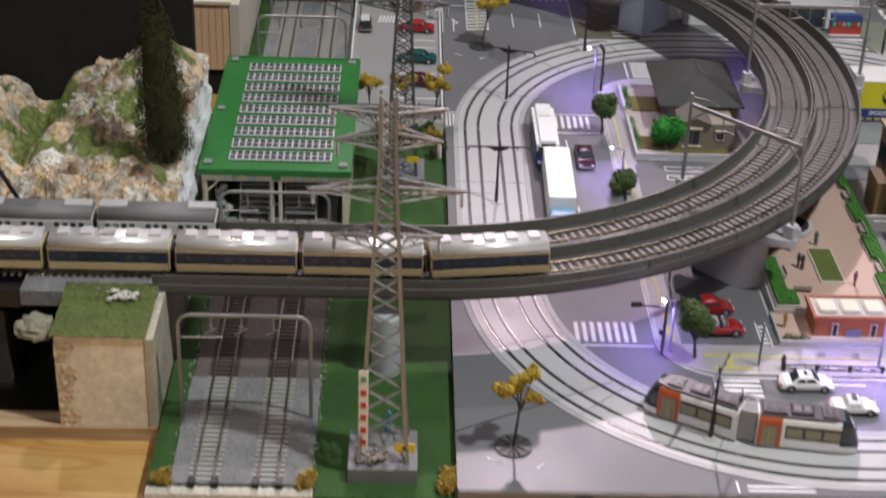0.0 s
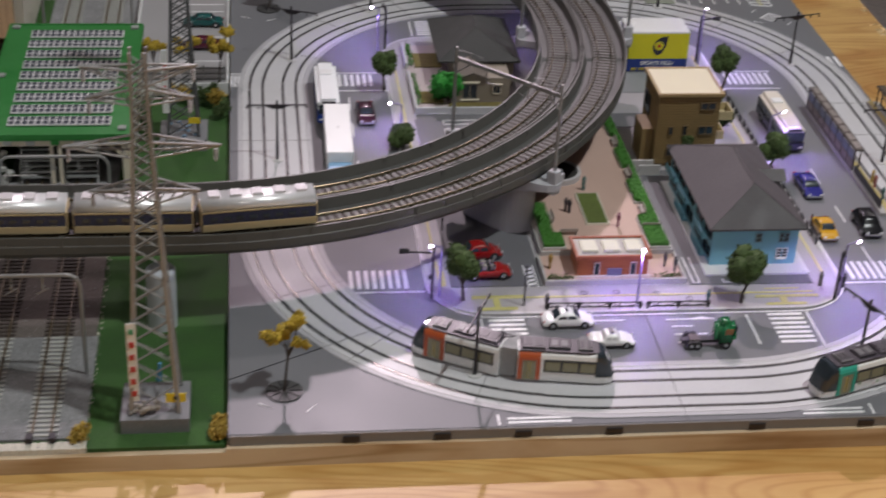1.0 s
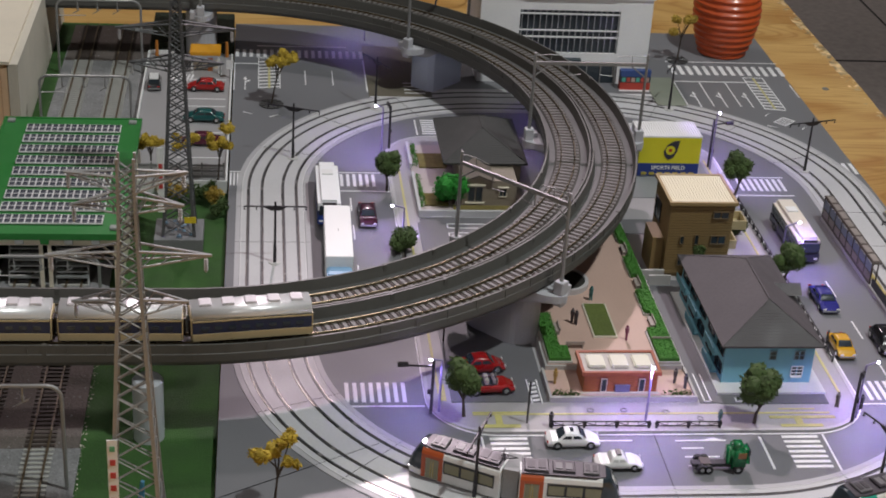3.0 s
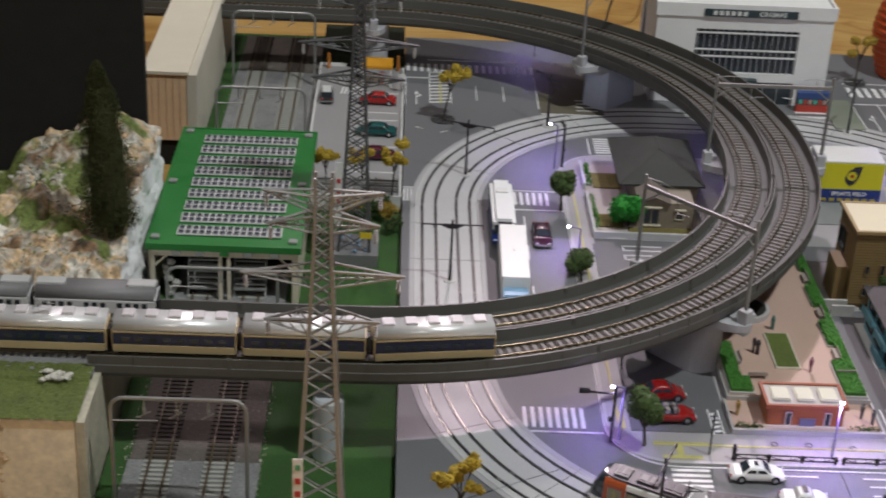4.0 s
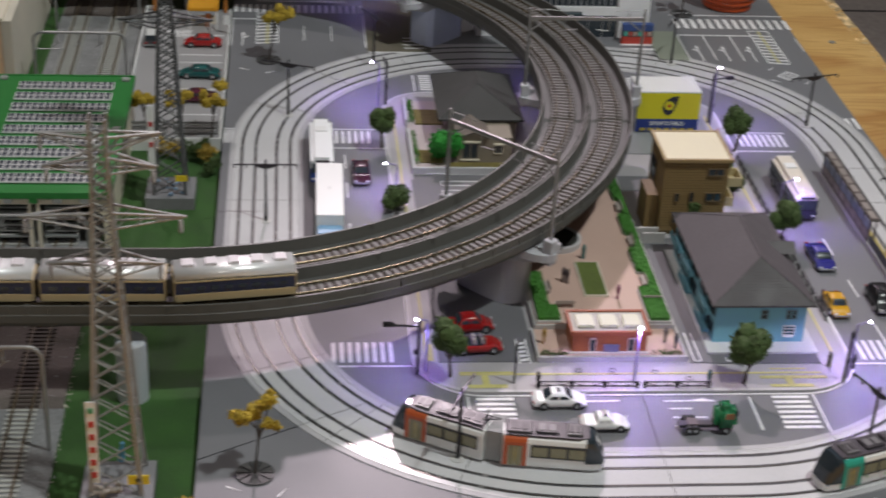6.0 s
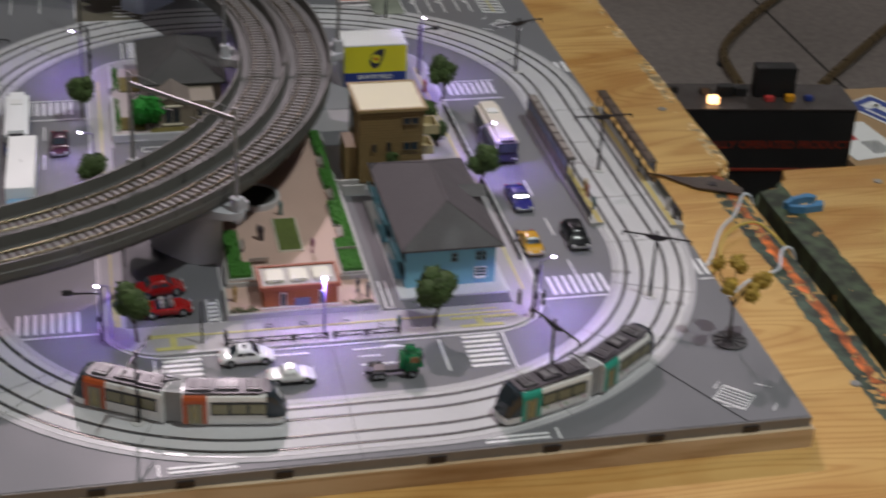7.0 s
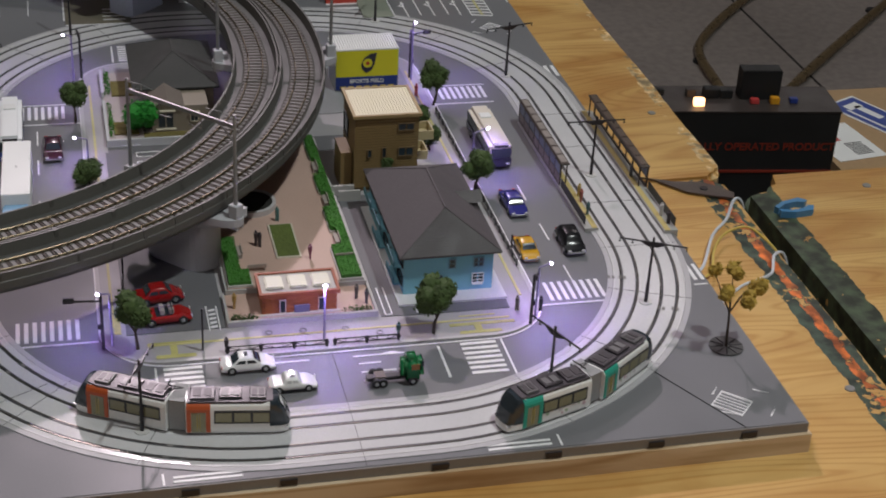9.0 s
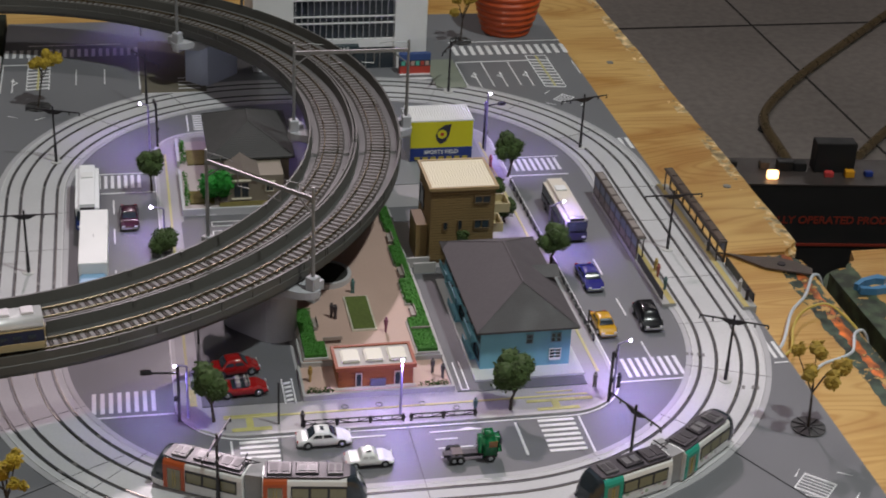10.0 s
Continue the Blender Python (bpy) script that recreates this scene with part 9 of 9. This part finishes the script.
for sy in (-1, 1):
    bm = bm_new()
    pts = [(-0.015, sy * 0.004), (-0.005, sy * 0.0085), (0.009, sy * 0.0095), (0.013, sy * 0.004), (0.009, sy * 0.002), (0.004, sy * 0.005), (-0.006, sy * 0.0045), (-0.014, sy * 0.0005)]
    prism(bm, pts, 0.0, 0.005)
    part("jaw", bm, BL, clip)


def smooth_wire(name, pts, r, material, label):
    cu = []
    P = [Vector(p) for p in pts]
    P = [P[0] * 2 - P[1]] + P + [P[-1] * 2 - P[-2]]
    for i in range(1, len(P) - 2):
        for k in range(7):
            t = k / 7
            a, b_, c, d = P[i - 1:i + 3]
            cu.append(0.5 * (2 * b_ + (c - a) * t + (2 * a - 5 * b_ + 4 * c - d) * t * t + (3 * b_ - a - 3 * c + d) * t ** 3))
    cu.append(P[-2])
    bb = bm_new()
    wire(bb, cu, r, 7)
    return single(name, bb, material, label, "wire", "wires")


smooth_wire("cable", [(0.49, 0.162, -0.004), (0.511, 0.19, TZ + 0.006), (0.534, 0.231, TZ + 0.004), (0.553, 0.253, TZ + 0.003), (0.57, 0.28, TZ + 0.003), (0.579, 0.284, TZ - 0.004), (0.583, 0.28, TZ - 0.03)], 0.0011, mat("wire_white", (0.62, 0.66, 0.72), 0.4), "pale blue-white wire from the board edge")
smooth_wire("cable", [(0.492, 0.157, -0.004), (0.515, 0.185, TZ + 0.004), (0.527, 0.211, TZ + 0.004), (0.541, 0.228, TZ + 0.006), (0.559, 0.234, TZ + 0.007), (0.567, 0.222, TZ + 0.005), (0.576, 0.208, TZ - 0.005), (0.582, 0.205, TZ - 0.03)], 0.0009, mat("wire_yellow", (0.6, 0.45, 0.1), 0.4), "yellow wire from the board edge")
smooth_wire("cable", [(0.492, 0.128, -0.006), (0.512, 0.152, TZ + 0.003), (0.53, 0.168, TZ + 0.002), (0.545, 0.174, TZ + 0.002), (0.556, 0.18, TZ + 0.003), (0.564, 0.196, TZ + 0.006), (0.574, 0.2, TZ + 0.002), (0.582, 0.195, TZ - 0.03)], 0.001, MATS["wire_white"], "white wire from the board edge")
smooth_wire("cable", [(0.2, 0.86, TZ + 0.001), (0.19, 0.83, TZ + 0.02), (0.205, 0.87, TZ + 0.045), (0.24, 0.9, TZ + 0.03), (0.25, 1.0, TZ + 0.001)], 0.001, DARK_METAL, "thin black wire on the table behind the viaduct")

# chairs beyond the tables
BRONZE = mat("chair_bronze", (0.3, 0.22, 0.12), 0.3, 0.6, amt=0.15)


def chair_frame(pts, rests, label):
    """Bent tubular base of a hall chair standing on the floor."""
    c = thing("chair_frame", label, "chair", "hall chairs", pose(*pts[0], -0.78))
    o = Vector((*pts[0], 0))
    P = [Vector((*p, 0)) - o for p in pts]
    P = [P[0] * 2 - P[1]] + P + [P[-1] * 2 - P[-2]]
    cu = []
    for i in range(1, len(P) - 2):
        a, b_, c_, d = P[i - 1:i + 3]
        for k in range(6):
            t = k / 6
            cu.append(0.5 * (2 * b_ + (c_ - a) * t + (2 * a - 5 * b_ + 4 * c_ - d) * t * t + (3 * b_ - a - 3 * c_ + d) * t ** 3) + Vector((0, 0, 0.011)))
    cu.append(P[-2] + Vector((0, 0, 0.011)))
    bb = bm_new()
    pipe(bb, cu, 0.0095, 10)
    part("runner", bb, BRONZE, c)
    for p in rests:
        bb = bm_new()
        tube(bb, Vector((*p, 0)) - o, Vector((*p, 0)) - o + Vector((0, 0, 0.006)), 0.016, 0.014, 12)
        part("foot_pad", bb, TYRE, c)
    return c


chair_frame([(2.2, 3.08), (1.959, 2.839), (1.605, 2.492), (1.446, 2.309), (1.398, 2.215), (1.382, 2.1), (1.362, 1.9)], [(1.395, 2.2)], "bronze bent-tube base of a hall chair")
chair_frame([(2.18, 2.68), (1.88, 2.39), (1.638, 2.151), (1.5, 2.01), (1.35, 1.86)], [(1.9, 2.43)], "bronze straight tube of a second hall chair")
